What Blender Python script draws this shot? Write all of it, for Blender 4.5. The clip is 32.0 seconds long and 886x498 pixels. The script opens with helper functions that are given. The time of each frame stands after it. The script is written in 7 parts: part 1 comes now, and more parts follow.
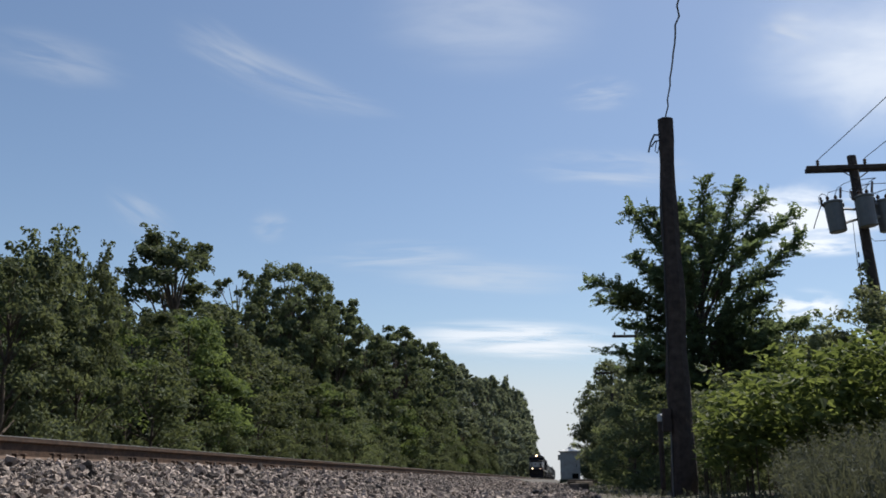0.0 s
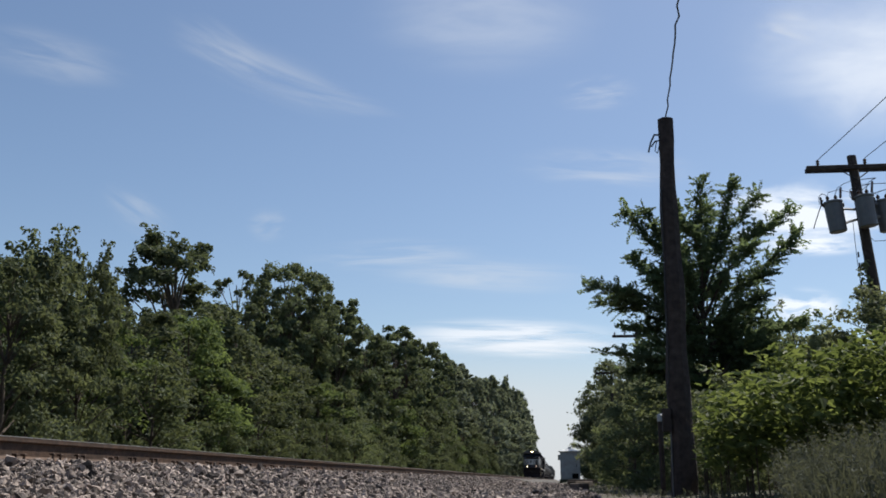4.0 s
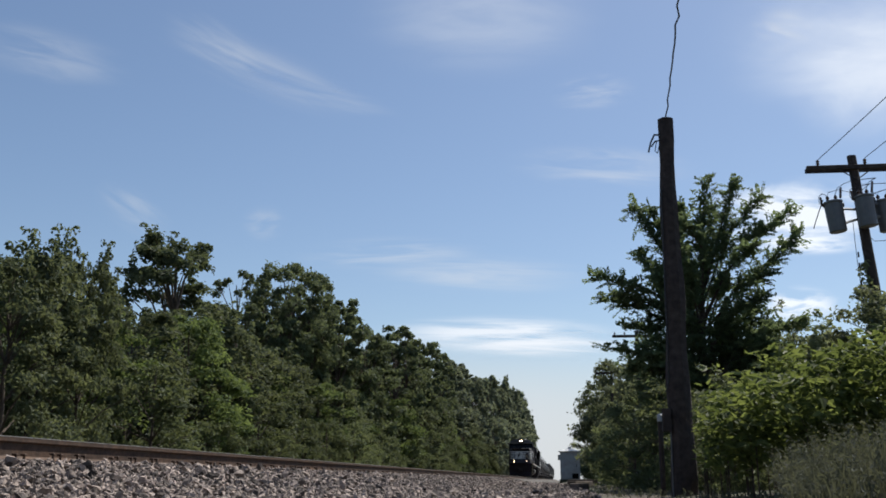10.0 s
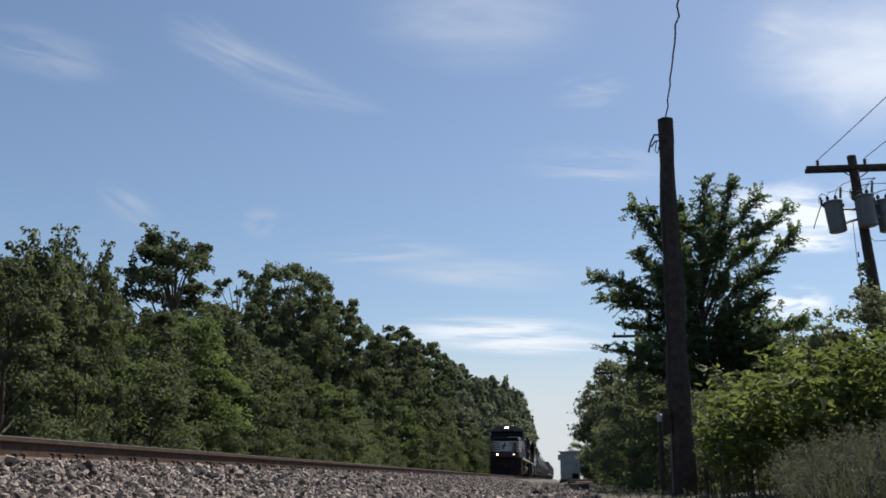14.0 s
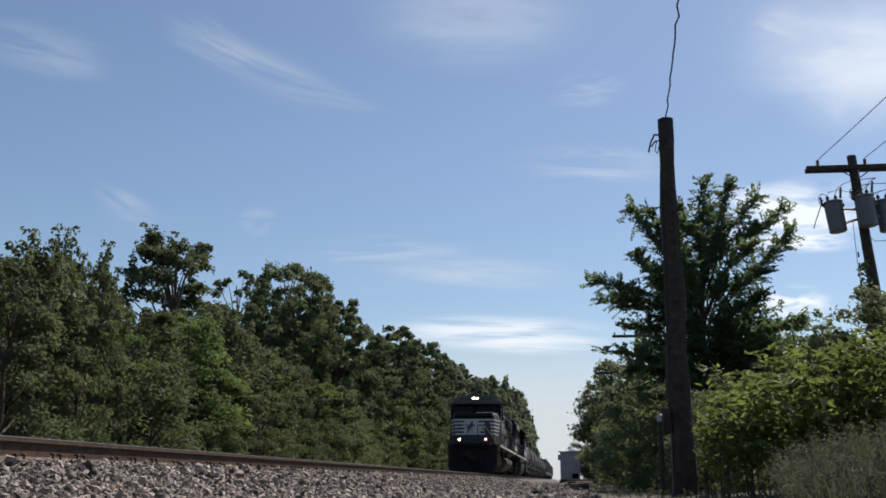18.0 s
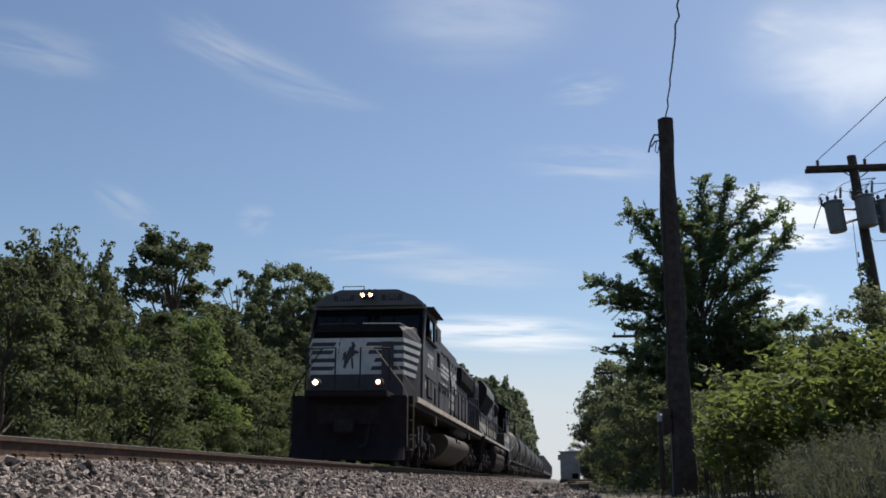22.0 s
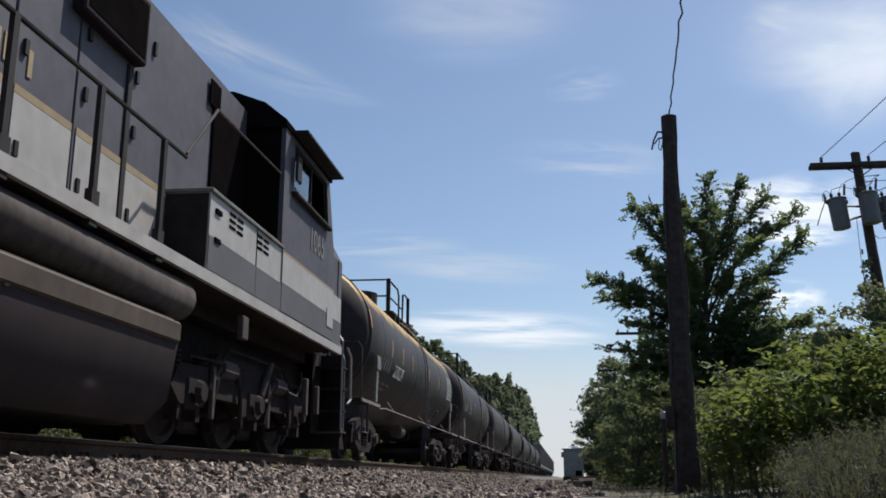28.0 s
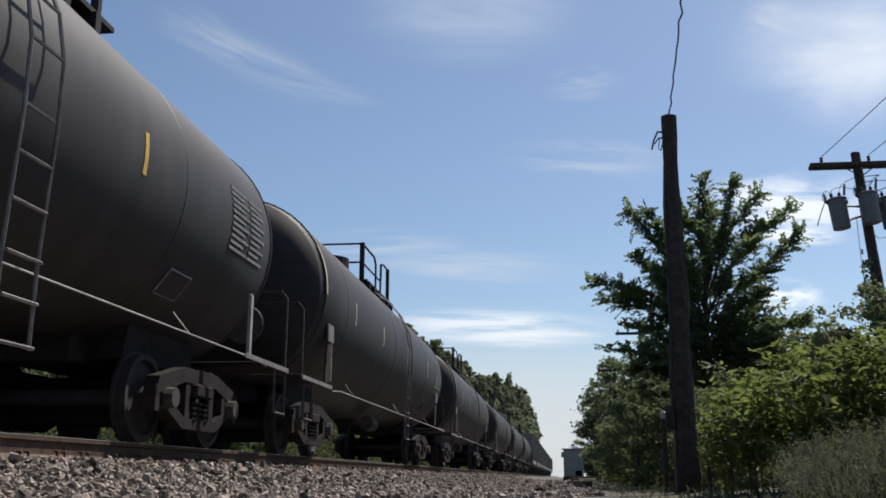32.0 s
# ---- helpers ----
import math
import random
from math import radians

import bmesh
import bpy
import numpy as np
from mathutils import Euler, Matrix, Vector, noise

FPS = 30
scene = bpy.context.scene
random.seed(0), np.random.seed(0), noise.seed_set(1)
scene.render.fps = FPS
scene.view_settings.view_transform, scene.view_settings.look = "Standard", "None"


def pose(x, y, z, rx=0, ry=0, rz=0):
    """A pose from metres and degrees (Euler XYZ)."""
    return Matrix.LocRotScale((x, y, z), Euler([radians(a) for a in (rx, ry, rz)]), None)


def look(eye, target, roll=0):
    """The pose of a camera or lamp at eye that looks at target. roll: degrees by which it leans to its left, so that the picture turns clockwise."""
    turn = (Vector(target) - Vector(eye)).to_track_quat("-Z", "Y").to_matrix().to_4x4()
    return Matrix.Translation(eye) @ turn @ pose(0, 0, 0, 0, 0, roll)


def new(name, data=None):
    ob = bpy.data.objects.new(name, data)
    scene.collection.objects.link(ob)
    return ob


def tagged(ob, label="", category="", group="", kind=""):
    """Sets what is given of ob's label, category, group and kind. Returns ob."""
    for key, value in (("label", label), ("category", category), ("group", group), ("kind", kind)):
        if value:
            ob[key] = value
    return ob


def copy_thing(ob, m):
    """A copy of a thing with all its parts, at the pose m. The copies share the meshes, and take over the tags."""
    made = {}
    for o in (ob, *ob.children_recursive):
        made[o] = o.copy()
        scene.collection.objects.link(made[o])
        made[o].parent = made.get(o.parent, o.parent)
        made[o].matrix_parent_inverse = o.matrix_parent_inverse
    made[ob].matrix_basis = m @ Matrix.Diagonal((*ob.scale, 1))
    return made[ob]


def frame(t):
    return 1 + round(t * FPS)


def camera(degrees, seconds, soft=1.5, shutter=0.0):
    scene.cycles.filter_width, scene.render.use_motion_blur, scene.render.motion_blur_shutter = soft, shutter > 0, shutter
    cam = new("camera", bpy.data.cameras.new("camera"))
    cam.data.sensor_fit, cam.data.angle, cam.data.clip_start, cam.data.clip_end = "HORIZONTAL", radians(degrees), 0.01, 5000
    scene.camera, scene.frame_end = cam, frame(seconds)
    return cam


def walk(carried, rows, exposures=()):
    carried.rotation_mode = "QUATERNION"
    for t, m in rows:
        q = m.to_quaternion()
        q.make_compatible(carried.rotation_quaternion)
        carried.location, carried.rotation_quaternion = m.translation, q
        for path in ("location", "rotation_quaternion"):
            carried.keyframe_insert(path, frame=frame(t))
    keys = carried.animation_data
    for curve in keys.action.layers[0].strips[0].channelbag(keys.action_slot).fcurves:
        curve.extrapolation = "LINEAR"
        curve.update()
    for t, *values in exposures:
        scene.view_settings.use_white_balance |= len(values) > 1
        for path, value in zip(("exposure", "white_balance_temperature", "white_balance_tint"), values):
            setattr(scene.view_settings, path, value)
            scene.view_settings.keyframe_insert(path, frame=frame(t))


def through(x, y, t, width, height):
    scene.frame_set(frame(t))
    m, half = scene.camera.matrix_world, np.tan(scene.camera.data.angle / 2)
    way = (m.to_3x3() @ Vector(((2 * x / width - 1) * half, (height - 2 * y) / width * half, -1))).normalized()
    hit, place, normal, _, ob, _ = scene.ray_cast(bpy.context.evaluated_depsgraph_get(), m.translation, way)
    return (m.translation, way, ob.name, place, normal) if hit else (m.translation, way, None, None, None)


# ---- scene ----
HFOV = 49.65
CZ = 0.22                    # the eye over the ground
RAIL = CZ + 0.306            # top of the rails
TX = -4.948                  # middle of the track
cam = camera(HFOV, 32.0, soft=1.7)


def eye(turn, pitch, roll):
    return pose(0, 0, CZ, 90 + pitch, 0, turn) @ pose(0, 0, 0, 0, 0, roll)


walk(cam, [(0, eye(6.607, 13.617, 0.265)), (12, eye(6.607, 13.617, 0.265)), (22.8, eye(6.607, 13.617, 0.265)), (24.4, eye(6.615, 13.61, 0.265)),
           (25.5, eye(6.77, 13.48, 0.265)), (28, eye(6.80, 13.46, 0.265)), (32, eye(6.80, 13.46, 0.265))])

# ---- light ----
SUN_AZ, SUN_EL = 36.0, 57.0     # degrees from the track's direction, and over the horizon
world = bpy.data.worlds.new("world")
scene.world = world
world.use_nodes = True
wn, wl = world.node_tree.nodes, world.node_tree.links
sky = wn.new("ShaderNodeTexSky")
sky.sky_type = "NISHITA"
sky.sun_disc = False
sky.sun_elevation = radians(SUN_EL)
sky.sun_rotation = radians(SUN_AZ)
sky.air_density, sky.dust_density, sky.ozone_density = 1.0, 0.75, 2.6
wn["Background"].inputs["Strength"].default_value = 0.0865
wl.new(sky.outputs["Color"], wn["Background"].inputs["Color"])
sun = new("sun", bpy.data.lights.new("sun", "SUN"))
sun.data.energy, sun.data.angle, sun.data.color = 4.2, radians(0.6), (1.0, 0.95, 0.87)
az, el = radians(SUN_AZ), radians(SUN_EL)
sun_dir = Vector((math.sin(az) * math.cos(el), math.cos(az) * math.cos(el), math.sin(el)))
sun.matrix_world = look(sun_dir * 100, (0, 0, 0))
scene.view_settings.exposure = 0.36

# ---- tools ----
SWAY, DRIFT = [], []
rng = np.random.default_rng(7)


def node_material(name, base, rough=0.7, metal=0.0, var=0.25, scale=6.0, bump=0.0, bump_scale=40.0, island=0.0, obj=0.0, second=None, second_scale=1.5, second_amount=0.5, spec=0.5, streak=0.0, cap=None):
    """Principled surface: base colour with fine grain, broad stains of a second colour, and relief."""
    m = bpy.data.materials.new(name)
    m.use_nodes = True
    n, l = m.node_tree.nodes, m.node_tree.links
    p = n["Principled BSDF"]
    p.inputs["Roughness"].default_value, p.inputs["Metallic"].default_value = rough, metal
    p.inputs["Specular IOR Level"].default_value = spec
    co = n.new("ShaderNodeTexCoord")
    fine = n.new("ShaderNodeTexNoise")
    fine.inputs["Scale"].default_value, fine.inputs["Detail"].default_value = scale, 6.0
    l.new(co.outputs["Object"], fine.inputs["Vector"])
    val = n.new("ShaderNodeMapRange")
    val.inputs["From Min"].default_value, val.inputs["From Max"].default_value = 0.3, 0.7
    val.inputs["To Min"].default_value, val.inputs["To Max"].default_value = 1 - var, 1 + var
    l.new(fine.outputs["Fac"], val.inputs["Value"])
    fac = val.outputs["Result"]
    for amount, kind in ((island, "isl"), (obj, "obj")):
        if amount:
            src = n.new("ShaderNodeNewGeometry").outputs["Random Per Island"] if kind == "isl" else n.new("ShaderNodeObjectInfo").outputs["Random"]
            r = n.new("ShaderNodeMapRange")
            r.inputs["To Min"].default_value, r.inputs["To Max"].default_value = 1 - amount, 1 + amount
            l.new(src, r.inputs["Value"])
            mu = n.new("ShaderNodeMath")
            mu.operation = "MULTIPLY"
            l.new(fac, mu.inputs[0]), l.new(r.outputs["Result"], mu.inputs[1])
            fac = mu.outputs[0]
    colour = n.new("ShaderNodeRGB")
    colour.outputs[0].default_value = (*base, 1)
    src = colour.outputs[0]
    if second:
        broad = n.new("ShaderNodeTexNoise")
        broad.inputs["Scale"].default_value, broad.inputs["Detail"].default_value = second_scale, 8.0
        l.new(co.outputs["Object"], broad.inputs["Vector"])
        ramp = n.new("ShaderNodeMapRange")
        ramp.inputs["From Min"].default_value, ramp.inputs["From Max"].default_value = 0.45, 0.75
        ramp.inputs["To Max"].default_value = second_amount
        l.new(broad.outputs["Fac"], ramp.inputs["Value"])
        mix = n.new("ShaderNodeMix")
        mix.data_type = "RGBA"
        mix.inputs["B"].default_value = (*second, 1)
        l.new(ramp.outputs["Result"], mix.inputs["Factor"]), l.new(src, mix.inputs["A"])
        src = mix.outputs["Result"]
    if streak:          # rain streaks that run down the sides
        mp, run, rm = n.new("ShaderNodeMapping"), n.new("ShaderNodeTexNoise"), n.new("ShaderNodeMapRange")
        mp.inputs["Scale"].default_value = (0.5, 3.4, 0.5)
        run.inputs["Scale"].default_value, run.inputs["Detail"].default_value = 1.0, 7.0
        rm.inputs["From Min"].default_value, rm.inputs["From Max"].default_value = 0.35, 0.70
        rm.inputs["To Min"].default_value, rm.inputs["To Max"].default_value = 1 - streak, 1 + streak
        l.new(co.outputs["Object"], mp.inputs["Vector"]), l.new(mp.outputs["Vector"], run.inputs["Vector"]), l.new(run.outputs["Fac"], rm.inputs["Value"])
        mu = n.new("ShaderNodeMath")
        mu.operation = "MULTIPLY"
        l.new(fac, mu.inputs[0]), l.new(rm.outputs["Result"], mu.inputs[1])
        fac = mu.outputs[0]
    if cap:             # residue spilled over the top, ragged at its lower edge: colour, height
        sep, rag, add, ed, mp = n.new("ShaderNodeSeparateXYZ"), n.new("ShaderNodeTexNoise"), n.new("ShaderNodeMath"), n.new("ShaderNodeMapRange"), n.new("ShaderNodeMapping")
        mp.inputs["Scale"].default_value = (0.8, 1.6, 1.2)
        rag.inputs["Scale"].default_value, rag.inputs["Detail"].default_value = 1.0, 9.0
        l.new(co.outputs["Object"], sep.inputs[0]), l.new(co.outputs["Object"], mp.inputs["Vector"]), l.new(mp.outputs["Vector"], rag.inputs["Vector"])
        add.operation = "MULTIPLY_ADD"
        add.inputs[1].default_value = 0.75
        l.new(rag.outputs["Fac"], add.inputs[0]), l.new(sep.outputs["Z"], add.inputs[2])
        ed.inputs["From Min"].default_value, ed.inputs["From Max"].default_value, ed.inputs["To Max"].default_value = cap[1] + 0.28, cap[1] + 0.50, 0.9
        l.new(add.outputs[0], ed.inputs["Value"])
        cm = n.new("ShaderNodeMix")
        cm.data_type = "RGBA"
        cm.inputs["B"].default_value = (*cap[0], 1)
        l.new(ed.outputs["Result"], cm.inputs["Factor"]), l.new(src, cm.inputs["A"])
        src = cm.outputs["Result"]
    mul = n.new("ShaderNodeVectorMath")
    mul.operation = "SCALE"
    l.new(src, mul.inputs[0]), l.new(fac, mul.inputs["Scale"])
    l.new(mul.outputs["Vector"], p.inputs["Base Color"])
    if bump:
        b, bn = n.new("ShaderNodeBump"), n.new("ShaderNodeTexNoise")
        bn.inputs["Scale"].default_value, bn.inputs["Detail"].default_value = bump_scale, 4.0
        b.inputs["Strength"].default_value, b.inputs["Distance"].default_value = bump, 0.02
        l.new(co.outputs["Object"], bn.inputs["Vector"])
        l.new(bn.outputs["Fac"], b.inputs["Height"]), l.new(b.outputs["Normal"], p.inputs["Normal"])
    return m


def leaf_material(name, base, tip, through=0.4, gloss=0.6, spec=0.12):
    """Leaves: colour varies from leaf to leaf and in broad patches; light passes through them."""
    m = bpy.data.materials.new(name)
    m.use_nodes = True
    n, l = m.node_tree.nodes, m.node_tree.links
    p, out = n["Principled BSDF"], n["Material Output"]
    geo, co, noise_ = n.new("ShaderNodeNewGeometry"), n.new("ShaderNodeTexCoord"), n.new("ShaderNodeTexNoise")
    noise_.inputs["Scale"].default_value = 0.9
    l.new(co.outputs["Object"], noise_.inputs["Vector"])
    add = n.new("ShaderNodeMath")
    add.operation = "MULTIPLY_ADD"
    add.inputs[1].default_value, add.inputs[2].default_value = 0.55, -0.2
    l.new(geo.outputs["Random Per Island"], add.inputs[0])
    add2 = n.new("ShaderNodeMath")
    add2.operation = "ADD"
    add2.use_clamp = True
    l.new(add.outputs[0], add2.inputs[0]), l.new(noise_.outputs["Fac"], add2.inputs[1])
    mix = n.new("ShaderNodeMix")
    mix.data_type = "RGBA"
    mix.inputs["A"].default_value, mix.inputs["B"].default_value = (*base, 1), (*tip, 1)
    l.new(add2.outputs[0], mix.inputs["Factor"])
    hue, info, rr = n.new("ShaderNodeHueSaturation"), n.new("ShaderNodeObjectInfo"), n.new("ShaderNodeMapRange")
    rr.inputs["To Min"].default_value, rr.inputs["To Max"].default_value = 0.75, 1.25
    l.new(info.outputs["Random"], rr.inputs["Value"]), l.new(rr.outputs["Result"], hue.inputs["Value"])
    l.new(mix.outputs["Result"], hue.inputs["Color"])
    l.new(hue.outputs["Color"], p.inputs["Base Color"])
    p.inputs["Roughness"].default_value = gloss
    p.inputs["Specular IOR Level"].default_value = spec
    tr, ms = n.new("ShaderNodeBsdfTranslucent"), n.new("ShaderNodeMixShader")
    bright = n.new("ShaderNodeVectorMath")
    bright.operation = "MULTIPLY"
    bright.inputs[1].default_value = (1.38, 1.30, 0.9)
    l.new(hue.outputs["Color"], bright.inputs[0]), l.new(bright.outputs["Vector"], tr.inputs["Color"])
    ms.inputs["Fac"].default_value = through
    l.new(p.outputs[0], ms.inputs[1]), l.new(tr.outputs[0], ms.inputs[2]), l.new(ms.outputs[0], out.inputs["Surface"])
    return m


def glow(name, colour, strength):
    m = bpy.data.materials.new(name)
    m.use_nodes = True
    p = m.node_tree.nodes["Principled BSDF"]
    p.inputs["Emission Color"].default_value, p.inputs["Emission Strength"].default_value = (*colour, 1), strength
    return m


def mesh_of(name, bm, material, smooth=False):
    me = bpy.data.meshes.new(name)
    bm.to_mesh(me)
    bm.free()
    if material:
        me.materials.append(material)
    if smooth:
        me.polygons.foreach_set("use_smooth", [True] * len(me.polygons))
        me.set_sharp_from_angle(angle=radians(42))
    return me


def part(name, bm, material, parent=None, label="", smooth=False):
    """Links a bmesh as one mesh object, under a thing or a part when there is one."""
    ob = new(name, mesh_of(name, bm, material, smooth))
    ob.parent = parent
    if label:
        tagged(ob, label)
    return ob


def share(name, me, parent, loc=(0, 0, 0), rot=(0, 0, 0), scale=(1, 1, 1)):
    """Another object on a mesh that exists."""
    ob = new(name, me)
    ob.parent = parent
    ob.matrix_basis = Matrix.LocRotScale(loc, Euler([radians(a) for a in rot]), Vector(scale))
    return ob


def arrays(name, verts, faces, material, parent=None, smooth=False):
    me = bpy.data.meshes.new(name)
    me.from_pydata(verts, [], faces)
    me.materials.append(material)
    if smooth:
        me.polygons.foreach_set("use_smooth", [True] * len(me.polygons))
    ob = new(name, me)
    ob.parent = parent
    return ob


def box(bm, x0, x1, y0, y1, z0, z1, bevel=0.0):
    g = bmesh.ops.create_cube(bm, size=1.0, matrix=Matrix.LocRotScale(((x0 + x1) / 2, (y0 + y1) / 2, (z0 + z1) / 2), None, Vector((abs(x1 - x0), abs(y1 - y0), abs(z1 - z0)))))
    if bevel:
        vs = set(g["verts"])
        bmesh.ops.bevel(bm, geom=[e for e in bm.edges if e.verts[0] in vs and e.verts[1] in vs], offset=bevel, segments=1, affect="EDGES")
    return bm


def rod(bm, a, b, r0, r1=None, n=8, caps=True):
    a, b = Vector(a), Vector(b)
    d = b - a
    m = Matrix.Translation((a + b) / 2) @ d.to_track_quat("Z", "Y").to_matrix().to_4x4()
    bmesh.ops.create_cone(bm, cap_ends=caps, segments=n, radius1=r0, radius2=r0 if r1 is None else r1, depth=d.length, matrix=m)
    return bm


def path(bm, pts, r, n=6):
    """One bent round bar through the points."""
    pts = [Vector(p) for p in pts]
    rings = []
    for i, p in enumerate(pts):
        d0 = (p - pts[i - 1]).normalized() if i else (pts[1] - p).normalized()
        d1 = (pts[i + 1] - p).normalized() if i + 1 < len(pts) else d0
        d = (d0 + d1).normalized() if (d0 + d1).length > 0.05 else d0
        u = d.cross(Vector((0.31, 0.17, 0.93)) if abs(d.z) < 0.8 else Vector((0.93, 0.31, 0.17))).normalized()
        if rings and u.dot(last) < 0:
            u = -u
        if rings:
            u = (last - d * last.dot(d)).normalized() if (last - d * last.dot(d)).length > 0.2 else u
        last, v = u, d.cross(u)
        wide = r / max(0.55, d.dot(d0))
        rings.append([bm.verts.new(p + (u * math.cos(2 * math.pi * k / n) + v * math.sin(2 * math.pi * k / n)) * (wide if 0 < i < len(pts) - 1 else r)) for k in range(n)])
    for a, b in zip(rings, rings[1:]):
        for k in range(n):
            bm.faces.new((a[k], a[(k + 1) % n], b[(k + 1) % n], b[k]))
    bm.faces.new(rings[0][::-1]), bm.faces.new(rings[-1])
    return bm


def prism(bm, profile, y0, y1):
    """A closed outline in x, z pulled from y0 to y1."""
    rings = [[bm.verts.new((x, y, z)) for x, z in profile] for y in (y0, y1)]
    k = len(profile)
    for i in range(k):
        bm.faces.new((rings[0][i], rings[0][(i + 1) % k], rings[1][(i + 1) % k], rings[1][i]))
    bm.faces.new(rings[0][::-1]), bm.faces.new(rings[1])
    bmesh.ops.recalc_face_normals(bm, faces=bm.faces[:])
    return bm


def slab(bm, profile, x0, x1):
    """A closed outline in y, z pulled from x0 to x1."""
    rings = [[bm.verts.new((x, y, z)) for y, z in profile] for x in (x0, x1)]
    k = len(profile)
    for i in range(k):
        bm.faces.new((rings[0][i], rings[0][(i + 1) % k], rings[1][(i + 1) % k], rings[1][i]))
    bm.faces.new(rings[0][::-1]), bm.faces.new(rings[1])
    bmesh.ops.recalc_face_normals(bm, faces=bm.faces[:])
    return bm


def lathe(bm, rings, n=32, axis="y", cx=0.0, cz=0.0):
    """Rings of (place along the axis, radius) turned round it."""
    made = []
    for s, r in rings:
        ring = []
        for i in range(n):
            a = 2 * math.pi * i / n
            u, v = r * math.cos(a), r * math.sin(a)
            ring.append(bm.verts.new({"y": (cx + u, s, cz + v), "x": (s, cx + u, cz + v), "z": (cx + u, cz + v, s)}[axis]))
        made.append(ring)
    for a, b in zip(made, made[1:]):
        for i in range(n):
            bm.faces.new((a[i], a[(i + 1) % n], b[(i + 1) % n], b[i]))
    bm.faces.new(made[0]), bm.faces.new(made[-1][::-1])
    bmesh.ops.recalc_face_normals(bm, faces=bm.faces[:])
    return bm


def B():
    return bmesh.new()


def thing(name, label, category, group="", kind="", m=None):
    ob = new(name)
    ob.empty_display_size = 0.3
    if m is not None:
        ob.matrix_basis = m
    return tagged(ob, label, category, group, kind)

# ---- materials ----
M_ground = node_material("dry_earth", (0.075, 0.058, 0.045), 0.95, var=0.3, scale=8, bump=0.6, bump_scale=30, second=(0.05, 0.08, 0.025), second_scale=0.6, second_amount=0.9)
M_bed = node_material("ballast_bed", (0.10, 0.088, 0.075), 0.95, var=0.5, scale=25, bump=1.0, bump_scale=22)
M_stone = node_material("crushed_stone", (0.255, 0.208, 0.178), 0.9, var=0.35, scale=14, island=0.80, bump=0.5, bump_scale=60, second=(0.11, 0.083, 0.070), second_scale=5, second_amount=0.7)
M_rail = node_material("rusty_rail_steel", (0.085, 0.055, 0.04), 0.75, 0.35, var=0.35, scale=18, bump=0.25, bump_scale=60, second=(0.16, 0.085, 0.045), second_scale=3)
M_shine = node_material("polished_rail_top", (0.60, 0.58, 0.55), 0.5, 0.85, var=0.12, scale=30)
M_tie = node_material("creosoted_wood", (0.085, 0.062, 0.048), 0.9, var=0.35, scale=10, bump=0.6, bump_scale=24, obj=0.25, second=(0.16, 0.13, 0.10), second_scale=3)
M_bark = node_material("bark", (0.085, 0.065, 0.05), 0.95, var=0.35, scale=12, bump=0.8, bump_scale=20)
M_pole = node_material("weathered_pole_wood", (0.042, 0.031, 0.028), 0.92, var=0.4, scale=9, bump=0.8, bump_scale=18, second=(0.075, 0.058, 0.05), second_scale=2)
# air haze is painted into the woodland, far and bank leaf colours
M_leaf_wood = leaf_material("woodland_leaves", (0.056, 0.073, 0.046), (0.135, 0.158, 0.092), 0.45)
M_leaf_light = leaf_material("light_woodland_leaves", (0.060, 0.088, 0.038), (0.135, 0.178, 0.072), 0.46)
M_leaf_dark = leaf_material("dark_leaves", (0.062, 0.085, 0.056), (0.138, 0.168, 0.098), 0.42)
M_leaf_far = leaf_material("haze_pale_far_leaves", (0.092, 0.114, 0.095), (0.176, 0.205, 0.155), 0.45)
M_leaf_locust = leaf_material("feathery_leaves", (0.076, 0.112, 0.074), (0.170, 0.225, 0.130), 0.50)
M_leaf_bush = leaf_material("broad_bush_leaves", (0.026, 0.046, 0.016), (0.175, 0.215, 0.080), 0.50, 0.55, 0.16)
M_leaf_shrub = leaf_material("shrub_leaves", (0.062, 0.082, 0.046), (0.142, 0.168, 0.092), 0.42)
M_leaf_bank = leaf_material("haze_pale_bank_leaves", (0.088, 0.110, 0.078), (0.205, 0.235, 0.150), 0.50)
M_grass = leaf_material("dry_grass", (0.052, 0.062, 0.048), (0.148, 0.158, 0.120), 0.36, 0.7)
M_metal = node_material("galvanised_steel", (0.42, 0.43, 0.44), 0.5, 0.6, var=0.15, scale=7, second=(0.25, 0.24, 0.22), second_scale=2, second_amount=0.5)
M_case = node_material("silver_paint", (0.34, 0.36, 0.37), 0.55, 0.25, var=0.12, scale=5, second=(0.30, 0.28, 0.25), second_scale=2)
M_case_roof = node_material("white_roof_paint", (0.62, 0.62, 0.61), 0.5, var=0.08, scale=5)
M_wire = node_material("black_wire", (0.03, 0.03, 0.03), 0.6, var=0.2)
M_trafo = node_material("grey_transformer_paint", (0.125, 0.130, 0.140), 0.5, var=0.12, scale=8, second=(0.13, 0.10, 0.08), second_scale=4)
M_ceramic = node_material("brown_porcelain", (0.08, 0.045, 0.03), 0.25, var=0.1)
# flat black for dull parts, and for painted shade in recesses and openings
M_dark = node_material("flat_black_and_shade", (0.009, 0.008, 0.008), 1.0, var=0.2, spec=0.0)

# ---- ground and track ----


def smooth(a, b, v):
    v = min(1.0, max(0.0, (v - a) / (b - a)))
    return v * v * (3 - 2 * v)


TURN, GRADE = 0.33, 0.09       # degrees: the track swings to the right and climbs a little


def swing(y):
    return y * math.tan(radians(TURN))


def climb(y):
    return min(y, 500) * math.tan(radians(GRADE)) if y > -60 else -0.2


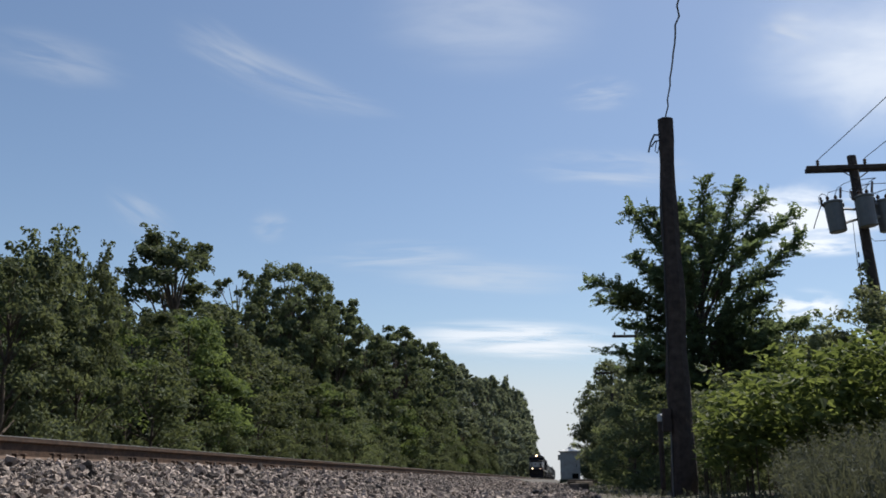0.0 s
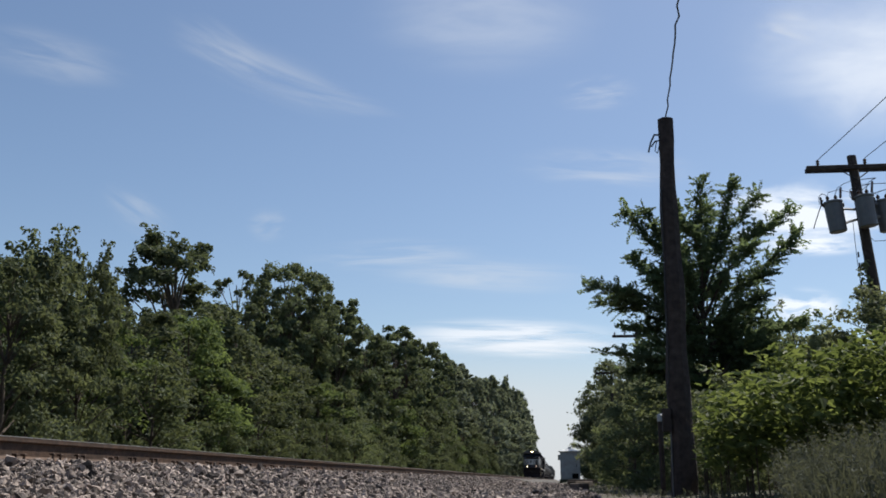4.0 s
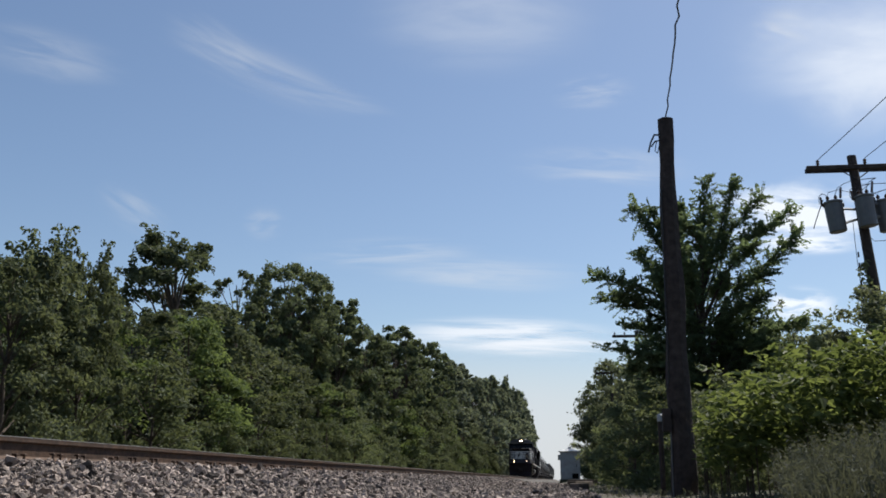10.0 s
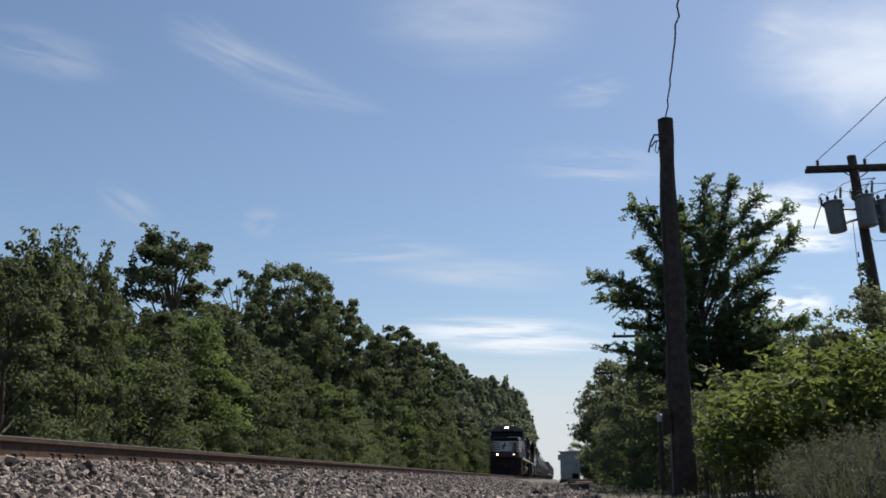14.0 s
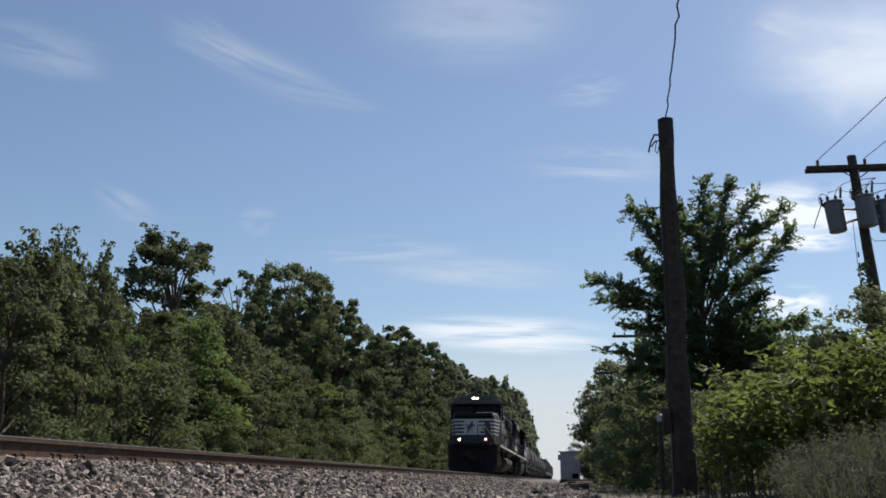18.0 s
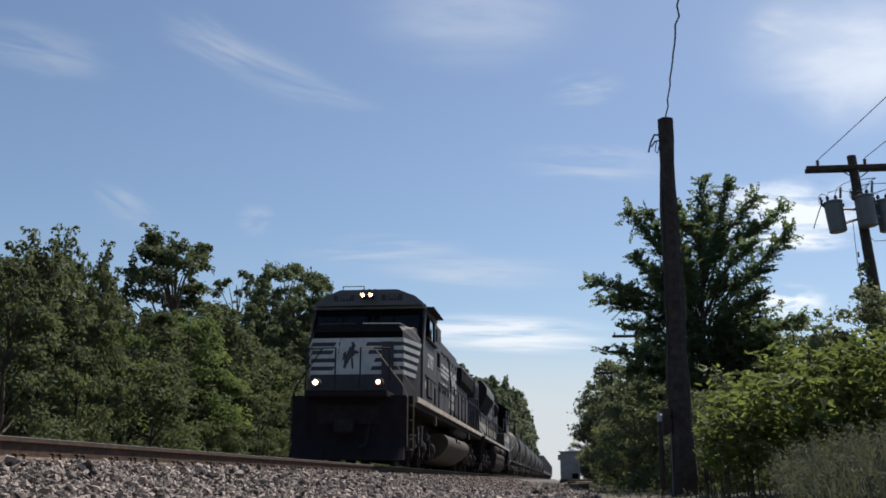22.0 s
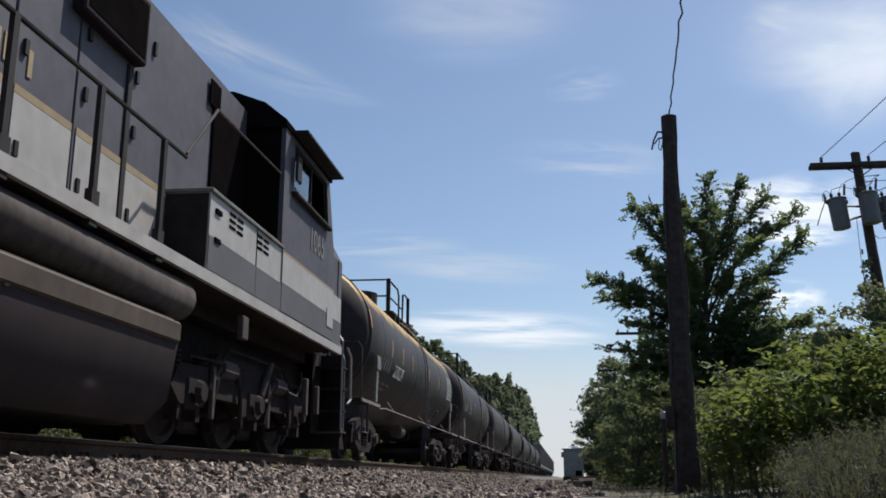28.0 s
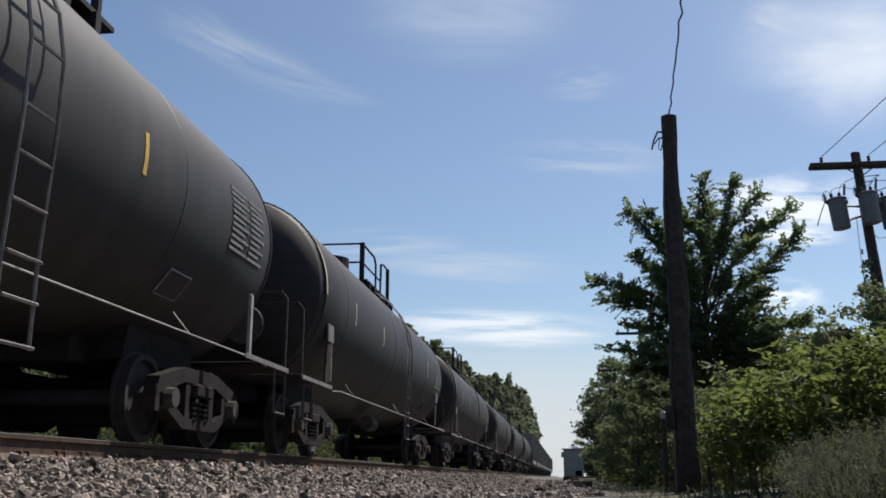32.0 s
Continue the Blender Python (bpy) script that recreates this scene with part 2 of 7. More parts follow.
def bed_z(x):
    """The track bed over the ground: a flat crown and two long shoulders."""
    d = abs(x - TX)
    top = RAIL - 0.222
    if d < 1.35:
        return top
    side = x > TX
    if side:
        return top - 0.155 * (min(d, 3.2) - 1.35) - 0.02 * max(0.0, d - 3.2)
    return top - 0.42 * (d - 1.35)


def ground_z(x, y):
    z = 0.20 * smooth(14, 60, y) * smooth(-2.0, 1.0, x) + 0.03 * noise.noise((x * 0.7, y * 0.7, 0))
    if x > 1.2:
        z += 0.25 * smooth(1.2, 5.0, x)
    x -= swing(y)
    b = bed_z(x)
    if -4.2 < x - TX < 5.6:
        z = max(z * smooth(4.2, 5.6, abs(x - TX)), b)
    return z - 0.05 + climb(y)


xs = [-2500, -900, -300, -120, -60, -35, -24, -18, -14, -11] + [-9.5 + 0.35 * i for i in range(42)] + [5.5, 6.5, 8, 10, 14, 20, 30, 50, 90, 200, 600, 2500]
ys = [-2500, -600, -150, -60, -25, -10, -4] + [-2 + 0.5 * i for i in range(60)] + [29, 31, 34, 38, 43, 50, 60, 75, 95, 130, 180, 260, 400, 700, 1300, 2600]
gv = [(x, y, ground_z(x, y) if abs(y) < 500 and abs(x) < 120 else climb(y) - 0.05) for y in ys for x in xs]
k = len(xs)
gf = [(j * k + i, j * k + i + 1, (j + 1) * k + i + 1, (j + 1) * k + i) for j in range(len(ys) - 1) for i in range(k - 1)]
tagged(arrays("ground", gv, gf, M_ground, smooth=True), "bare earth and weeds beside the railway track", "ground", kind="structure")

# the bed of the track
px_ = [TX + d for d in (-2.9, -2.4, -1.9, -1.4, -0.7, 0, 0.7, 1.35, 1.8, 2.3, 2.8, 3.3, 3.8, 4.3, 4.8, 5.2, 5.7)]
py_ = [-40 + 1.0 * i for i in range(140)] + [100 + 12 * i for i in range(60)]
pv = [(x + swing(y), y, climb(y) + bed_z(x) - 0.012 + (0.02 * noise.noise((x * 3, y * 3, 1)) if y < 100 else 0)) for y in py_ for x in px_]
k = len(px_)
pf = [(j * k + i, j * k + i + 1, (j + 1) * k + i + 1, (j + 1) * k + i) for j in range(len(py_) - 1) for i in range(k - 1)]
tagged(arrays("ballast_bed", pv, pf, M_bed, smooth=True), "grey brown ballast bed under the railway track", "track bed", kind="structure")


def stones(name, n, x0, x1, y0, y1, size, seed, flat=1.0):
    """Angular stones, each a bent octahedron with cut corners, lying on the bed."""
    r = np.random.default_rng(seed)
    base = np.array([(1, 0, 0), (0.3, 0.9, 0.1), (-0.6, 0.75, 0), (-1, -0.1, 0), (-0.3, -0.95, 0.1), (0.65, -0.7, 0), (0.35, 0.3, 0.8), (-0.5, 0.1, 0.75), (0.1, -0.5, 0.85), (0, 0, -0.6)])
    tri = np.array([(0, 1, 6), (1, 2, 7), (1, 7, 6), (2, 3, 7), (3, 4, 8), (3, 8, 7), (4, 5, 8), (5, 0, 6), (5, 6, 8), (6, 7, 8), (1, 0, 9), (2, 1, 9), (3, 2, 9), (4, 3, 9), (5, 4, 9), (0, 5, 9)])
    x, y = r.uniform(x0, x1, n), r.uniform(y0, y1, n)
    s = size * r.lognormal(0, 0.32, n)
    z = np.array([bed_z(a) for a in x]) + s * r.uniform(0.0, 0.55, n)
    v = base[None] + r.normal(0, 0.2, (n, 10, 3))
    v *= np.stack([r.uniform(0.75, 1.25, n), r.uniform(0.55, 1.0, n), r.uniform(0.5, 0.95, n)], 1)[:, None]
    # turn each stone any way
    q = r.normal(size=(n, 4)) * np.array([1, 0.45, 0.45, 1])
    q /= np.linalg.norm(q, axis=1)[:, None]
    w, a, b, c = q.T
    rot = np.stack([1 - 2 * (b * b + c * c), 2 * (a * b - c * w), 2 * (a * c + b * w), 2 * (a * b + c * w), 1 - 2 * (a * a + c * c), 2 * (b * c - a * w), 2 * (a * c - b * w), 2 * (b * c + a * w), 1 - 2 * (a * a + b * b)], 1).reshape(n, 3, 3)
    v = np.einsum("nij,nkj->nki", rot, v) * s[:, None, None] * 0.5
    v += np.stack([x + swing(y), y, z + y * math.tan(radians(GRADE))], 1)[:, None]
    f = (tri[None] + 10 * np.arange(n)[:, None, None]).reshape(-1, 3)
    ob = arrays(name, v.reshape(-1, 3).tolist(), f.tolist(), M_stone)
    return tagged(ob, "loose angular grey brown crushed stone of the track bed", "ballast stones", kind="stuff")


stones("ballast_stones", 23000, TX + 0.85, TX + 4.6, 2.6, 8, 0.035, 1)
stones("ballast_stones", 18000, TX + 0.85, TX + 5.1, 8, 14, 0.041, 5)
stones("ballast_stones", 24000, TX + 0.85, TX + 5.5, 14, 27, 0.038, 2)
stones("ballast_stones", 15000, TX + 0.85, TX + 5.5, 26, 62, 0.050, 3)
stones("ballast_stones", 3500, TX - 2.0, TX + 0.85, 4, 40, 0.065, 4)

track = thing("track", "single railway track with rusty rails on timber ties", "railway track", kind="structure", m=pose(TX, 0, RAIL, GRADE, 0, -TURN))
HEAD = [(-0.036, -0.036), (-0.036, -0.008), (-0.028, 0), (0.028, 0), (0.036, -0.008), (0.036, -0.036), (0.012, -0.05), (0.010, -0.145), (0.022, -0.158), (0.074, -0.174), (0.074, -0.186), (-0.074, -0.186), (-0.074, -0.174), (-0.022, -0.158), (-0.010, -0.145), (-0.012, -0.05)]
for side in (-1, 1):
    rail = part("rail", prism(B(), [(x + side * 0.7535, z) for x, z in HEAD], -60, 900), M_rail, track, "rusty steel rail with a bright worn top")
    part("running_surface", box(B(), side * 0.7535 - 0.0375, side * 0.7535 + 0.0375, -60, 900, -0.0035, 0.002), M_shine, rail)
tie_me = mesh_of("tie", box(B(), -1.3, 1.3, -0.115, 0.115, -0.18, 0, 0.012), M_tie)
plate_me = mesh_of("tie_plate", box(B(), -0.17, 0.17, -0.09, 0.09, 0, 0.014, 0.004), M_rail)
bm = B()
box(bm, -0.008, 0.008, -0.008, 0.008, -0.02, 0.045), box(bm, -0.03, 0.012, -0.014, 0.014, 0.045, 0.062, 0.004)
spike_me = mesh_of("spike", bm, M_rail)
r = random.Random(5)
for i in range(70):
    y = 2.5 + 0.51 * i
    tie = share("tie", tie_me, track, (r.uniform(-0.03, 0.03), y, -0.202), (0, 0, r.uniform(-0.8, 0.8)))
    for side in (-1, 1):
        if side == 1 or i < 30:
            pl = share("tie_plate", plate_me, tie, (side * 0.7535, 0, 0.0))
        if side == 1:
            for dy in (-0.06, 0.055):
                share("spike", spike_me, tie, (side * 0.7535 + 0.088, dy + r.uniform(-0.01, 0.01), 0.012 + r.uniform(0, 0.02)))
bm = B()
for i in range(260):
    y = 2.5 + 0.51 * (70 + i)
    box(bm, -1.3, 1.3, y - 0.115, y + 0.115, -0.38, -0.202)
tagged(part("far_ties", bm, M_tie, track), kind="stuff")

# ---- trees and bushes ----


def leaf_arrays(c, out, length, width, r, fold=0.25, droop=0.3):
    """One folded leaf of two triangles at each centre, facing roughly along out."""
    n = len(c)
    nrm = out + r.normal(0, 0.55, (n, 3))
    nrm /= np.linalg.norm(nrm, axis=1)[:, None] + 1e-9
    u = r.normal(0, 1, (n, 3)) - np.array([0, 0, droop])
    u -= (u * nrm).sum(1)[:, None] * nrm
    u /= np.linalg.norm(u, axis=1)[:, None] + 1e-9
    v = np.cross(nrm, u)
    s = r.uniform(0.65, 1.35, n)[:, None]
    a, b = u * length * s * 0.5, v * width * s * 0.5
    pts = np.stack([c - a, c + b - a * 0.1 + nrm * width * fold * s, c + a, c - b - a * 0.1 + nrm * width * fold * s], 1)
    idx = 4 * np.arange(n)[:, None, None] + np.array([(0, 1, 2), (0, 2, 3)])[None]
    return pts.reshape(-1, 3), idx.reshape(-1, 3)


def broad_leaves(name, c, out, length, width, r, material, along):
    """Broad pointed leaves, folded along the middle, of two quads each."""
    n = len(c)
    nrm = out + r.normal(0, 0.6, (n, 3))
    nrm /= np.linalg.norm(nrm, axis=1)[:, None] + 1e-9
    u = along.copy()
    u -= (u * nrm).sum(1)[:, None] * nrm
    u /= np.linalg.norm(u, axis=1)[:, None] + 1e-9
    v = np.cross(nrm, u)
    s = r.uniform(0.55, 1.3, n)[:, None]
    a, b, h = u * length * s, v * width * s * 0.5, nrm * width * 0.18 * s
    pts = np.stack([c, c + b * 0.95 + a * 0.22 + h, c + b * 0.7 + a * 0.62 + h * 0.6, c + a - h * 0.6, c - b * 0.7 + a * 0.62 + h * 0.6, c - b * 0.95 + a * 0.22 + h], 1)
    idx = 6 * np.arange(n)[:, None, None] + np.array([(0, 1, 2, 3), (0, 3, 4, 5)])[None]
    me = bpy.data.meshes.new(name)
    me.from_pydata(pts.reshape(-1, 3).tolist(), [], idx.reshape(-1, 4).tolist())
    me.materials.append(material)
    return me


def leaf_mesh(name, c, out, length, width, r, material, fold=0.25, droop=0.3):
    v, f = leaf_arrays(c, out, length, width, r, fold, droop)
    me = bpy.data.meshes.new(name)
    me.from_pydata(v.tolist(), [], f.tolist())
    me.materials.append(material)
    return me


def trunk_bm(h, r0, r, limbs, lean=0.03):
    bm = B()
    pts = [Vector((0, 0, -0.3))]
    for i in range(1, 7):
        pts.append(Vector((r.normal(0, lean) * h * 0.3, r.normal(0, lean) * h * 0.3, h * i / 6 * 0.92)))
    for i, (a, b) in enumerate(zip(pts, pts[1:])):
        rod(bm, a, b, r0 * (1 - 0.14 * i), r0 * (1 - 0.14 * (i + 1)), 8)
    for x, y, z, rad in limbs:
        k = min(5, max(1, int(z / h * 6) - 1))
        a = pts[k].lerp(pts[min(6, k + 1)], 0.3)
        m = Vector((x * 0.5, y * 0.5, a.z + (z - a.z) * 0.65))
        rod(bm, a, m, r0 * 0.32, r0 * 0.2, 5), rod(bm, m, (x, y, z), r0 * 0.2, r0 * 0.07, 5)
    return bm


def pads(centres, per, r, low=-0.25, flat=0.62):
    """Leaf places on the upper shells of rounded clumps (x, y, z, radius), so that each clump has a lit top and a shaded underside."""
    cs, os = [], []
    for x, y, z, rad in centres:
        d = r.normal(0, 1, (per, 3))
        d /= np.linalg.norm(d, axis=1)[:, None]
        d[:, 2] = np.where(d[:, 2] < low, -d[:, 2], d[:, 2])
        bump = 1 + 0.22 * np.sin(d[:, 0] * 5 + x * 3) * np.sin(d[:, 1] * 5 + y * 2) + 0.16 * np.sin(d[:, 2] * 9 + z)
        p = d * (rad * r.uniform(0.35, 1.1, per) ** 0.6 * bump)[:, None] * np.array([1, 1, flat])
        cs.append(np.array([x, y, z]) + p + r.normal(0, 0.2, (per, 3)) * rad)
        os.append(d * 0.75 + np.array([0, 0, 0.45]))
    return np.concatenate(cs), np.concatenate(os)


def tree_kind(seed, h, rad, low, nblob, per, leaf, material, clump=(0.20, 0.36), wide=0.35, sprigs=0, trunk=1.0):
    """Meshes of one tree: bark, and a crown of leafy clumps on the limbs; wide: where in the crown it is widest."""
    r = np.random.default_rng(seed)
    blobs = []
    k = 0
    while len(blobs) < nblob:
        k += 1
        f = low + (1 - low) * ((k * 0.618) % 1.0)
        g = (f - low) / (1 - low)
        prof = math.sin(math.pi * 0.5 * min(1.0, (g + 0.12) / wide)) if g < wide else math.cos(math.pi * 0.5 * (g - wide) / (1.08 - wide)) ** 0.55
        a = r.uniform(0, 2 * math.pi)
        d = rad * prof * r.uniform(0.2, 1.0) ** 0.45 * r.uniform(0.8, 1.12)
        size = rad * r.uniform(*clump) * (1.1 - 0.35 * g)
        blobs.append((d * math.cos(a), d * math.sin(a), h * f - size * 0.5, size))
    c, o = pads(blobs, per, r)
    if sprigs:              # upright leafy shoots that stick out of the top
        top = []
        for i in range(sprigs):
            x, y, z, q = blobs[int(r.integers(0, nblob))]
            if z < h * 0.55:
                continue
            lean = r.normal(0, 0.3, 2)
            for t in np.linspace(0.3, 1.0, 5):
                top.append((x + lean[0] * t * rad * 0.4, y + lean[1] * t * rad * 0.4, z + q * 0.5 + t * rad * r.uniform(0.22, 0.42), rad * (0.085 - 0.03 * t)))
        c2, o2 = pads(top, max(6, per // 11), r, -0.7, 0.8)
        c, o = np.concatenate([c, c2]), np.concatenate([o, o2])
    bark = mesh_of("trunk", trunk_bm(h, (0.013 * h + 0.03) * trunk, r, blobs[::2]), M_bark)
    return bark, leaf_mesh("crown", c, o, leaf, leaf * 0.62, r, material)


def plant(kind, name, label, category, x, y, z, turn=0, scale=1.0, group="", wide=1.0):
    t = thing(name, label, category, group, m=Matrix.LocRotScale((x, y, z), Euler((0, 0, radians(turn))), Vector((scale * wide, scale * wide, scale))))
    share("trunk", kind[0], t), share("crown", kind[1], t)
    return t


# kinds: height, radius, where the crown begins, clumps, leaves on each, leaf length
FRONT = [tree_kind(11, 9.0, 3.3, 0.05, 86, 130, 0.24, M_leaf_wood, (0.16, 0.30), sprigs=40), tree_kind(12, 9.0, 3.0, 0.05, 80, 130, 0.23, M_leaf_light, (0.17, 0.30)), tree_kind(13, 9.0, 3.1, 0.05, 86, 125, 0.24, M_leaf_wood, (0.15, 0.28))]
DARK = tree_kind(14, 14.0, 3.3, 0.28, 120, 105, 0.26, M_leaf_dark, (0.13, 0.25), 0.28, 24)
THIN = tree_kind(15, 14.0, 2.5, 0.50, 46, 70, 0.26, M_leaf_dark, (0.13, 0.22), 0.60)
UMBRELLA = tree_kind(16, 14.0, 3.1, 0.40, 90, 110, 0.27, M_leaf_dark, (0.15, 0.28), 0.66)
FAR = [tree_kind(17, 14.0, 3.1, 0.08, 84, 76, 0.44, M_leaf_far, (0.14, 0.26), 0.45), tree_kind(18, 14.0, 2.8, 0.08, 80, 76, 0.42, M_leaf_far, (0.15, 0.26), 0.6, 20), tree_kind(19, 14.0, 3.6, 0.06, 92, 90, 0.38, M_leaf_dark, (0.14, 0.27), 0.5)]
BANK = [tree_kind(20, 9.0, 3.2, 0.05, 80, 92, 0.26, M_leaf_bank, (0.15, 0.28)), tree_kind(21, 9.0, 3.0, 0.05, 76, 92, 0.25, M_leaf_bank, (0.15, 0.28), sprigs=24)]
SHRUB = tree_kind(22, 4.5, 2.3, 0.03, 44, 100, 0.19, M_leaf_shrub, (0.16, 0.30))
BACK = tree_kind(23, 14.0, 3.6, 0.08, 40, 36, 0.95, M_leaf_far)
r = random.Random(3)
edge = "edge of the woods along the track"


def wood_x(y):
    return -18.2 + 5.0 * smooth(25, 110, y) + 3.2 * smooth(110, 260, y)


def at(turn, far):
    """A place by its bearing from the track's direction and its distance."""
    return far * math.sin(radians(turn)), far * math.cos(radians(turn))


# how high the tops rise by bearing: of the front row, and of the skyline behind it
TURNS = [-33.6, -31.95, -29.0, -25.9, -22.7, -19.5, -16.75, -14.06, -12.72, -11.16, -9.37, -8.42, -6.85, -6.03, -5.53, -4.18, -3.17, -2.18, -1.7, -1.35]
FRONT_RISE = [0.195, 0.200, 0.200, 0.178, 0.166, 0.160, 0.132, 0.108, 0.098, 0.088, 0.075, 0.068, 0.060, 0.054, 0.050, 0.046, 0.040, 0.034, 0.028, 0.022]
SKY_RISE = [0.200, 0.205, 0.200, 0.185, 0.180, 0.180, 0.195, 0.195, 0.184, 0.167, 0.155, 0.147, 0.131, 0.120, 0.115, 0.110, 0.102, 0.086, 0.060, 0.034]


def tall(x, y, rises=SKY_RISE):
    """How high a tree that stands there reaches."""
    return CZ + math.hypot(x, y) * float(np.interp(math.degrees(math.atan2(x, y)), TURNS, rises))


for i in range(17):                       # leafy front row
    y = 20 + 4.3 * i
    x = wood_x(y) - r.uniform(0, 2.0)
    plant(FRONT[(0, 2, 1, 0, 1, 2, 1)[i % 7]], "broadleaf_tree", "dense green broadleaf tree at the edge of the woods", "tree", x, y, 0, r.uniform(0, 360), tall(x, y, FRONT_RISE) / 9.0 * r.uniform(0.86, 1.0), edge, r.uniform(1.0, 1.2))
for i in range(18):                       # shrubs in front of it
    y = 20 + 4.8 * i
    plant(SHRUB, "shrub", "light green shrub in front of the woods", "shrub", wood_x(y) + r.uniform(1.8, 3.0), y + r.uniform(-1, 1), 0, r.uniform(0, 360), r.uniform(0.55, 1.0), edge)
for i in range(14):                       # darker trees between the front row and the tall ones
    y = 27 + 5.6 * i
    x = wood_x(y) - r.uniform(3.2, 5.2)
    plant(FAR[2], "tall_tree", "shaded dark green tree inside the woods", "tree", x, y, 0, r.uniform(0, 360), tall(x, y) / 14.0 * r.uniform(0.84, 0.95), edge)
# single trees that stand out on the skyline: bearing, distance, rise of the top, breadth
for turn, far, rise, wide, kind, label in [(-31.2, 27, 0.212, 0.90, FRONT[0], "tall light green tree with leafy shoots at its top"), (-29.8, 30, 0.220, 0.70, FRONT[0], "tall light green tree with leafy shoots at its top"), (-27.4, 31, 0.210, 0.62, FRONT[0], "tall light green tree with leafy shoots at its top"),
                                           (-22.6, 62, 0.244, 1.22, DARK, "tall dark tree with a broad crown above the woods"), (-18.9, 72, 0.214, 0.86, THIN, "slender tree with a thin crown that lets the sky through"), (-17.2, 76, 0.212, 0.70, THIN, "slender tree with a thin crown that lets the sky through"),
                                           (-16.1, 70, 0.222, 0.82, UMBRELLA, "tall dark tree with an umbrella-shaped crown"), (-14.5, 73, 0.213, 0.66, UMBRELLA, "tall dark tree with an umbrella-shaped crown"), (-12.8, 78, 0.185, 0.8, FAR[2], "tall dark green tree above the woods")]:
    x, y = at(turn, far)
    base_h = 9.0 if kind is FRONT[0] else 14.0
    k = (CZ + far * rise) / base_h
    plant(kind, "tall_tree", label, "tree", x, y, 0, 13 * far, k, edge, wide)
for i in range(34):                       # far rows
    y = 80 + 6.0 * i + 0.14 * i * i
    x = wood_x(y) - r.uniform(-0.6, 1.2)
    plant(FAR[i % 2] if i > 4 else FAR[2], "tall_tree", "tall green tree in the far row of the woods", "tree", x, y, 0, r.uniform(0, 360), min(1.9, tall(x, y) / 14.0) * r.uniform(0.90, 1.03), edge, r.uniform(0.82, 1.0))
    if i < 12:
        plant(FRONT[1 + i % 2], "broadleaf_tree", "green broadleaf tree under the tall far trees", "tree", x + 2.0, y + 3, 0, r.uniform(0, 360), r.uniform(0.55, 0.8), edge)
for x, y in [(-19, 12), (-18, 5), (-19, -3), (-18, -11), (-19, -20), (-17, -30), (-12, -38), (-4, -42), (4, -40), (11, -34), (12, -24), (11, -14), (12, -5), (12, 4), (13, 12)]:   # added trees out of view, beside and behind the eye, that block skylight
    plant(BACK, "tall_tree", "unseen tree added beside and behind the eye to block skylight", "tree", x, y, 0, 31 * y, 0.75, "woods behind the road")


def deep_woods():
    """Leaves in the shade far inside the woods."""
    q = np.random.default_rng(77)
    n = 7000
    y = 16 + 150 * q.uniform(0, 1, n) ** 1.5
    x = np.array([wood_x(v) for v in y]) - q.uniform(4.0, 8.0, n)
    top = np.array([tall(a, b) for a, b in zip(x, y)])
    c = np.stack([x, y, q.uniform(0.0, 0.74, n) * top], 1)
    ob = new("deep_woods", leaf_mesh("deep_woods", c, np.tile(np.array([0.7, -0.4, 0.4]), (n, 1)), 0.85, 0.6, q, M_leaf_dark))
    tagged(ob, "shaded foliage deep inside the woods", "woods", kind="stuff")


deep_woods()

# trees behind the box and the poles
right = "trees and shrubs on the bank"
for x, y, s, k in [(2.9, 62, 0.50, 0), (3.3, 55, 0.60, 1), (4.4, 50, 0.66, 0), (3.6, 72, 0.62, 1), (5.2, 62, 0.75, 0), (6.2, 46, 0.62, 1), (8.0, 42, 0.62, 0), (2.7, 47, 0.34, 1), (3.6, 38, 0.44, 0), (5.0, 36, 0.46, 1), (4.6, 90, 0.8, 1), (6.0, 110, 0.9, 0),
                  (6.9, 33, 0.52, 0), (8.6, 31, 0.5, 1), (7.6, 22.5, 0.50, 0), (9.4, 24, 0.58, 1), (6.0, 29, 0.42, 1), (4.0, 30, 0.36, 0), (10.5, 20, 0.55, 0), (6.3, 26, 0.49, 1), (7.1, 27, 0.46, 0), (3.0, 63, 0.70, 1), (2.9, 67, 0.56, 0), (4.1, 61, 0.84, 0)]:
    plant(BANK[k], "broadleaf_tree", "round green tree on the bank beyond the pole", "tree", x, y, 0.1, 61 * x % 360, s, right)
for x, y, s in [(1.75, 22, 0.42), (2.4, 20, 0.46), (2.0, 27, 0.36), (2.2, 29, 0.5), (2.1, 35, 0.42), (2.9, 18.5, 0.40), (3.6, 19.5, 0.5), (4.6, 18.5, 0.5), (2.5, 41, 0.45), (2.5, 25, 0.52), (3.2, 26, 0.5), (2.75, 15.6, 0.20), (3.5, 15.8, 0.25), (4.4, 15.6, 0.28), (5.4, 15.8, 0.3), (3.1, 16.6, 0.26), (2.5, 16.9, 0.24)]:
    plant(SHRUB, "shrub", "leafy green shrub beside the dirt path", "shrub", x, y, 0.05, 77 * y % 360, s, right)


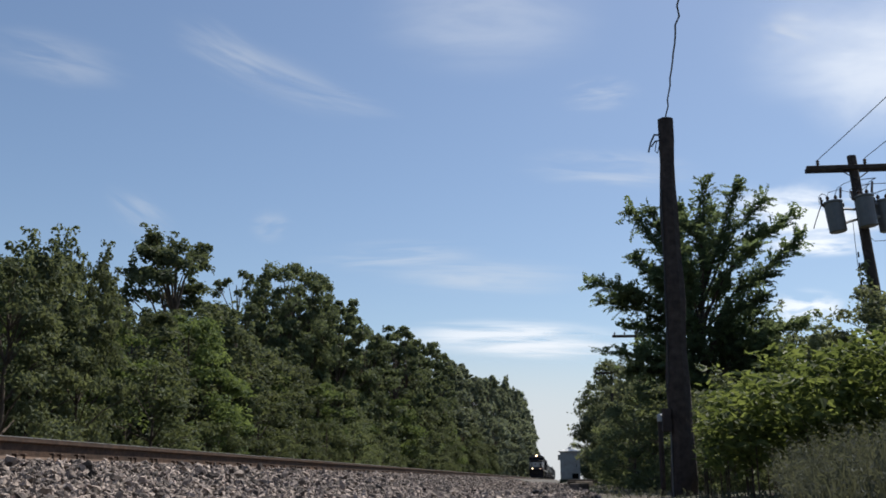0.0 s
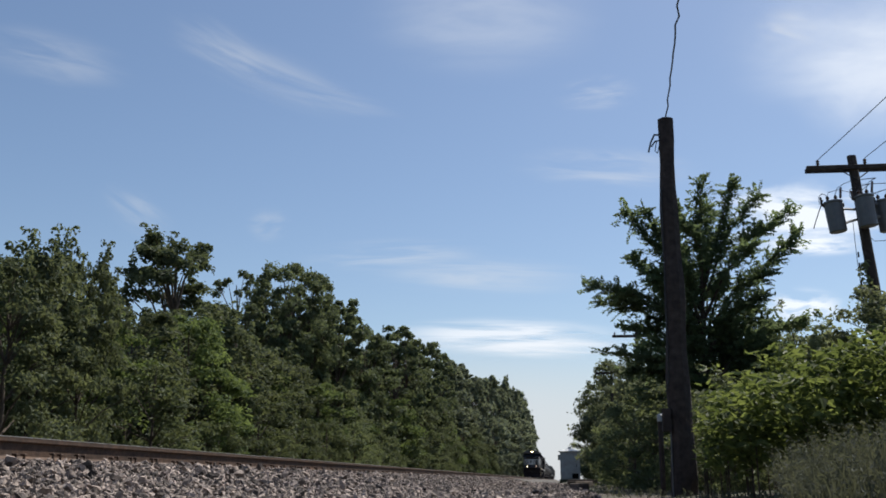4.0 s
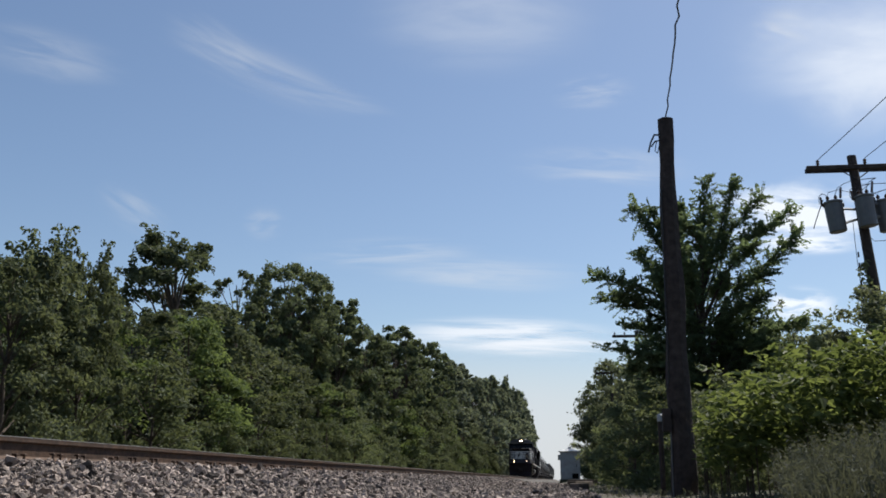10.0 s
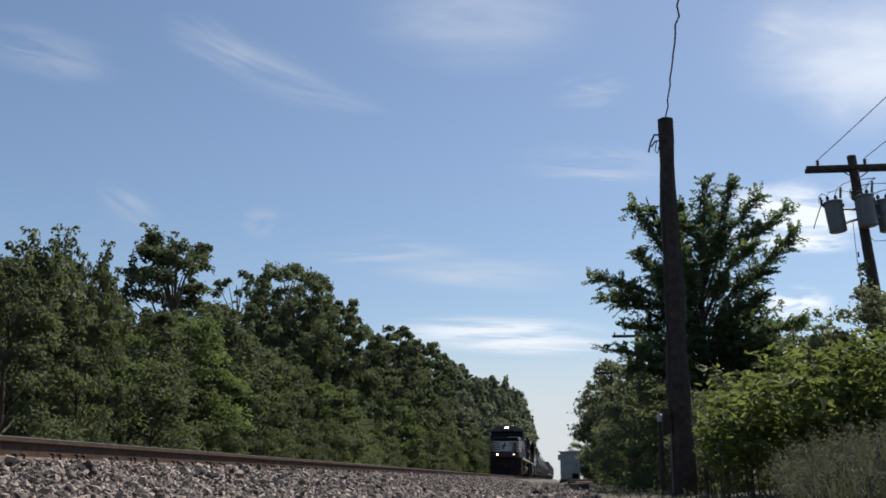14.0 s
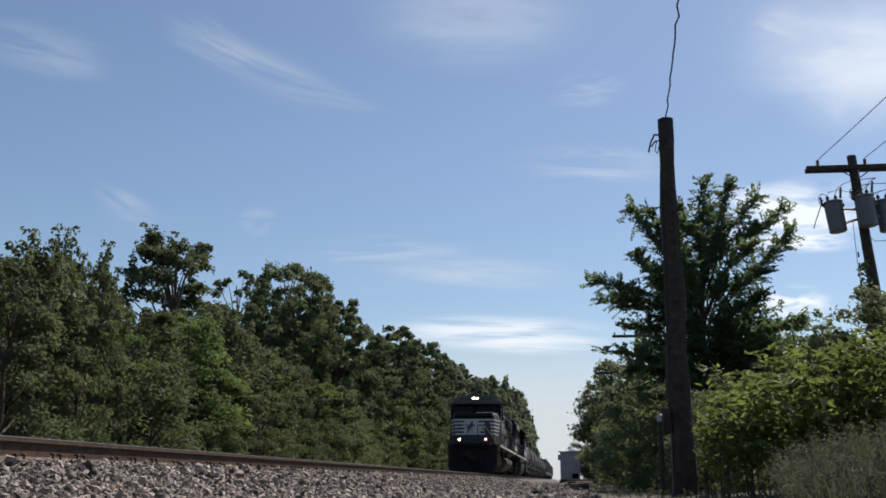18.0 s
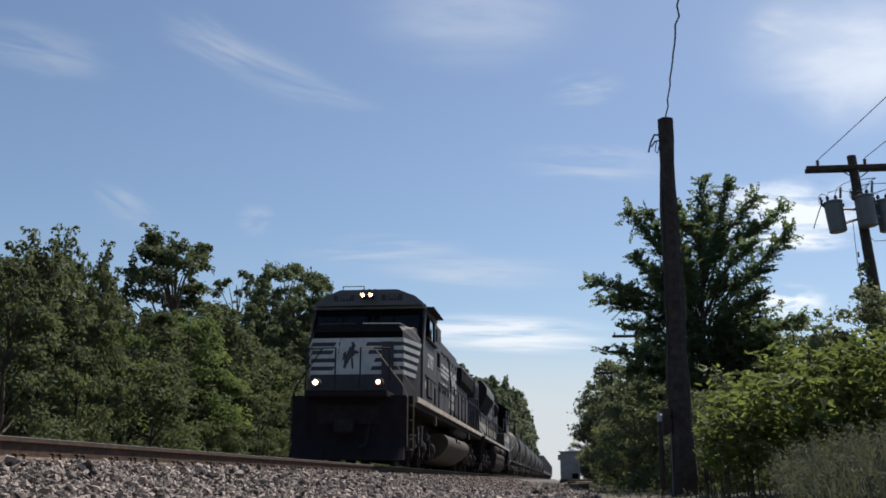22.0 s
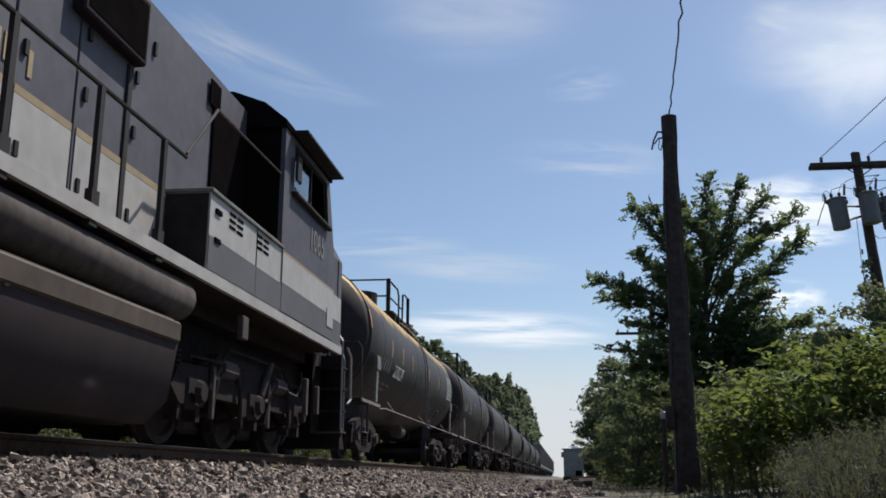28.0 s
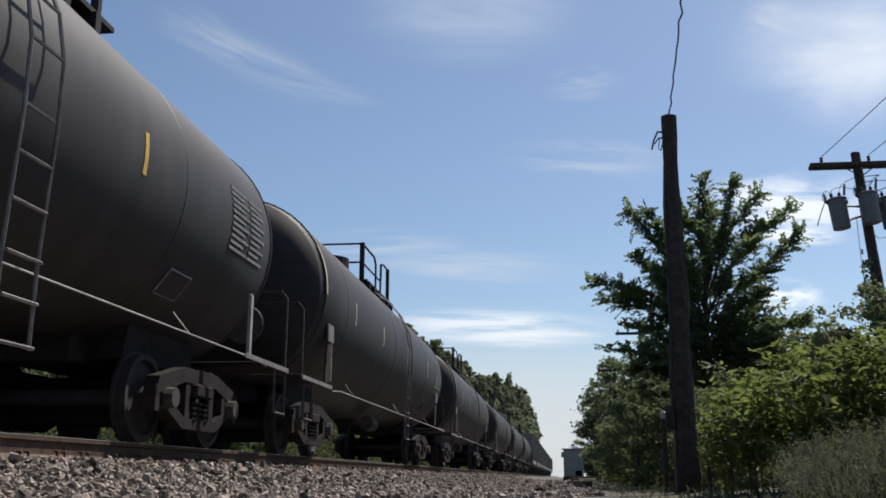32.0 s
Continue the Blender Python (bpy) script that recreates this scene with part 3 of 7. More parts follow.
def locust():
    """A feathery tree: each limb is a part of its own and bends in the wind."""
    r = np.random.default_rng(21)
    t = thing("feathery_tree", "tall feathery dark green tree swaying behind the pole", "tree", m=pose(3.65, 24, 0.15))
    bm = B()
    for a, b, r0, r1 in [((0, 0, -0.3), (0.03, 0, 1.4), 0.13, 0.11), ((0.03, 0, 1.4), (0.0, 0.05, 2.8), 0.11, 0.085), ((0, 0.05, 2.8), (0.05, 0, 4.2), 0.085, 0.06), ((0.05, 0, 4.2), (0.1, 0, 5.6), 0.06, 0.03)]:
        rod(bm, a, b, r0, r1, 10)
    trunk = part("trunk", bm, M_bark, t)
    ends = [(0.20, 7.55, 4.9), (-0.30, 7.30, 4.7), (-1.70, 7.30, 4.2), (-1.15, 7.20, 4.4), (0.92, 7.60, 4.5), (0.50, 7.2, 4.6), (1.75, 7.35, 4.3), (2.40, 6.85, 4.0), (2.58, 6.35, 3.7), (1.88, 5.30, 3.3), (-1.62, 6.0, 3.6), (-1.35, 5.40, 3.4), (-2.88, 5.05, 3.3),
            (-2.4, 4.8, 3.2), (-1.98, 3.95, 2.9), (-2.70, 3.30, 2.6), (-1.95, 2.9, 2.2), (1.6, 4.4, 3.0), (2.55, 4.0, 2.7), (2.2, 3.4, 2.4), (-1.7, 2.3, 1.6), (-1.5, 2.0, 1.5), (-1.6, 3.1, 2.3), (-2.6, 4.7, 3.2)]
    for k in range(60):      # the fuller middle
        z = r.uniform(1.9, 5.3) if k < 26 else (r.uniform(1.7, 3.9) if k < 48 else r.uniform(4.4, 6.4))
        w = np.interp(z, [1.9, 3.0, 4.5, 6.3], [1.9, 2.0, 1.5, 0.9]) * r.uniform(0.25, 1.0)
        ends.append((w * r.choice((-1, 1)) + 0.1, z, max(1.1, z * 0.72 - 0.2)))
    for i, (x, z, zs) in enumerate(ends):
        y = r.uniform(-0.7, 0.7) if i < 24 else r.uniform(-1.8, 1.8)
        a, e = Vector((0.05, 0.02, zs)), Vector((x, y, z))
        d = e - a
        d *= max(0.5, 1 - (0.24 if i < 20 else 0.2) / d.length)
        mid = a + d * 0.5 + Vector((r.normal(0, 0.07) * d.length, 0, (0.0 if i < 6 else 0.12) * d.length + r.normal(0, 0.03) * d.length))
        bm = B()
        rod(bm, (0, 0, 0), mid - a, 0.035, 0.022, 6), rod(bm, mid - a, d, 0.022, 0.006, 5)
        limb = part("limb", bm, M_bark, t)
        limb.matrix_basis = Matrix.Translation(a)
        # fronds along the limb, each with two rows of leaflets
        k, m = int((17 + 20 * d.length) * (1.0 if i < 20 else 0.9)), 20
        u0 = r.uniform(0.22, 1.0, k) ** 0.8
        base = np.where(u0[:, None] < 0.5, np.array(mid - a) * (u0[:, None] * 2), np.array(mid - a) + np.array(d - (mid - a)) * (u0[:, None] * 2 - 1))
        dirs = r.normal(0, 1, (k, 3)) * np.array([1, 1, 0.7]) * 0.75 + np.array(d.normalized()) * 0.75 + np.array([0, 0, 0.15])
        dirs /= np.linalg.norm(dirs, axis=1)[:, None]
        ln = r.uniform(0.28, 0.58, k) * (1.25 - 0.42 * u0)
        side = np.cross(dirs, np.array([0, 0, 1.0]) + r.normal(0, 0.3, (k, 3)))
        side /= np.linalg.norm(side, axis=1)[:, None] + 1e-9
        w = np.tile(np.repeat(np.linspace(0.12, 1.0, m // 2), 2), k)
        j = np.repeat(np.arange(k), m)
        lr = np.tile(np.array([-1.0, 1.0]), k * m // 2)
        reach = 0.062 * np.sqrt(np.clip(1.15 - w, 0.1, 1))
        c = base[j] + dirs[j] * (ln[j] * w)[:, None] + side[j] * (lr * reach)[:, None] - np.array([0, 0, 1]) * (0.15 * ln[j] * w * w + 0.02)[:, None] + r.normal(0, 0.010, (k * m, 3))
        o = np.cross(side[j], dirs[j]) + np.array([0, 0, 0.5])
        fo = new("foliage", leaf_mesh("foliage", c, o, 0.115, 0.050, r, M_leaf_locust, 0.2, 0.25))
        fo.parent = limb
        SWAY.append((limb, Matrix.Translation(a), (1.3 + 0.8 * d.length) if i < 13 else 1.2 + 0.3 * d.length, 0.25 * x + 0.13 * (i % 5)))
    return t


locust()


def bush_top(x):
    return float(np.interp(x, [1.2, 1.55, 2.1, 2.75, 3.25, 3.7, 5, 8], [0.92, 1.06, 1.26, 1.56, 1.88, 1.98, 2.15, 2.2]))


def knot_bush(x0, x1, seed, n):
    """Stems that arch over towards the path; broad leaves stand in two rows along the arching tops."""
    r = np.random.default_rng(seed)
    xm = (x0 + x1) / 2
    t = thing("leafy_bush", "dense bright green bush with broad pointed leaves", "bush", "bushes on the bank", m=pose(xm, 12, 0.1))
    cs, os, ds = [], [], []
    for i in range(n):
        x, y = r.uniform(x0, x1), r.uniform(11.2, 14.4)
        h = bush_top(x) * (0.60 + 0.42 * r.uniform() ** 1.3 + 0.06 * (y - 11)) - 0.1
        if i % 4 == 0:
            h *= r.uniform(0.5, 0.85)
        arch = Vector((r.normal(-0.05, 0.38), -r.uniform(0.15, 0.8), 0))
        p0, p1 = Vector((x - xm, y - 12, -0.1)), Vector((x - xm, y - 12, h * 1.12))
        p2 = Vector((x - xm, y - 12, h * r.uniform(0.80, 0.96))) + arch
        if x < 0.142 * y:
            continue
        if i % 9 == 0:
            q1 = p0.lerp(p1, 0.6)
            part("stem", rod(rod(B(), p0, q1, 0.009, 0.007, 4), q1, p0 * 0.16 + p1 * 0.48 + p2 * 0.36, 0.009, 0.004, 4), M_bark, t)
        m = 24
        u = np.linspace(r.uniform(0.16, 0.50), 1.0, m) + r.normal(0, 0.012, m)
        q = np.array([((1 - v) ** 2) * np.array(p0) + 2 * v * (1 - v) * np.array(p1) + v * v * np.array(p2) for v in u])
        tang = np.gradient(q, axis=0)
        tang /= np.linalg.norm(tang, axis=1)[:, None]
        across = np.cross(tang, np.array(arch.normalized()) * 0.4 + np.array([0.15, 0.25, 0.9]))
        across /= np.linalg.norm(across, axis=1)[:, None] + 1e-9
        lr = np.where(np.arange(m) % 2 == 0, 1.0, -1.0)[:, None]
        cs.append(q + across * lr * 0.03)
        ds.append(across * lr * 0.9 + tang * 0.55 - np.array([0, 0, 0.25]) + r.normal(0, 0.45, (m, 3)))
        os.append(np.cross(across, tang) * 0.2 + np.array([0, -0.1, 0.95]))
    cs, os, ds = np.concatenate(cs), np.concatenate(os), np.concatenate(ds)
    keep = cs[:, 0] + xm > (0.141 + np.abs(r.normal(0, 0.008, len(cs)))) * (cs[:, 1] + 12)
    fo = new("foliage", broad_leaves("foliage", cs[keep], os[keep], 0.128, 0.066, r, M_leaf_bush, ds[keep]))
    fo.parent = t
    return t


for i, (a, b) in enumerate([(1.72, 2.4), (2.2, 3.0), (2.9, 3.7), (3.6, 4.6), (4.5, 5.8), (5.7, 7.5)]):
    knot_bush(a, b, 50 + i, 110 if i < 4 else 110)


def weeds(name, n, x0, x1, y0, y1, h0, h1, seed, label, keep=-9.0):
    """Thin bent stalks with small leaves and seed heads."""
    r = np.random.default_rng(seed)
    x, y = r.uniform(x0, x1, n), r.uniform(y0, y1, n)
    x = np.maximum(x, keep * y + np.abs(r.normal(0, 0.05, n)))
    z = np.array([ground_z(a, b) for a, b in zip(x, y)])
    h = r.uniform(h0, h1, n) * (0.45 + 0.55 * np.clip((x - x0) / 0.9, 0, 1))
    lean = r.normal(0, 0.22, (n, 2)) * h[:, None]
    ang = r.uniform(0, math.pi, n)
    w = np.stack([np.cos(ang), np.sin(ang), np.zeros(n)], 1) * r.uniform(0.003, 0.007, n)[:, None]
    b0 = np.stack([x, y, z], 1)
    b1 = b0 + np.stack([lean[:, 0] * 0.35, lean[:, 1] * 0.35, h * 0.6], 1)
    b2 = b0 + np.stack([lean[:, 0], lean[:, 1], h], 1)
    v = np.stack([b0 - w, b0 + w, b1 + w, b1 - w, b2], 1).reshape(-1, 3)
    f = []
    for i in range(n):
        k = 5 * i
        f += [(k, k + 1, k + 2, k + 3), (k + 3, k + 2, k + 4)]
    # leaflets on the stalks
    m = n * 5
    j = r.integers(0, n, m)
    u = r.uniform(0.25, 1.0, m)[:, None]
    c = b0[j] + (b2[j] - b0[j]) * u + r.normal(0, 0.012, (m, 3))
    lv, lf = leaf_arrays(c, np.tile(np.array([0, -0.4, 0.7]), (m, 1)), 0.045, 0.012, r)
    ob = arrays(name, v.tolist() + lv.tolist(), f + [tuple(int(q) + len(v) for q in t_) for t_ in lf], M_grass)
    return tagged(ob, label, "weeds", kind="stuff")


weeds("tall_weeds", 4200, 1.35, 3.4, 5.6, 8.4, 0.30, 0.70, 31, "tall olive grass and thin weeds beside the bush", 0.228)
weeds("low_weeds", 420, 0.7, 2.4, 12, 30, 0.05, 0.16, 32, "low weeds and grass at the edge of the dirt path")
weeds("low_weeds", 260, 1.2, 2.6, 9.5, 13, 0.05, 0.14, 33, "low weeds at the foot of the pole and the bush")
weeds("trackside_weeds", 1200, -14, -8.3, 15, 60, 0.3, 0.9, 34, "rough grass between the track and the woods")

# ---- poles, wires and box ----


def rough_pole(bm, pts, n=16, seed=1, amount=0.012):
    """A round post through (x, y, z, radius), its surface uneven."""
    r = np.random.default_rng(seed)
    groove = r.normal(0, amount, n)
    rings = []
    for x, y, z, rad in pts:
        rings.append([bm.verts.new((x + (rad + groove[i] + r.normal(0, amount * 0.35)) * math.cos(2 * math.pi * i / n), y + (rad + groove[i]) * math.sin(2 * math.pi * i / n), z)) for i in range(n)])
    for a, b in zip(rings, rings[1:]):
        for i in range(n):
            bm.faces.new((a[i], a[(i + 1) % n], b[(i + 1) % n], b[i]))
    bm.faces.new(rings[0][::-1]), bm.faces.new(rings[-1])
    return bm


p = thing("wooden_pole", "dark weathered wooden pole with a sawn-off top", "utility pole", m=pose(2.02, 16, -0.15))
pts = [(0.0 + 0.012 * math.sin(k * 0.9), 0, 6.5 * k / 16, 0.205 - 0.088 * (k / 16) + 0.012 * math.sin(k * 1.7)) for k in range(17)]
part("shaft", rough_pole(B(), pts), M_pole, p)
bm = path(B(), [(-0.10, -0.05, 6.20), (-0.20, -0.07, 6.20), (-0.27, -0.08, 6.05), (-0.31, -0.08, 5.88)], 0.016, 5)
path(bm, [(-0.10, -0.05, 6.12), (-0.17, -0.08, 6.07), (-0.20, -0.08, 5.90), (-0.16, -0.08, 5.86), (-0.12, -0.07, 6.02)], 0.008, 4)
path(bm, [(-0.10, -0.05, 6.10), (-0.19, -0.08, 6.08), (-0.26, -0.08, 5.98)], 0.013, 5)
part("frayed_wires", bm, M_wire, p, "frayed cut wires hanging at the top")
bm = path(B(), [(-0.13, -0.10, 5.2), (-0.155, -0.10, 3.6), (-0.165, -0.11, 2.0), (-0.22, -0.12, 1.78)], 0.012, 5)
part("ground_wire", bm, M_wire, p)
part("conduit", path(B(), [(-0.185, -0.10, 0.0), (-0.18, -0.10, 0.55), (-0.175, -0.10, 1.2)], 0.012, 6), M_trafo, p, "pale conduit stapled to the pole")
part("meter_box", box(B(), -0.30, -0.16, -0.16, -0.02, 1.15, 1.52, 0.015), M_pole, p)
rr = np.random.default_rng(2)
a, b = Vector((2.03, 16, 6.34)), Vector((0.5, -9.0, 8.4))
pts = [a.lerp(b, k / 90) + Vector((rr.normal(0, 0.012), 0, -1.2 * (k / 90) * (1 - k / 90) + rr.normal(0, 0.010))) for k in range(91)]
span = thing("overhead_wire", "slack twisted black wire running from the pole", "wire")
part("strand", path(B(), pts, 0.013, 5), M_wire, span)

p = thing("utility_pole", "leaning wooden utility pole with crossarm and three transformers", "utility pole", m=pose(9.18, 27, 0))


def up(z):
    return -0.62 * z / 9.0


part("shaft", rough_pole(B(), [(up(z), 0, z, 0.185 - 0.0065 * z) for z in np.linspace(-0.2, 9.25, 14)], 14, 3, 0.006), M_pole, p)
arm = part("crossarm", box(B(), up(9) - 1.32, up(9) + 1.15, -0.24, -0.13, 8.80, 8.93, 0.012), M_pole, p)
arm.matrix_basis = Matrix.Translation((0, 0, 0.0))
part("crossarm", box(B(), up(9) - 1.26, up(9) + 1.15, 0.13, 0.24, 8.84, 8.97, 0.012), M_pole, p)
for s in (-1, 1):
    part("arm_brace", path(B(), [(up(9) + s * 0.48, -0.2, 8.82), (up(8.5), -0.17, 8.50)], 0.018, 4), M_wire, p)
for x in (up(9) - 1.0, up(9) + 0.28, up(9) + 1.0):
    bm = lathe(B(), [(8.95, 0.03), (8.99, 0.055), (9.02, 0.03), (9.06, 0.055), (9.10, 0.025)], 10, "z", x, -0.18)
    part("insulator", bm, M_ceramic, p)
for k, (dx, y, z, tilt) in enumerate([(-0.76, -0.18, 7.44, -6), (0.00, -0.42, 7.52, -4), (0.60, -0.15, 7.44, -5)]):
    x = up(z) + dx
    tf = thing("transformer", "grey pole-mounted transformer can with bushings", "transformer", "transformers on the pole", m=pose(9.18 + x, 27 + y, z, 0, tilt, 0))
    body = lathe(B(), [(-0.46, 0.20), (-0.44, 0.235), (0.36, 0.245), (0.38, 0.27), (0.42, 0.27), (0.46, 0.16), (0.47, 0.05)], 20, "z")
    part("can", body, M_trafo, tf, smooth=False)
    for q in (-0.10, 0.12):
        bm = lathe(B(), [(0.42, 0.04), (0.48, 0.055), (0.52, 0.035), (0.56, 0.055), (0.62, 0.02)], 10, "z", q, 0.05)
        part("bushing", bm, M_ceramic, tf)
    part("arrester", path(B(), [(-0.22, 0, 0.30), (-0.30, 0, 0.36), (-0.30, 0, 0.60)], 0.03, 6), M_ceramic, tf)
    part("bracket", path(B(), [(0.24 if dx < 0.05 else -0.24, 0.05, 0.18), (0.34 if dx < 0.05 else -0.34, 0.10, 0.20), (-dx, -y, 0.14)], 0.035, 5), M_trafo, tf)
    part("bracket", path(B(), [(0.24 if dx < 0.05 else -0.24, 0.05, -0.22), (0.34 if dx < 0.05 else -0.34, 0.10, -0.18), (-dx, -y, -0.10)], 0.035, 5), M_trafo, tf)
    part("jumper_wire", path(B(), [(-0.10, 0.05, 0.62), (-0.22, 0.0, 0.70), (-0.34, 0.0, 0.62), (-0.36, 0.0, 0.42), (-0.28, 0.0, 0.34)], 0.009, 4), M_wire, tf)
    part("jumper_wire", path(B(), [(0.12, 0.05, 0.62), (0.20, 0.0, 0.80), (0.42, 0.05, 0.92), (-dx * 0.9, -y, 1.02)], 0.009, 4), M_wire, tf)
    part("lifting_lug", box(B(), 0.22, 0.29, -0.05, 0.05, 0.24, 0.36, 0.01), M_trafo, tf)
    part("fuse_tube", rod(B(), (0.20, -0.10, 0.48), (0.26, -0.12, 0.78), 0.035, 0.03, 8), M_ceramic, tf)
    part("jumper_wire", path(B(), [(-0.10, 0.05, 0.62), (-0.05, 0.05, 0.72), (0.25, 0.1, 0.78), (-dx, -y, 0.62)], 0.008, 4), M_wire, tf)
bm = path(B(), [(up(7.2) - 0.30, -0.1, 7.3), (up(7) - 0.30, -0.1, 6.2), (up(6.3) - 0.30, -0.1, 5.0), (up(5) - 0.33, -0.1, 3.6)], 0.010, 4)
for z in (6.35, 6.05, 5.55, 5.3):
    rod(bm, (up(6.3) - 0.30, -0.1, z - 0.07), (up(6.3) - 0.30, -0.1, z + 0.07), 0.028, 0.022, 6)
part("hanging_wire", bm, M_wire, p, "wire with insulators hanging beside the pole")
part("cutout_stick", path(B(), [(up(7.6) - 1.05, -0.2, 7.92), (up(7.6) - 1.20, -0.2, 7.55), (up(7.6) - 1.34, -0.2, 7.18), (up(7.6) - 1.36, -0.2, 7.10)], 0.014, 5), M_wire, p)
q = np.random.default_rng(91)
n = 1500           # a vine that climbs the pole and the hanging wire
zz = q.uniform(2.6, 5.6, n) ** 1.0
on_wire = q.uniform(0, 1, n) < 0.3
cx = np.where(on_wire, -0.62 * zz / 9.0 - 0.30, -0.62 * zz / 9.0) + q.normal(0, 1, n) * np.where(on_wire, 0.07, 0.30 * np.clip((6.0 - zz) / 2.0, 0.25, 1.0))
zz = np.where(on_wire, zz + 0.5, zz * 0.93)
vine = thing("climbing_vine", "leafy vine climbing the pole and its hanging wire", "vine", m=pose(9.18, 27, 0))
fo = new("foliage", leaf_mesh("foliage", np.stack([cx, q.normal(-0.15, 0.2, n), zz], 1), np.tile(np.array([0, -0.4, 0.6]), (n, 1)), 0.13, 0.085, q, M_leaf_shrub))
fo.parent = vine
part("stem", path(B(), [(0.05, -0.2, 0.0), (-0.05, -0.2, 1.5), (-0.30, -0.17, 3.0), (-0.34, -0.17, 4.6), (-0.44, -0.16, 5.4)], 0.02, 5), M_bark, vine)
part("service_wire", path(B(), [(up(7), 0, 7.0), (up(7) + 0.25, 0, 6.75), (up(7) + 0.6, -0.2, 6.72), (up(7) + 1.6, -0.6, 6.85)], 0.010, 4), M_wire, p)
for a, b in [((8.18 - 0.62, 26.82, 9.10), (9.6, -12, 9.6)), ((8.84, 26.82, 9.12), (11.0, -12, 9.7)), ((9.56, 26.82, 9.12), (12.2, -12, 9.8))]:
    a, b = Vector(a), Vector(b)
    span = thing("overhead_wire", "thin black power line strung from the crossarm", "wire", "power lines")
    part("strand", path(B(), [a.lerp(b, k / 24) - Vector((0, 0, 2.0 * (k / 24) * (1 - k / 24))) for k in range(25)], 0.011, 5), M_wire, span)

for x, y, z, w in ((3.53, 60, 6.72, 0.98), (3.62, 42, 6.36, 1.05)):   # old line poles
    p = thing("line_pole", "old wooden line pole with a crossarm", "utility pole", "old line poles", m=pose(x, y, 0))
    part("shaft", rod(B(), (0, 0, 0), (0, 0, z + 0.25), 0.11, 0.08, 10), M_pole, p)
    part("crossarm", box(B(), -w, w, -0.12, -0.02, z - 0.05, z + 0.06), M_pole, p)
    for k in (-0.9, -0.5, 0.5, 0.9):
        part("insulator", lathe(B(), [(z + 0.06, 0.02), (z + 0.12, 0.045), (z + 0.18, 0.03)], 8, "z", k * w, -0.07), M_metal, p)

b = thing("signal_case", "silver metal equipment case with a pale peaked roof", "equipment box", m=pose(0.84, 58, 0.24))
part("body", box(B(), -0.57, 0.57, -0.5, 0.5, 0.10, 1.68, 0.015), M_case, b)
bm = box(B(), -0.66, 0.66, -0.60, 0.60, 1.66, 1.70)
hip = bmesh.ops.create_cone(bm, cap_ends=True, segments=4, radius1=0.90, radius2=0.12, depth=0.16, matrix=pose(0, 0, 1.78, 0, 0, 45))
part("roof", bm, M_case_roof, b)
part("vent_cap", lathe(B(), [(1.80, 0.10), (1.92, 0.10), (1.96, 0.14), (1.98, 0.05)], 12, "z", 0, 0), M_case_roof, b)
d = part("door", box(B(), -0.50, 0.50, -0.53, -0.51, 0.16, 1.60, 0.006), M_case, b)
part("handle", box(B(), 0.34, 0.38, -0.56, -0.53, 0.80, 1.0), M_wire, d)
part("vent", box(B(), 0.10, 0.46, -0.54, -0.532, 0.14, 0.44), M_dark, d)
part("side_box", box(B(), -0.70, -0.57, -0.3, -0.05, 1.20, 1.50, 0.01), M_case, b)
part("base", box(B(), -0.62, 0.62, -0.55, 0.55, -0.25, 0.10), M_ground, b)
m_ = thing("marker_post", "short grey post with a pale cap", "post", m=pose(1.80, 17, -0.05))
part("shaft", rod(B(), (0, 0, 0), (0, 0, 1.30), 0.045, 0.045, 10), M_pole, m_)
part("cap", lathe(B(), [(1.28, 0.05), (1.38, 0.05), (1.41, 0.03)], 12, "z"), M_metal, m_)
for k, (x, y, z0, z1) in enumerate([(0.75, 30, 0.0, 0.0), (0.55, 24, 0.0, 0.0), (1.0, 38, 0, 0)]):
    lg = thing("old_tie", "discarded weathered timber lying beside the path", "timber", "discarded timbers", m=pose(x, y, ground_z(x, y) + 0.09, 0, 0, 75 + 20 * k))
    part("beam", box(B(), -1.1, 1.1, -0.11, 0.11, -0.09, 0.09, 0.015), M_tie, lg)

# ---- the train ----
TRAIN, ROLL = [], []


# metres by which the train runs ahead of an even pull
LEAD = [(0, 0.0), (14, 0.6), (17.5, 1.0), (19.2, 1.0), (22.5, 0.15), (23.5, 0.08), (24.0, -0.02), (24.45, -0.28), (25.5, -0.27), (27.5, 0.0), (32, 0.0)]


def pos(t):
    """Way that the train has gone by t seconds; at 24.59 s its front passes the eye."""
    way_ = 8.622 * (t - 24.59) + (0.00625 if t > 24.59 else 0.027) * (t - 24.59) ** 2
    for (t0, a), (t1, b) in zip(LEAD, LEAD[1:]):
        if t0 <= t <= t1:
            return way_ + a + (b - a) * smooth(t0, t1, t)
    return way_


M_black = node_material("black_loco_paint", (0.062, 0.055, 0.062), 0.58, var=0.16, scale=5, second=(0.092, 0.084, 0.080), second_scale=1.1, second_amount=0.55, spec=0.22, streak=0.12, bump=0.05, bump_scale=6)
M_navy = node_material("dark_blue_loco_paint", (0.088, 0.084, 0.104), 0.6, spec=0.25, var=0.14, scale=5, second=(0.120, 0.114, 0.130), second_scale=1.0, second_amount=0.5, bump=0.05, bump_scale=6)
M_white = node_material("white_striping_paint", (0.54, 0.54, 0.52), 0.5, var=0.12, scale=5, second=(0.30, 0.28, 0.26), second_scale=1.6, second_amount=0.6)
M_band = node_material("cream_side_paint", (0.40, 0.38, 0.36), 0.45, var=0.12, scale=4, second=(0.30, 0.27, 0.24), second_scale=1.4, second_amount=0.55)
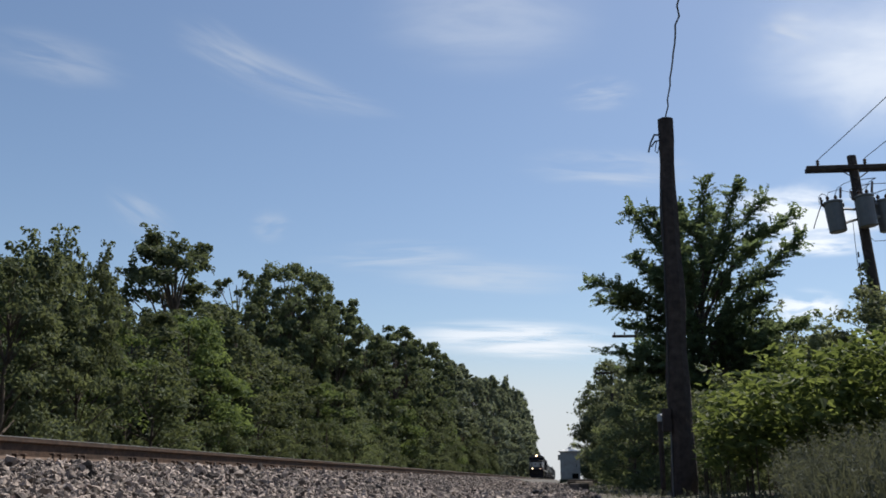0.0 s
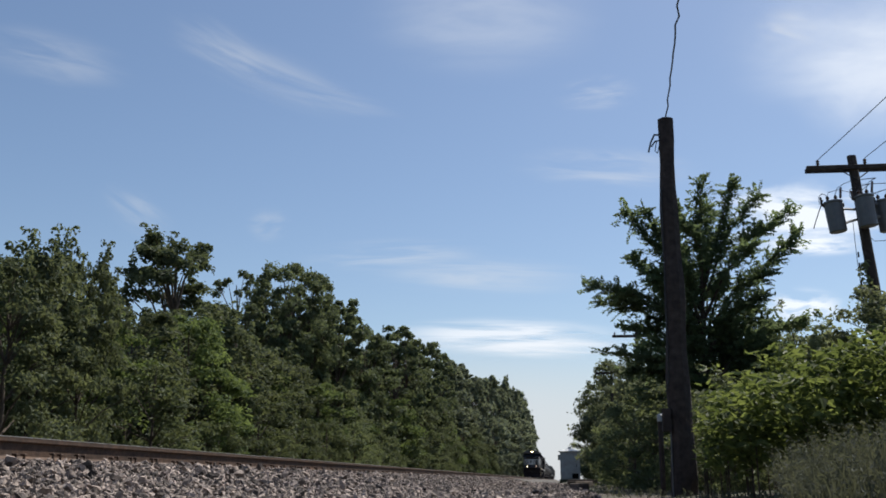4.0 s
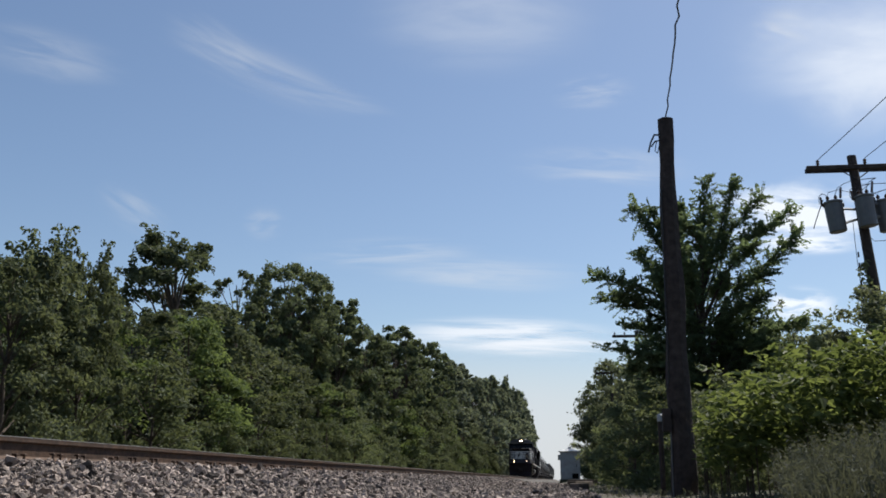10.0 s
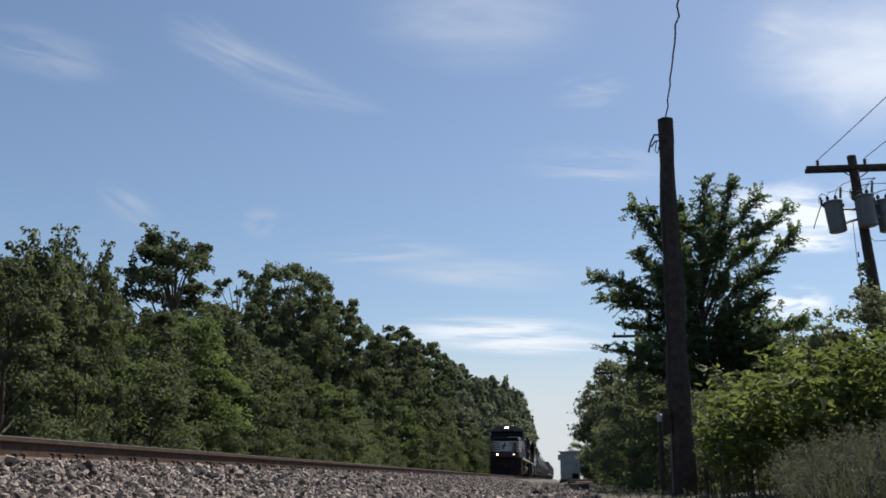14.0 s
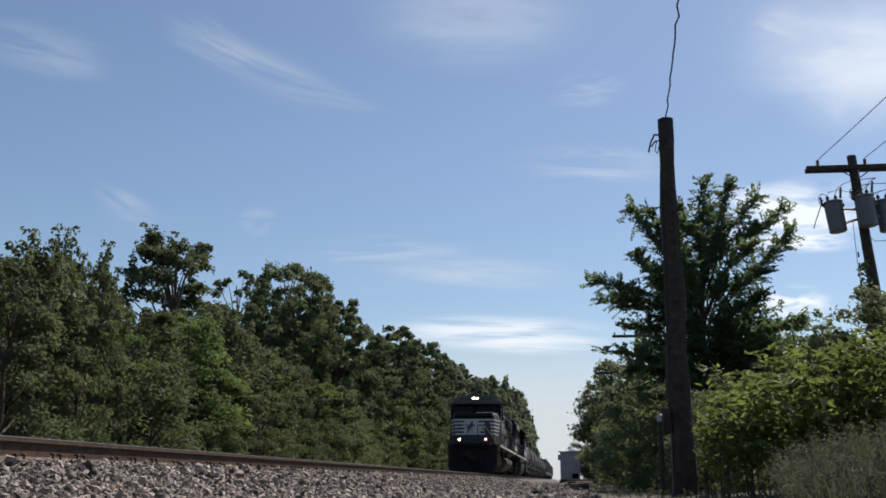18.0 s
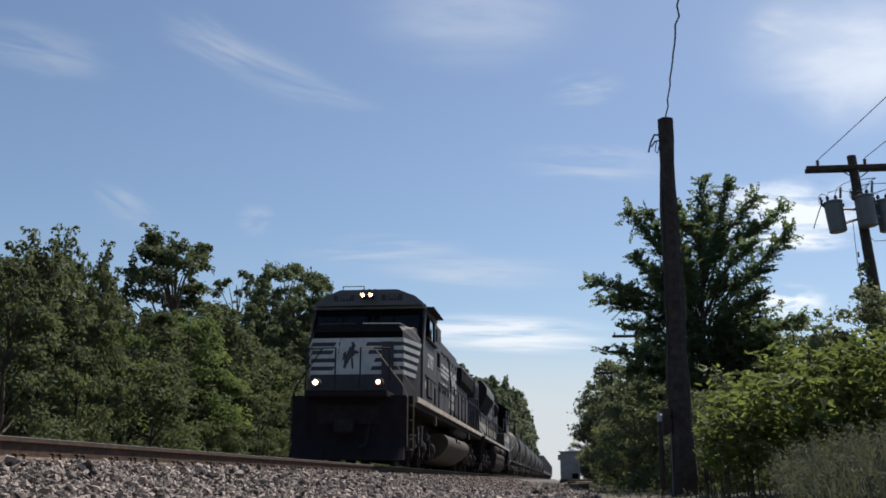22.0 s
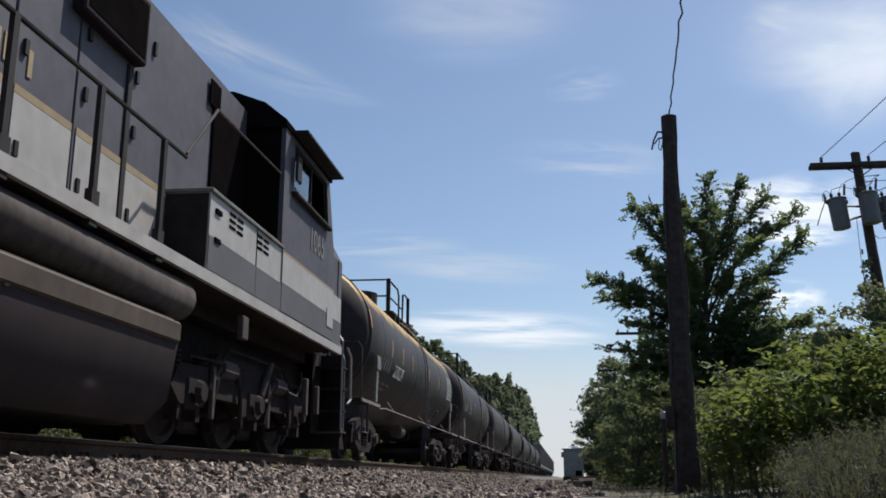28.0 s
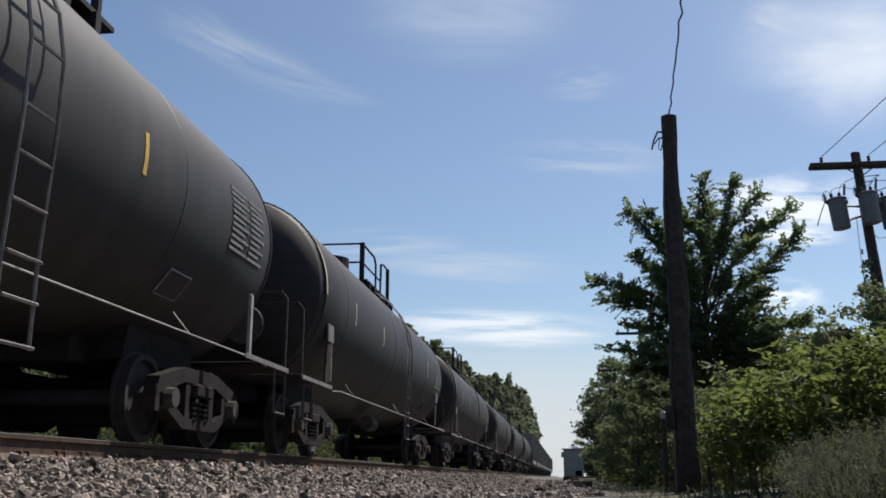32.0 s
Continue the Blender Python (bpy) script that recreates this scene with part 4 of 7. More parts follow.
M_gold = node_material("gold_paint", (0.32, 0.24, 0.13), 0.5, var=0.15, scale=6)
M_sill = node_material("cream_sill_paint", (0.52, 0.44, 0.36), 0.55, var=0.2, scale=6, second=(0.20, 0.13, 0.09), second_scale=2.2, second_amount=0.8)
M_under = node_material("sooty_running_gear", (0.028, 0.023, 0.024), 0.92, spec=0.12, var=0.2, scale=7, second=(0.050, 0.041, 0.039), second_scale=2.0, second_amount=0.5, bump=0.12)
M_gear = node_material("dusty_running_gear", (0.068, 0.057, 0.054), 0.80, spec=0.25, var=0.3, scale=9, second=(0.06, 0.05, 0.046), second_scale=2.5)
M_fuel = node_material("dusty_fuel_tank", (0.080, 0.061, 0.049), 0.7, spec=0.3, var=0.25, scale=5, second=(0.040, 0.032, 0.028), second_scale=0.9, second_amount=0.7)
M_roof = node_material("sooty_roof_paint", (0.17, 0.165, 0.16), 0.6, var=0.2, scale=4, second=(0.05, 0.05, 0.05), second_scale=1.5)
M_grille = node_material("radiator_grille", (0.032, 0.027, 0.030), 0.95, var=0.2, scale=30, spec=0.04)
M_print = node_material("faded_stencil_paint", (0.18, 0.17, 0.165), 0.6, var=0.35, scale=14, second=(0.10, 0.09, 0.085), second_scale=6, second_amount=0.7)
# grey of the grimy bands; on the front board it imitates sky light
M_grime_skylit = node_material("grimy_and_skylit_grey", (0.105, 0.100, 0.106), 0.6, var=0.10, scale=3, second=(0.075, 0.070, 0.070), second_scale=1.2, second_amount=0.6)
M_stencil = node_material("pale_stencil_paint", (0.46, 0.45, 0.43), 0.6, var=0.25, scale=14)
M_rod = node_material("bare_metal_rod", (0.33, 0.31, 0.30), 0.5, var=0.2, scale=8)
M_soot = node_material("plain_sooty_paint", (0.062, 0.052, 0.053), 0.9, var=0.12, scale=3, spec=0.1)
M_rung = node_material("dusty_ladder_steel", (0.20, 0.185, 0.18), 0.6, var=0.35, scale=12, second=(0.07, 0.06, 0.06), second_scale=3, second_amount=0.6)
M_skirt = node_material("dark_tank_paint", (0.036, 0.028, 0.031), 0.75, spec=0.2, var=0.15, scale=3, second=(0.050, 0.040, 0.040), second_scale=0.8, second_amount=0.5)
M_pilot = node_material("black_pilot_paint", (0.024, 0.019, 0.022), 0.9, var=0.15, scale=4, spec=0.1)
M_mark = node_material("worn_white_lettering", (0.40, 0.39, 0.38), 0.6, var=0.25, scale=9, second=(0.22, 0.21, 0.20), second_scale=2.5, second_amount=0.5)
M_strip = node_material("faded_reflective_strip", (0.44, 0.38, 0.28), 0.5, var=0.3, scale=12)
M_rail_white = node_material("worn_cream_handrail", (0.34, 0.27, 0.15), 0.5, var=0.2, scale=8)
M_rail_black = node_material("black_handrail", (0.028, 0.026, 0.028), 0.75, var=0.2, spec=0.2)
M_tank = node_material("black_tank_paint", (0.032, 0.027, 0.028), 0.58, spec=0.34, var=0.12, scale=3, second=(0.050, 0.044, 0.043), second_scale=0.7, second_amount=0.5, bump=0.04, bump_scale=5, streak=0.16)
M_tank_old = node_material("dusty_black_tank_paint", (0.034, 0.028, 0.028), 0.58, spec=0.34, var=0.16, scale=4, second=(0.052, 0.043, 0.040), second_scale=0.8, second_amount=0.6, bump=0.04, bump_scale=5, streak=0.20, cap=((0.48, 0.31, 0.10), 3.02))
M_head = node_material("dark_tank_end", (0.026, 0.020, 0.021), 0.7, var=0.25, scale=5, second=(0.036, 0.029, 0.026), second_scale=1.4, second_amount=0.5, spec=0.3)
M_yellow = node_material("yellow_reflective_strip", (0.58, 0.36, 0.05), 0.4, var=0.15, scale=12)
M_orange = node_material("faded_orange_strip", (0.52, 0.30, 0.10), 0.5, var=0.3, scale=12)
M_hopper = node_material("grey_hopper_paint", (0.16, 0.15, 0.145), 0.6, var=0.2, scale=4, second=(0.10, 0.07, 0.05), second_scale=1.2)
M_wheel = node_material("wheel_steel", (0.030, 0.025, 0.025), 0.85, 0.1, var=0.3, scale=10)
M_lamp = glow("lit_headlight", (1.0, 0.56, 0.30), 45.0)
M_lamp_dim = glow("lit_ditch_light", (1.0, 0.70, 0.40), 14.0)
M_lamp_side = glow("turned_ditch_light", (1.0, 0.62, 0.42), 2.6)
M_lens = node_material("lamp_glass", (0.30, 0.22, 0.15), 0.15, var=0.1)
M_glass = bpy.data.materials.new("tinted_cab_glass")
M_glass.use_nodes = True
_p = M_glass.node_tree.nodes["Principled BSDF"]
_p.inputs["Base Color"].default_value, _p.inputs["Roughness"].default_value = (0.012, 0.014, 0.016, 1), 0.06
M_pane = bpy.data.materials.new("clear_cab_glass")
M_pane.use_nodes = True
_p = M_pane.node_tree.nodes["Principled BSDF"]
_p.inputs["Base Color"].default_value, _p.inputs["Roughness"].default_value, _p.inputs["Transmission Weight"].default_value = (0.75, 0.85, 0.85, 1), 0.03, 1.0


def words(name, text, size, material, parent, x, y, z, stretch=1.0, flip=1):
    """Raised lettering on a side that looks along +x (flip 1) or -x (flip -1)."""
    cu = bpy.data.curves.new(name, "FONT")
    cu.body, cu.size, cu.extrude, cu.align_x, cu.offset = text, size, 0.004, "CENTER", 0.008 * size
    cu.fill_mode = "BOTH"
    tmp = bpy.data.objects.new("tmp", cu)
    scene.collection.objects.link(tmp)
    me = bpy.data.meshes.new_from_object(tmp.evaluated_get(bpy.context.evaluated_depsgraph_get()))
    bpy.data.objects.remove(tmp)
    me.materials.append(material)
    ob = new(name, me)
    ob.parent = parent
    ob.matrix_basis = Matrix.LocRotScale((x, y, z), Euler((radians(90), 0, radians(90 * flip))), Vector((stretch, 1, 1)))
    return ob


def wheel_mesh(rad, wide=0.135):
    bm = lathe(B(), [(-wide / 2, rad * 0.45), (-wide / 2, rad * 0.80), (-wide / 2 + 0.012, rad * 0.88), (-wide / 2 - 0.0, rad * 0.97), (-wide / 2, rad + 0.028), (-wide / 2 + 0.032, rad + 0.022), (-wide / 2 + 0.04, rad), (wide / 2, rad - 0.006), (wide / 2, rad * 0.85), (wide / 2 - 0.045, rad * 0.80), (wide / 2 - 0.04, rad * 0.35), (wide / 2 + 0.03, rad * 0.25)], 28, "x")
    return mesh_of("wheel", bm, M_wheel)


W_LOCO, W_CAR = wheel_mesh(0.53), wheel_mesh(0.44)


def loco_truck(lo, y0):
    """Three-axle truck from y0 to y0 + 4.6."""
    bm = box(B(), -0.55, 0.55, y0 + 0.9, y0 + 3.9, 0.55, 0.95, 0.03)
    tr = part("truck", bm, M_under, lo)
    for a in (y0 + 0.35, y0 + 2.3, y0 + 4.25):
        part("traction_motor", box(B(), -0.66, 0.66, a + 0.05, a + 0.95, 0.16, 0.78, 0.06), M_soot, tr)
    for side in (-1, 1):
        x = side * 1.08
        bm = slab(B(), [(y0 - 0.15, 0.56), (y0 + 0.05, 0.80), (y0 + 0.95, 0.84), (y0 + 1.2, 1.02), (y0 + 3.5, 1.02), (y0 + 3.75, 0.84), (y0 + 4.6, 0.80), (y0 + 4.8, 0.56), (y0 + 4.55, 0.40), (y0 + 3.95, 0.40), (y0 + 3.7, 0.52),
                        (y0 + 2.85, 0.52), (y0 + 2.6, 0.38), (y0 + 2.0, 0.38), (y0 + 1.75, 0.52), (y0 + 0.9, 0.52), (y0 + 0.65, 0.40), (y0 + 0.1, 0.40)], x - 0.07, x + 0.07)
        for a in (y0 + 0.35, y0 + 2.3, y0 + 4.25):
            box(bm, x - 0.05, x + 0.10, a - 0.30, a - 0.20, 0.24, 0.75), box(bm, x - 0.05, x + 0.10, a + 0.20, a + 0.30, 0.24, 0.75)
        part("side_frame", bm, M_under, tr)
        for a in (y0 + 0.35, y0 + 2.3, y0 + 4.25):
            w = share("wheel", W_LOCO, tr, (side * 0.765, a, 0.53), (0, 0, 0 if side > 0 else 180))
            ROLL.append((w, 0.53))
            bm = box(B(), x - 0.10, x + 0.17, a - 0.19, a + 0.19, 0.36, 0.70, 0.04)
            rod(bm, (x + 0.15 * side, a, 0.53), (x + 0.21 * side, a, 0.53), 0.13, 0.10, 10)
            part("axle_box", bm, M_under, tr)
            for d in (-0.36, 0.36):
                bm = B()
                for k in range(5):
                    rod(bm, (x, a + d, 0.70 + k * 0.05), (x, a + d, 0.73 + k * 0.05), 0.085, 0.085, 8)
                part("spring", bm, M_under, tr)
        for a in (y0 + 1.3, y0 + 3.3):
            bm = rod(B(), (x + 0.06 * side, a - 0.22, 0.86), (x + 0.06 * side, a + 0.22, 0.86), 0.11, 0.11, 10)
            rod(bm, (x + 0.10 * side, a + 0.22, 0.86), (x + 0.10 * side, a + 0.55, 0.60), 0.025, 0.025, 6)
            part("brake_cylinder", bm, M_gear, tr)
            part("brake_lever", box(B(), x + 0.08 * side, x + 0.13 * side, a + 0.42, a + 0.50, 0.28, 0.84, 0.01), M_gear, tr)
        for a, k in ((y0 + 0.95, -1), (y0 + 1.7, 1), (y0 + 2.95, -1), (y0 + 3.6, 1)):
            bm = path(B(), [(x + 0.02 * side, a, 0.95), (x + 0.12 * side, a + 0.05 * k, 0.70), (x + 0.10 * side, a + 0.16 * k, 0.34), (side * 0.80, a + 0.22 * k, 0.30)], 0.028, 6)
            box(bm, side * 0.72, side * 0.86, a + 0.10 * k, a + 0.26 * k, 0.18, 0.46, 0.01)
            part("brake_hanger", bm, M_under, tr)
        part("air_pipe", path(B(), [(x + 0.12 * side, y0 + 0.1, 0.90), (x + 0.14 * side, y0 + 1.1, 0.93), (x + 0.14 * side, y0 + 1.25, 1.08), (x + 0.14 * side, y0 + 3.4, 1.08), (x + 0.14 * side, y0 + 3.6, 0.90), (x + 0.12 * side, y0 + 4.5, 0.88)], 0.014, 5), M_under, tr)
        part("snubber", rod(rod(B(), (x + 0.10 * side, y0 + 2.05, 0.66), (x + 0.16 * side, y0 + 1.86, 1.10), 0.045, 0.045, 8), (x + 0.10 * side, y0 + 2.05, 0.66), (x + 0.08 * side, y0 + 2.12, 0.50), 0.028, 0.028, 6), M_gear, tr)
        part("sand_pipe", path(B(), [(x, y0 - 0.15, 1.2), (x, y0 - 0.28, 0.7), (side * 0.78, y0 - 0.22, 0.14)], 0.022), M_gear, tr)
        part("brake_hose", path(B(), [(x + 0.1 * side, y0 + 0.2, 0.98), (x + 0.15 * side, y0 + 0.6, 0.78), (x + 0.15 * side, y0 + 1.0, 0.80), (x + 0.1 * side, y0 + 1.2, 1.02)], 0.016, 5), M_gear, tr)
    return tr


def louvre(lo, x, y0, y1, z0, z1, n, name="louvre_panel"):
    f = part(name, box(B(), x - 0.012, x + 0.006, y0 - 0.03, y1 + 0.03, z0 - 0.03, z1 + 0.03), M_dark, lo)
    h = (z1 - z0) / n
    s = 1 if x > 0 else -1
    for i in range(n):
        bm = slab(B(), [(y0, z0 + h * i), (y1, z0 + h * i), (y1, z0 + h * i + h * 0.35), (y0, z0 + h * i + h * 0.35)], x + s * 0.008, x + s * 0.045)
        part("slat", bm, M_roof, f)
    return f


def locomotive(style):
    """A six-axle freight locomotive; y runs back from its cab end, z up from the rails."""
    a = style == "lead"
    body = M_black if a else M_navy
    lo = thing("locomotive", "black diesel locomotive with white nose stripes and lit headlights" if a else "dark blue diesel locomotive with a cream lower band, running cab last", "locomotive", "locomotives of the train")
    end = 21.1 if a else 22.1
    # frame, sill stripe, walkway
    bm = box(B(), -1.46, 1.46, 1.15, end, 1.40 if a else 1.54, 1.655)
    if not a:
        box(bm, -1.02, 1.02, 1.15, end, 1.38, 1.536)
    box(bm, -0.75, 0.75, 0.5, end + 0.4, 0.95, 1.40)
    part("frame", bm, M_under, lo)
    for side in (-1, 1):
        part("sill_stripe", box(B(), side * 1.46, side * 1.51, 1.4 if a else 0.8, end - 0.05, 1.535 if a else 1.545, 1.66), M_sill if a else M_band, lo, "cream stripe along the side sill")
    # pilot, plow, coupler, anticlimber
    for y, d in ((0.55 if a else 0.10, 1), (end + 0.3, -1)):
        bm = slab(B(), [(y, 0.30), (y + 0.04 * d, 0.30), (y + 0.04 * d, 1.62), (y, 1.62)], -1.38, 1.38)
        slab(bm, [(y - 0.35 * d, 0.12), (y, 0.12), (y, 0.62)], -1.35, 1.35)
        part("pilot", bm, M_pilot, lo)
        bm = box(B(), -0.16, 0.16, y - 0.5 * d, y, 0.72, 1.02, 0.03)
        box(bm, -0.22, 0.22, y - 0.66 * d, y - 0.4 * d, 0.70, 1.04, 0.06)
        part("coupler", bm, M_under, lo)
        part("air_hose", path(B(), [(0.5, y, 1.0), (0.5, y - 0.2 * d, 0.75), (0.45, y - 0.3 * d, 0.45), (0.3, y - 0.35 * d, 0.40)], 0.03), M_rail_black, lo)
        part("anticlimber", box(B(), -0.98, 0.98, y - 0.48 * d, y + 0.6 * d, 1.56, 1.70, 0.02), M_pilot, lo)
        part("anticlimber_edge", box(B(), -0.97, 0.97, y - 0.49 * d, y - 0.44 * d, 1.702, 1.722), M_gear, lo)
        for side in (-1, 1):
            for k in range(4):
                bm = box(B(), side * 1.02, side * 1.46, y + 0.02 * d, y + 0.42 * d, 0.36 + 0.34 * k, 0.385 + 0.34 * k)
                part("step", bm, M_gear if k == 0 else M_under, lo)
            part("step_riser", box(B(), side * 1.0, side * 1.02, y - 0.02 * d, y + 0.55 * d, 0.34, 1.6), M_under, lo)
            # near cab-end rails pale, far ones black: their shade is in the colour
            pale = (M_rail_white if a else M_rod) if d > 0 and (side > 0) == a else M_rail_black
            part("handrail", path(B(), [(side * 1.47, y + 0.45 * d, 0.40), (side * 1.47, y + 0.45 * d, 1.80), (side * 1.05, y + 0.22 * d, 2.40)], 0.017), pale, lo)
            part("handrail", path(B(), [(side * 1.40, y - 0.02 * d, 0.42), (side * 1.40, y - 0.02 * d, 1.55), (side * 1.28, y - 0.06 * d, 1.86), (side * 0.62, y - 0.28 * d, 2.72), (side * 0.30, y - 0.3 * d, 2.72)], 0.016), pale, lo)
            if not a and d > 0:
                part("end_grab_loop", path(B(), [(side * 1.46, y + 0.06, 1.74), (side * 1.46, y - 0.22, 1.62), (side * 1.46, y - 0.26, 0.92), (side * 1.46, y - 0.02, 0.84)], 0.017), pale, lo)
            part("handrail", path(B(), [(side * 0.30, y - 0.3 * d, 1.70), (side * 0.30, y - 0.3 * d, 2.72)], 0.021), M_rail_black, lo)
            part("handrail", path(B(), [(side * 1.0, y - 0.3 * d, 1.70), (side * 1.0, y - 0.3 * d, 2.70), (side * 0.62, y - 0.3 * d, 2.70)], 0.021), M_rail_black, lo)
            lamp = part("ditch_light", lathe(B(), [(y - 0.38 * d, 0.105), (y - 0.20 * d, 0.11), (y - 0.16 * d, 0.06)], 16, "y", side * 0.75, 1.90), M_black, lo)
            lit = a and d > 0
            part("lens", lathe(B(), [(y - 0.395 * d, 0.056), (y - 0.382 * d, 0.060)], 16, "y", side * 0.75, 1.90), (M_lamp_dim if side < 0 else M_lamp_side) if lit else M_lens, lamp, "glowing lamp lens" if lit else "")
    # nose with chamfered corners
    prof = [(-1.16, 1.28), (1.16, 1.28), (1.47, 2.30), (1.47, 2.7), (-1.47, 2.7), (-1.47, 2.30)] if a else [(-1.30, 1.28), (1.30, 1.28), (1.47, 1.60), (1.47, 2.7), (-1.47, 2.7), (-1.47, 1.60)]
    bm = B()
    lowr = [bm.verts.new((x, y, 1.66)) for x, y in prof]
    topr = [bm.verts.new((x * (0.97 if i in (0, 1) else 1), y + (0.05 if i in (0, 1) else 0.0), 3.28 if i in (0, 1) else (3.02 if i in (2, 5) else 3.02))) for i, (x, y) in enumerate(prof)]
    crest = [bm.verts.new((x, y, z)) for x, y, z in ((-1.02, 1.42, 3.40), (1.02, 1.42, 3.40), (1.30, 2.45, 3.52), (-1.30, 2.45, 3.52))]
    for i in range(6):
        j = (i + 1) % 6
        bm.faces.new((lowr[i], lowr[j], topr[j], topr[i]))
    bm.faces.new((topr[1], topr[2], crest[2], crest[1])), bm.faces.new((topr[5], topr[0], crest[0], crest[3]))
    bm.faces.new((topr[2], topr[3], crest[2])), bm.faces.new((topr[4], topr[5], crest[3]))
    bm.faces.new(lowr[::-1])
    bmesh.ops.recalc_face_normals(bm, faces=bm.faces[:])
    nose = part("nose", bm, body, lo)
    low2 = [Vector((x * (0.97 if i in (0, 1) else 1), y + (0.05 if i in (0, 1) else 0.0), 3.28)) for i, (x, y) in enumerate(prof[:2])]
    up2 = [Vector(v) for v in ((-1.02, 1.42, 3.40), (1.02, 1.42, 3.40), (1.30, 2.45, 3.52), (-1.30, 2.45, 3.52))]
    top = B()
    tv = [top.verts.new(v) for v in low2 + up2]
    top.faces.new((tv[0], tv[1], tv[3], tv[2])), top.faces.new(tv[2:])
    bmesh.ops.recalc_face_normals(top, faces=top.faces[:])
    bmesh.ops.solidify(top, geom=top.faces[:], thickness=0.02)
    part("glare_panel", top, M_dark, nose, "dull black anti-glare nose top")
    for side in (-1, 1):
        # lead's right rail is white to paint the highlight on the nose edge
        part("nose_handrail", path(B(), [(side * 0.10, 1.40, 3.48), (side * 1.04, 1.40, 3.47), (side * 1.30, 1.95, 3.36), (side * 1.44, 2.26, 3.16)], 0.010), M_white if a and side > 0 else M_rail_black, nose)
    part("nose_door", box(B(), 0.62, 0.92, 1.255, 1.275, 1.75, 3.0, 0.004), body, nose)
    # cab: side walls with a raked front pillar, arched roof
    ZS = 4.10
    for side in (-1, 1):
        x0, x1 = side * 1.44, side * 1.50
        outer = [(2.30, 1.66), (5.05, 1.66), (5.05, ZS), (2.74, ZS), (2.30, 3.02)]
        inner = [(2.68, 3.30), (4.62, 3.38), (4.62, 3.98), (2.88, 3.98)]
        wall = B()
        ro = [[wall.verts.new((x, y, z)) for y, z in outer] for x in (x0, x1)]
        ri = [[wall.verts.new((x, y, z)) for y, z in inner] for x in (x0, x1)]
        for o_, i_ in zip(ro, ri):
            for f_ in ((o_[0], o_[1], i_[1], i_[0]), (o_[1], o_[2], i_[2], i_[1]), (o_[2], o_[3], i_[3], i_[2]), (o_[3], o_[4], i_[0], i_[3]), (o_[4], o_[0], i_[0])):
                wall.faces.new(f_)
        for ring in (ro, ri):
            k_ = len(ring[0])
            for q_ in range(k_):
                wall.faces.new((ring[0][q_], ring[0][(q_ + 1) % k_], ring[1][(q_ + 1) % k_], ring[1][q_]))
        bmesh.ops.recalc_face_normals(wall, faces=wall.faces[:])
        part("cab_side", wall, body, lo)
        win = part("cab_window", path(B(), [(side * 1.47, 2.68, 3.32), (side * 1.47, 4.60, 3.40), (side * 1.47, 4.60, 3.96), (side * 1.47, 2.86, 3.96), (side * 1.47, 2.68, 3.32)], 0.022, 4), M_rail_black, lo)
        part("window_post", box(B(), side * 1.455, side * 1.485, 3.66, 3.71, 3.36, 3.98), M_rail_black, win)
        part("pane", box(B(), side * 1.462, side * 1.468, 3.71, 4.58, 3.40, 3.96), M_pane, win)
        part("armrest", box(B(), side * 1.50, side * 1.58, 2.75, 4.70, 3.26, 3.32, 0.015), M_rail_black, win)
        bm = slab(B(), [(2.72, 4.08), (4.80, 4.08), (4.80, 4.11), (2.72, 4.11)], side * 1.42, side * 1.72)
        part("window_awning", bm, M_rail_black, lo)
        part("side_mirror", box(B(), side * 1.54, side * 1.58, 4.52, 4.72, 3.45, 3.80, 0.01), M_rail_black, lo)
        if a:
            louvre(lo, side * 1.50, 3.02, 3.50, 1.82, 2.28, 11), louvre(lo, side * 1.50, 3.62, 4.06, 1.82, 2.28, 11), louvre(lo, side * 1.50, 4.58, 4.90, 1.75, 2.12, 11)
            words("road_number", "2797", 0.52, M_white, lo, side * 1.505, 3.73, 2.59, 1.10, side)
            part("model_mark", box(B(), side * 1.502, side * 1.507, 4.38, 4.74, 2.55, 2.59), M_print, lo)
            part("grab_ledge", box(B(), side * 1.50, side * 1.53, 2.72, 5.0, 2.30, 2.34), body, lo)
            bm = box(B(), side * 1.44, side * 1.49, 5.052, 6.10, 1.66, 2.76)
            box(bm, side * 1.44, side * 1.49, 5.052, 6.10, 3.26, 3.98), box(bm, side * 1.44, side * 1.49, 5.052, 5.20, 2.76, 3.26), box(bm, side * 1.44, side * 1.49, 5.92, 6.10, 2.76, 3.26)
            rear = part("cab_rear_panel", bm, body, lo)
            # black sheet that paints the shade inside the opening
            part("opening_shade", box(B(), side * 1.12, side * 1.15, 5.06, 6.09, 2.70, 3.32), M_dark, rear, "black sheet for the shade in the opening behind the cab")
            part("opening_bar", path(B(), [(side * 1.50, 5.18, 2.80), (side * 1.50, 5.92, 2.80)], 0.012), M_rod, rear)
            part("rear_post", box(B(), side * 1.02, side * 1.44, 6.06, 6.10, 1.66, 3.98), body, rear)
            part("panel_seam", box(B(), side * 1.490, side * 1.494, 5.30, 5.31, 1.70, 2.70), M_dark, rear)
            part("vent_slot", box(B(), side * 1.490, side * 1.497, 5.66, 5.70, 3.52, 3.72), M_dark, rear)
            part("notice", box(B(), side * 1.502, side * 1.508, 2.72, 2.82, 1.98, 2.16), M_white, lo)
        else:
            words("road_number", "1065", 0.46, M_print, lo, side * 1.505, 3.35, 2.78, 0.9, side)
            part("band", box(B(), side * 1.502, side * 1.512, 2.3, 5.0, 2.04, 2.42), M_band, lo, "cream band with a gold edge")
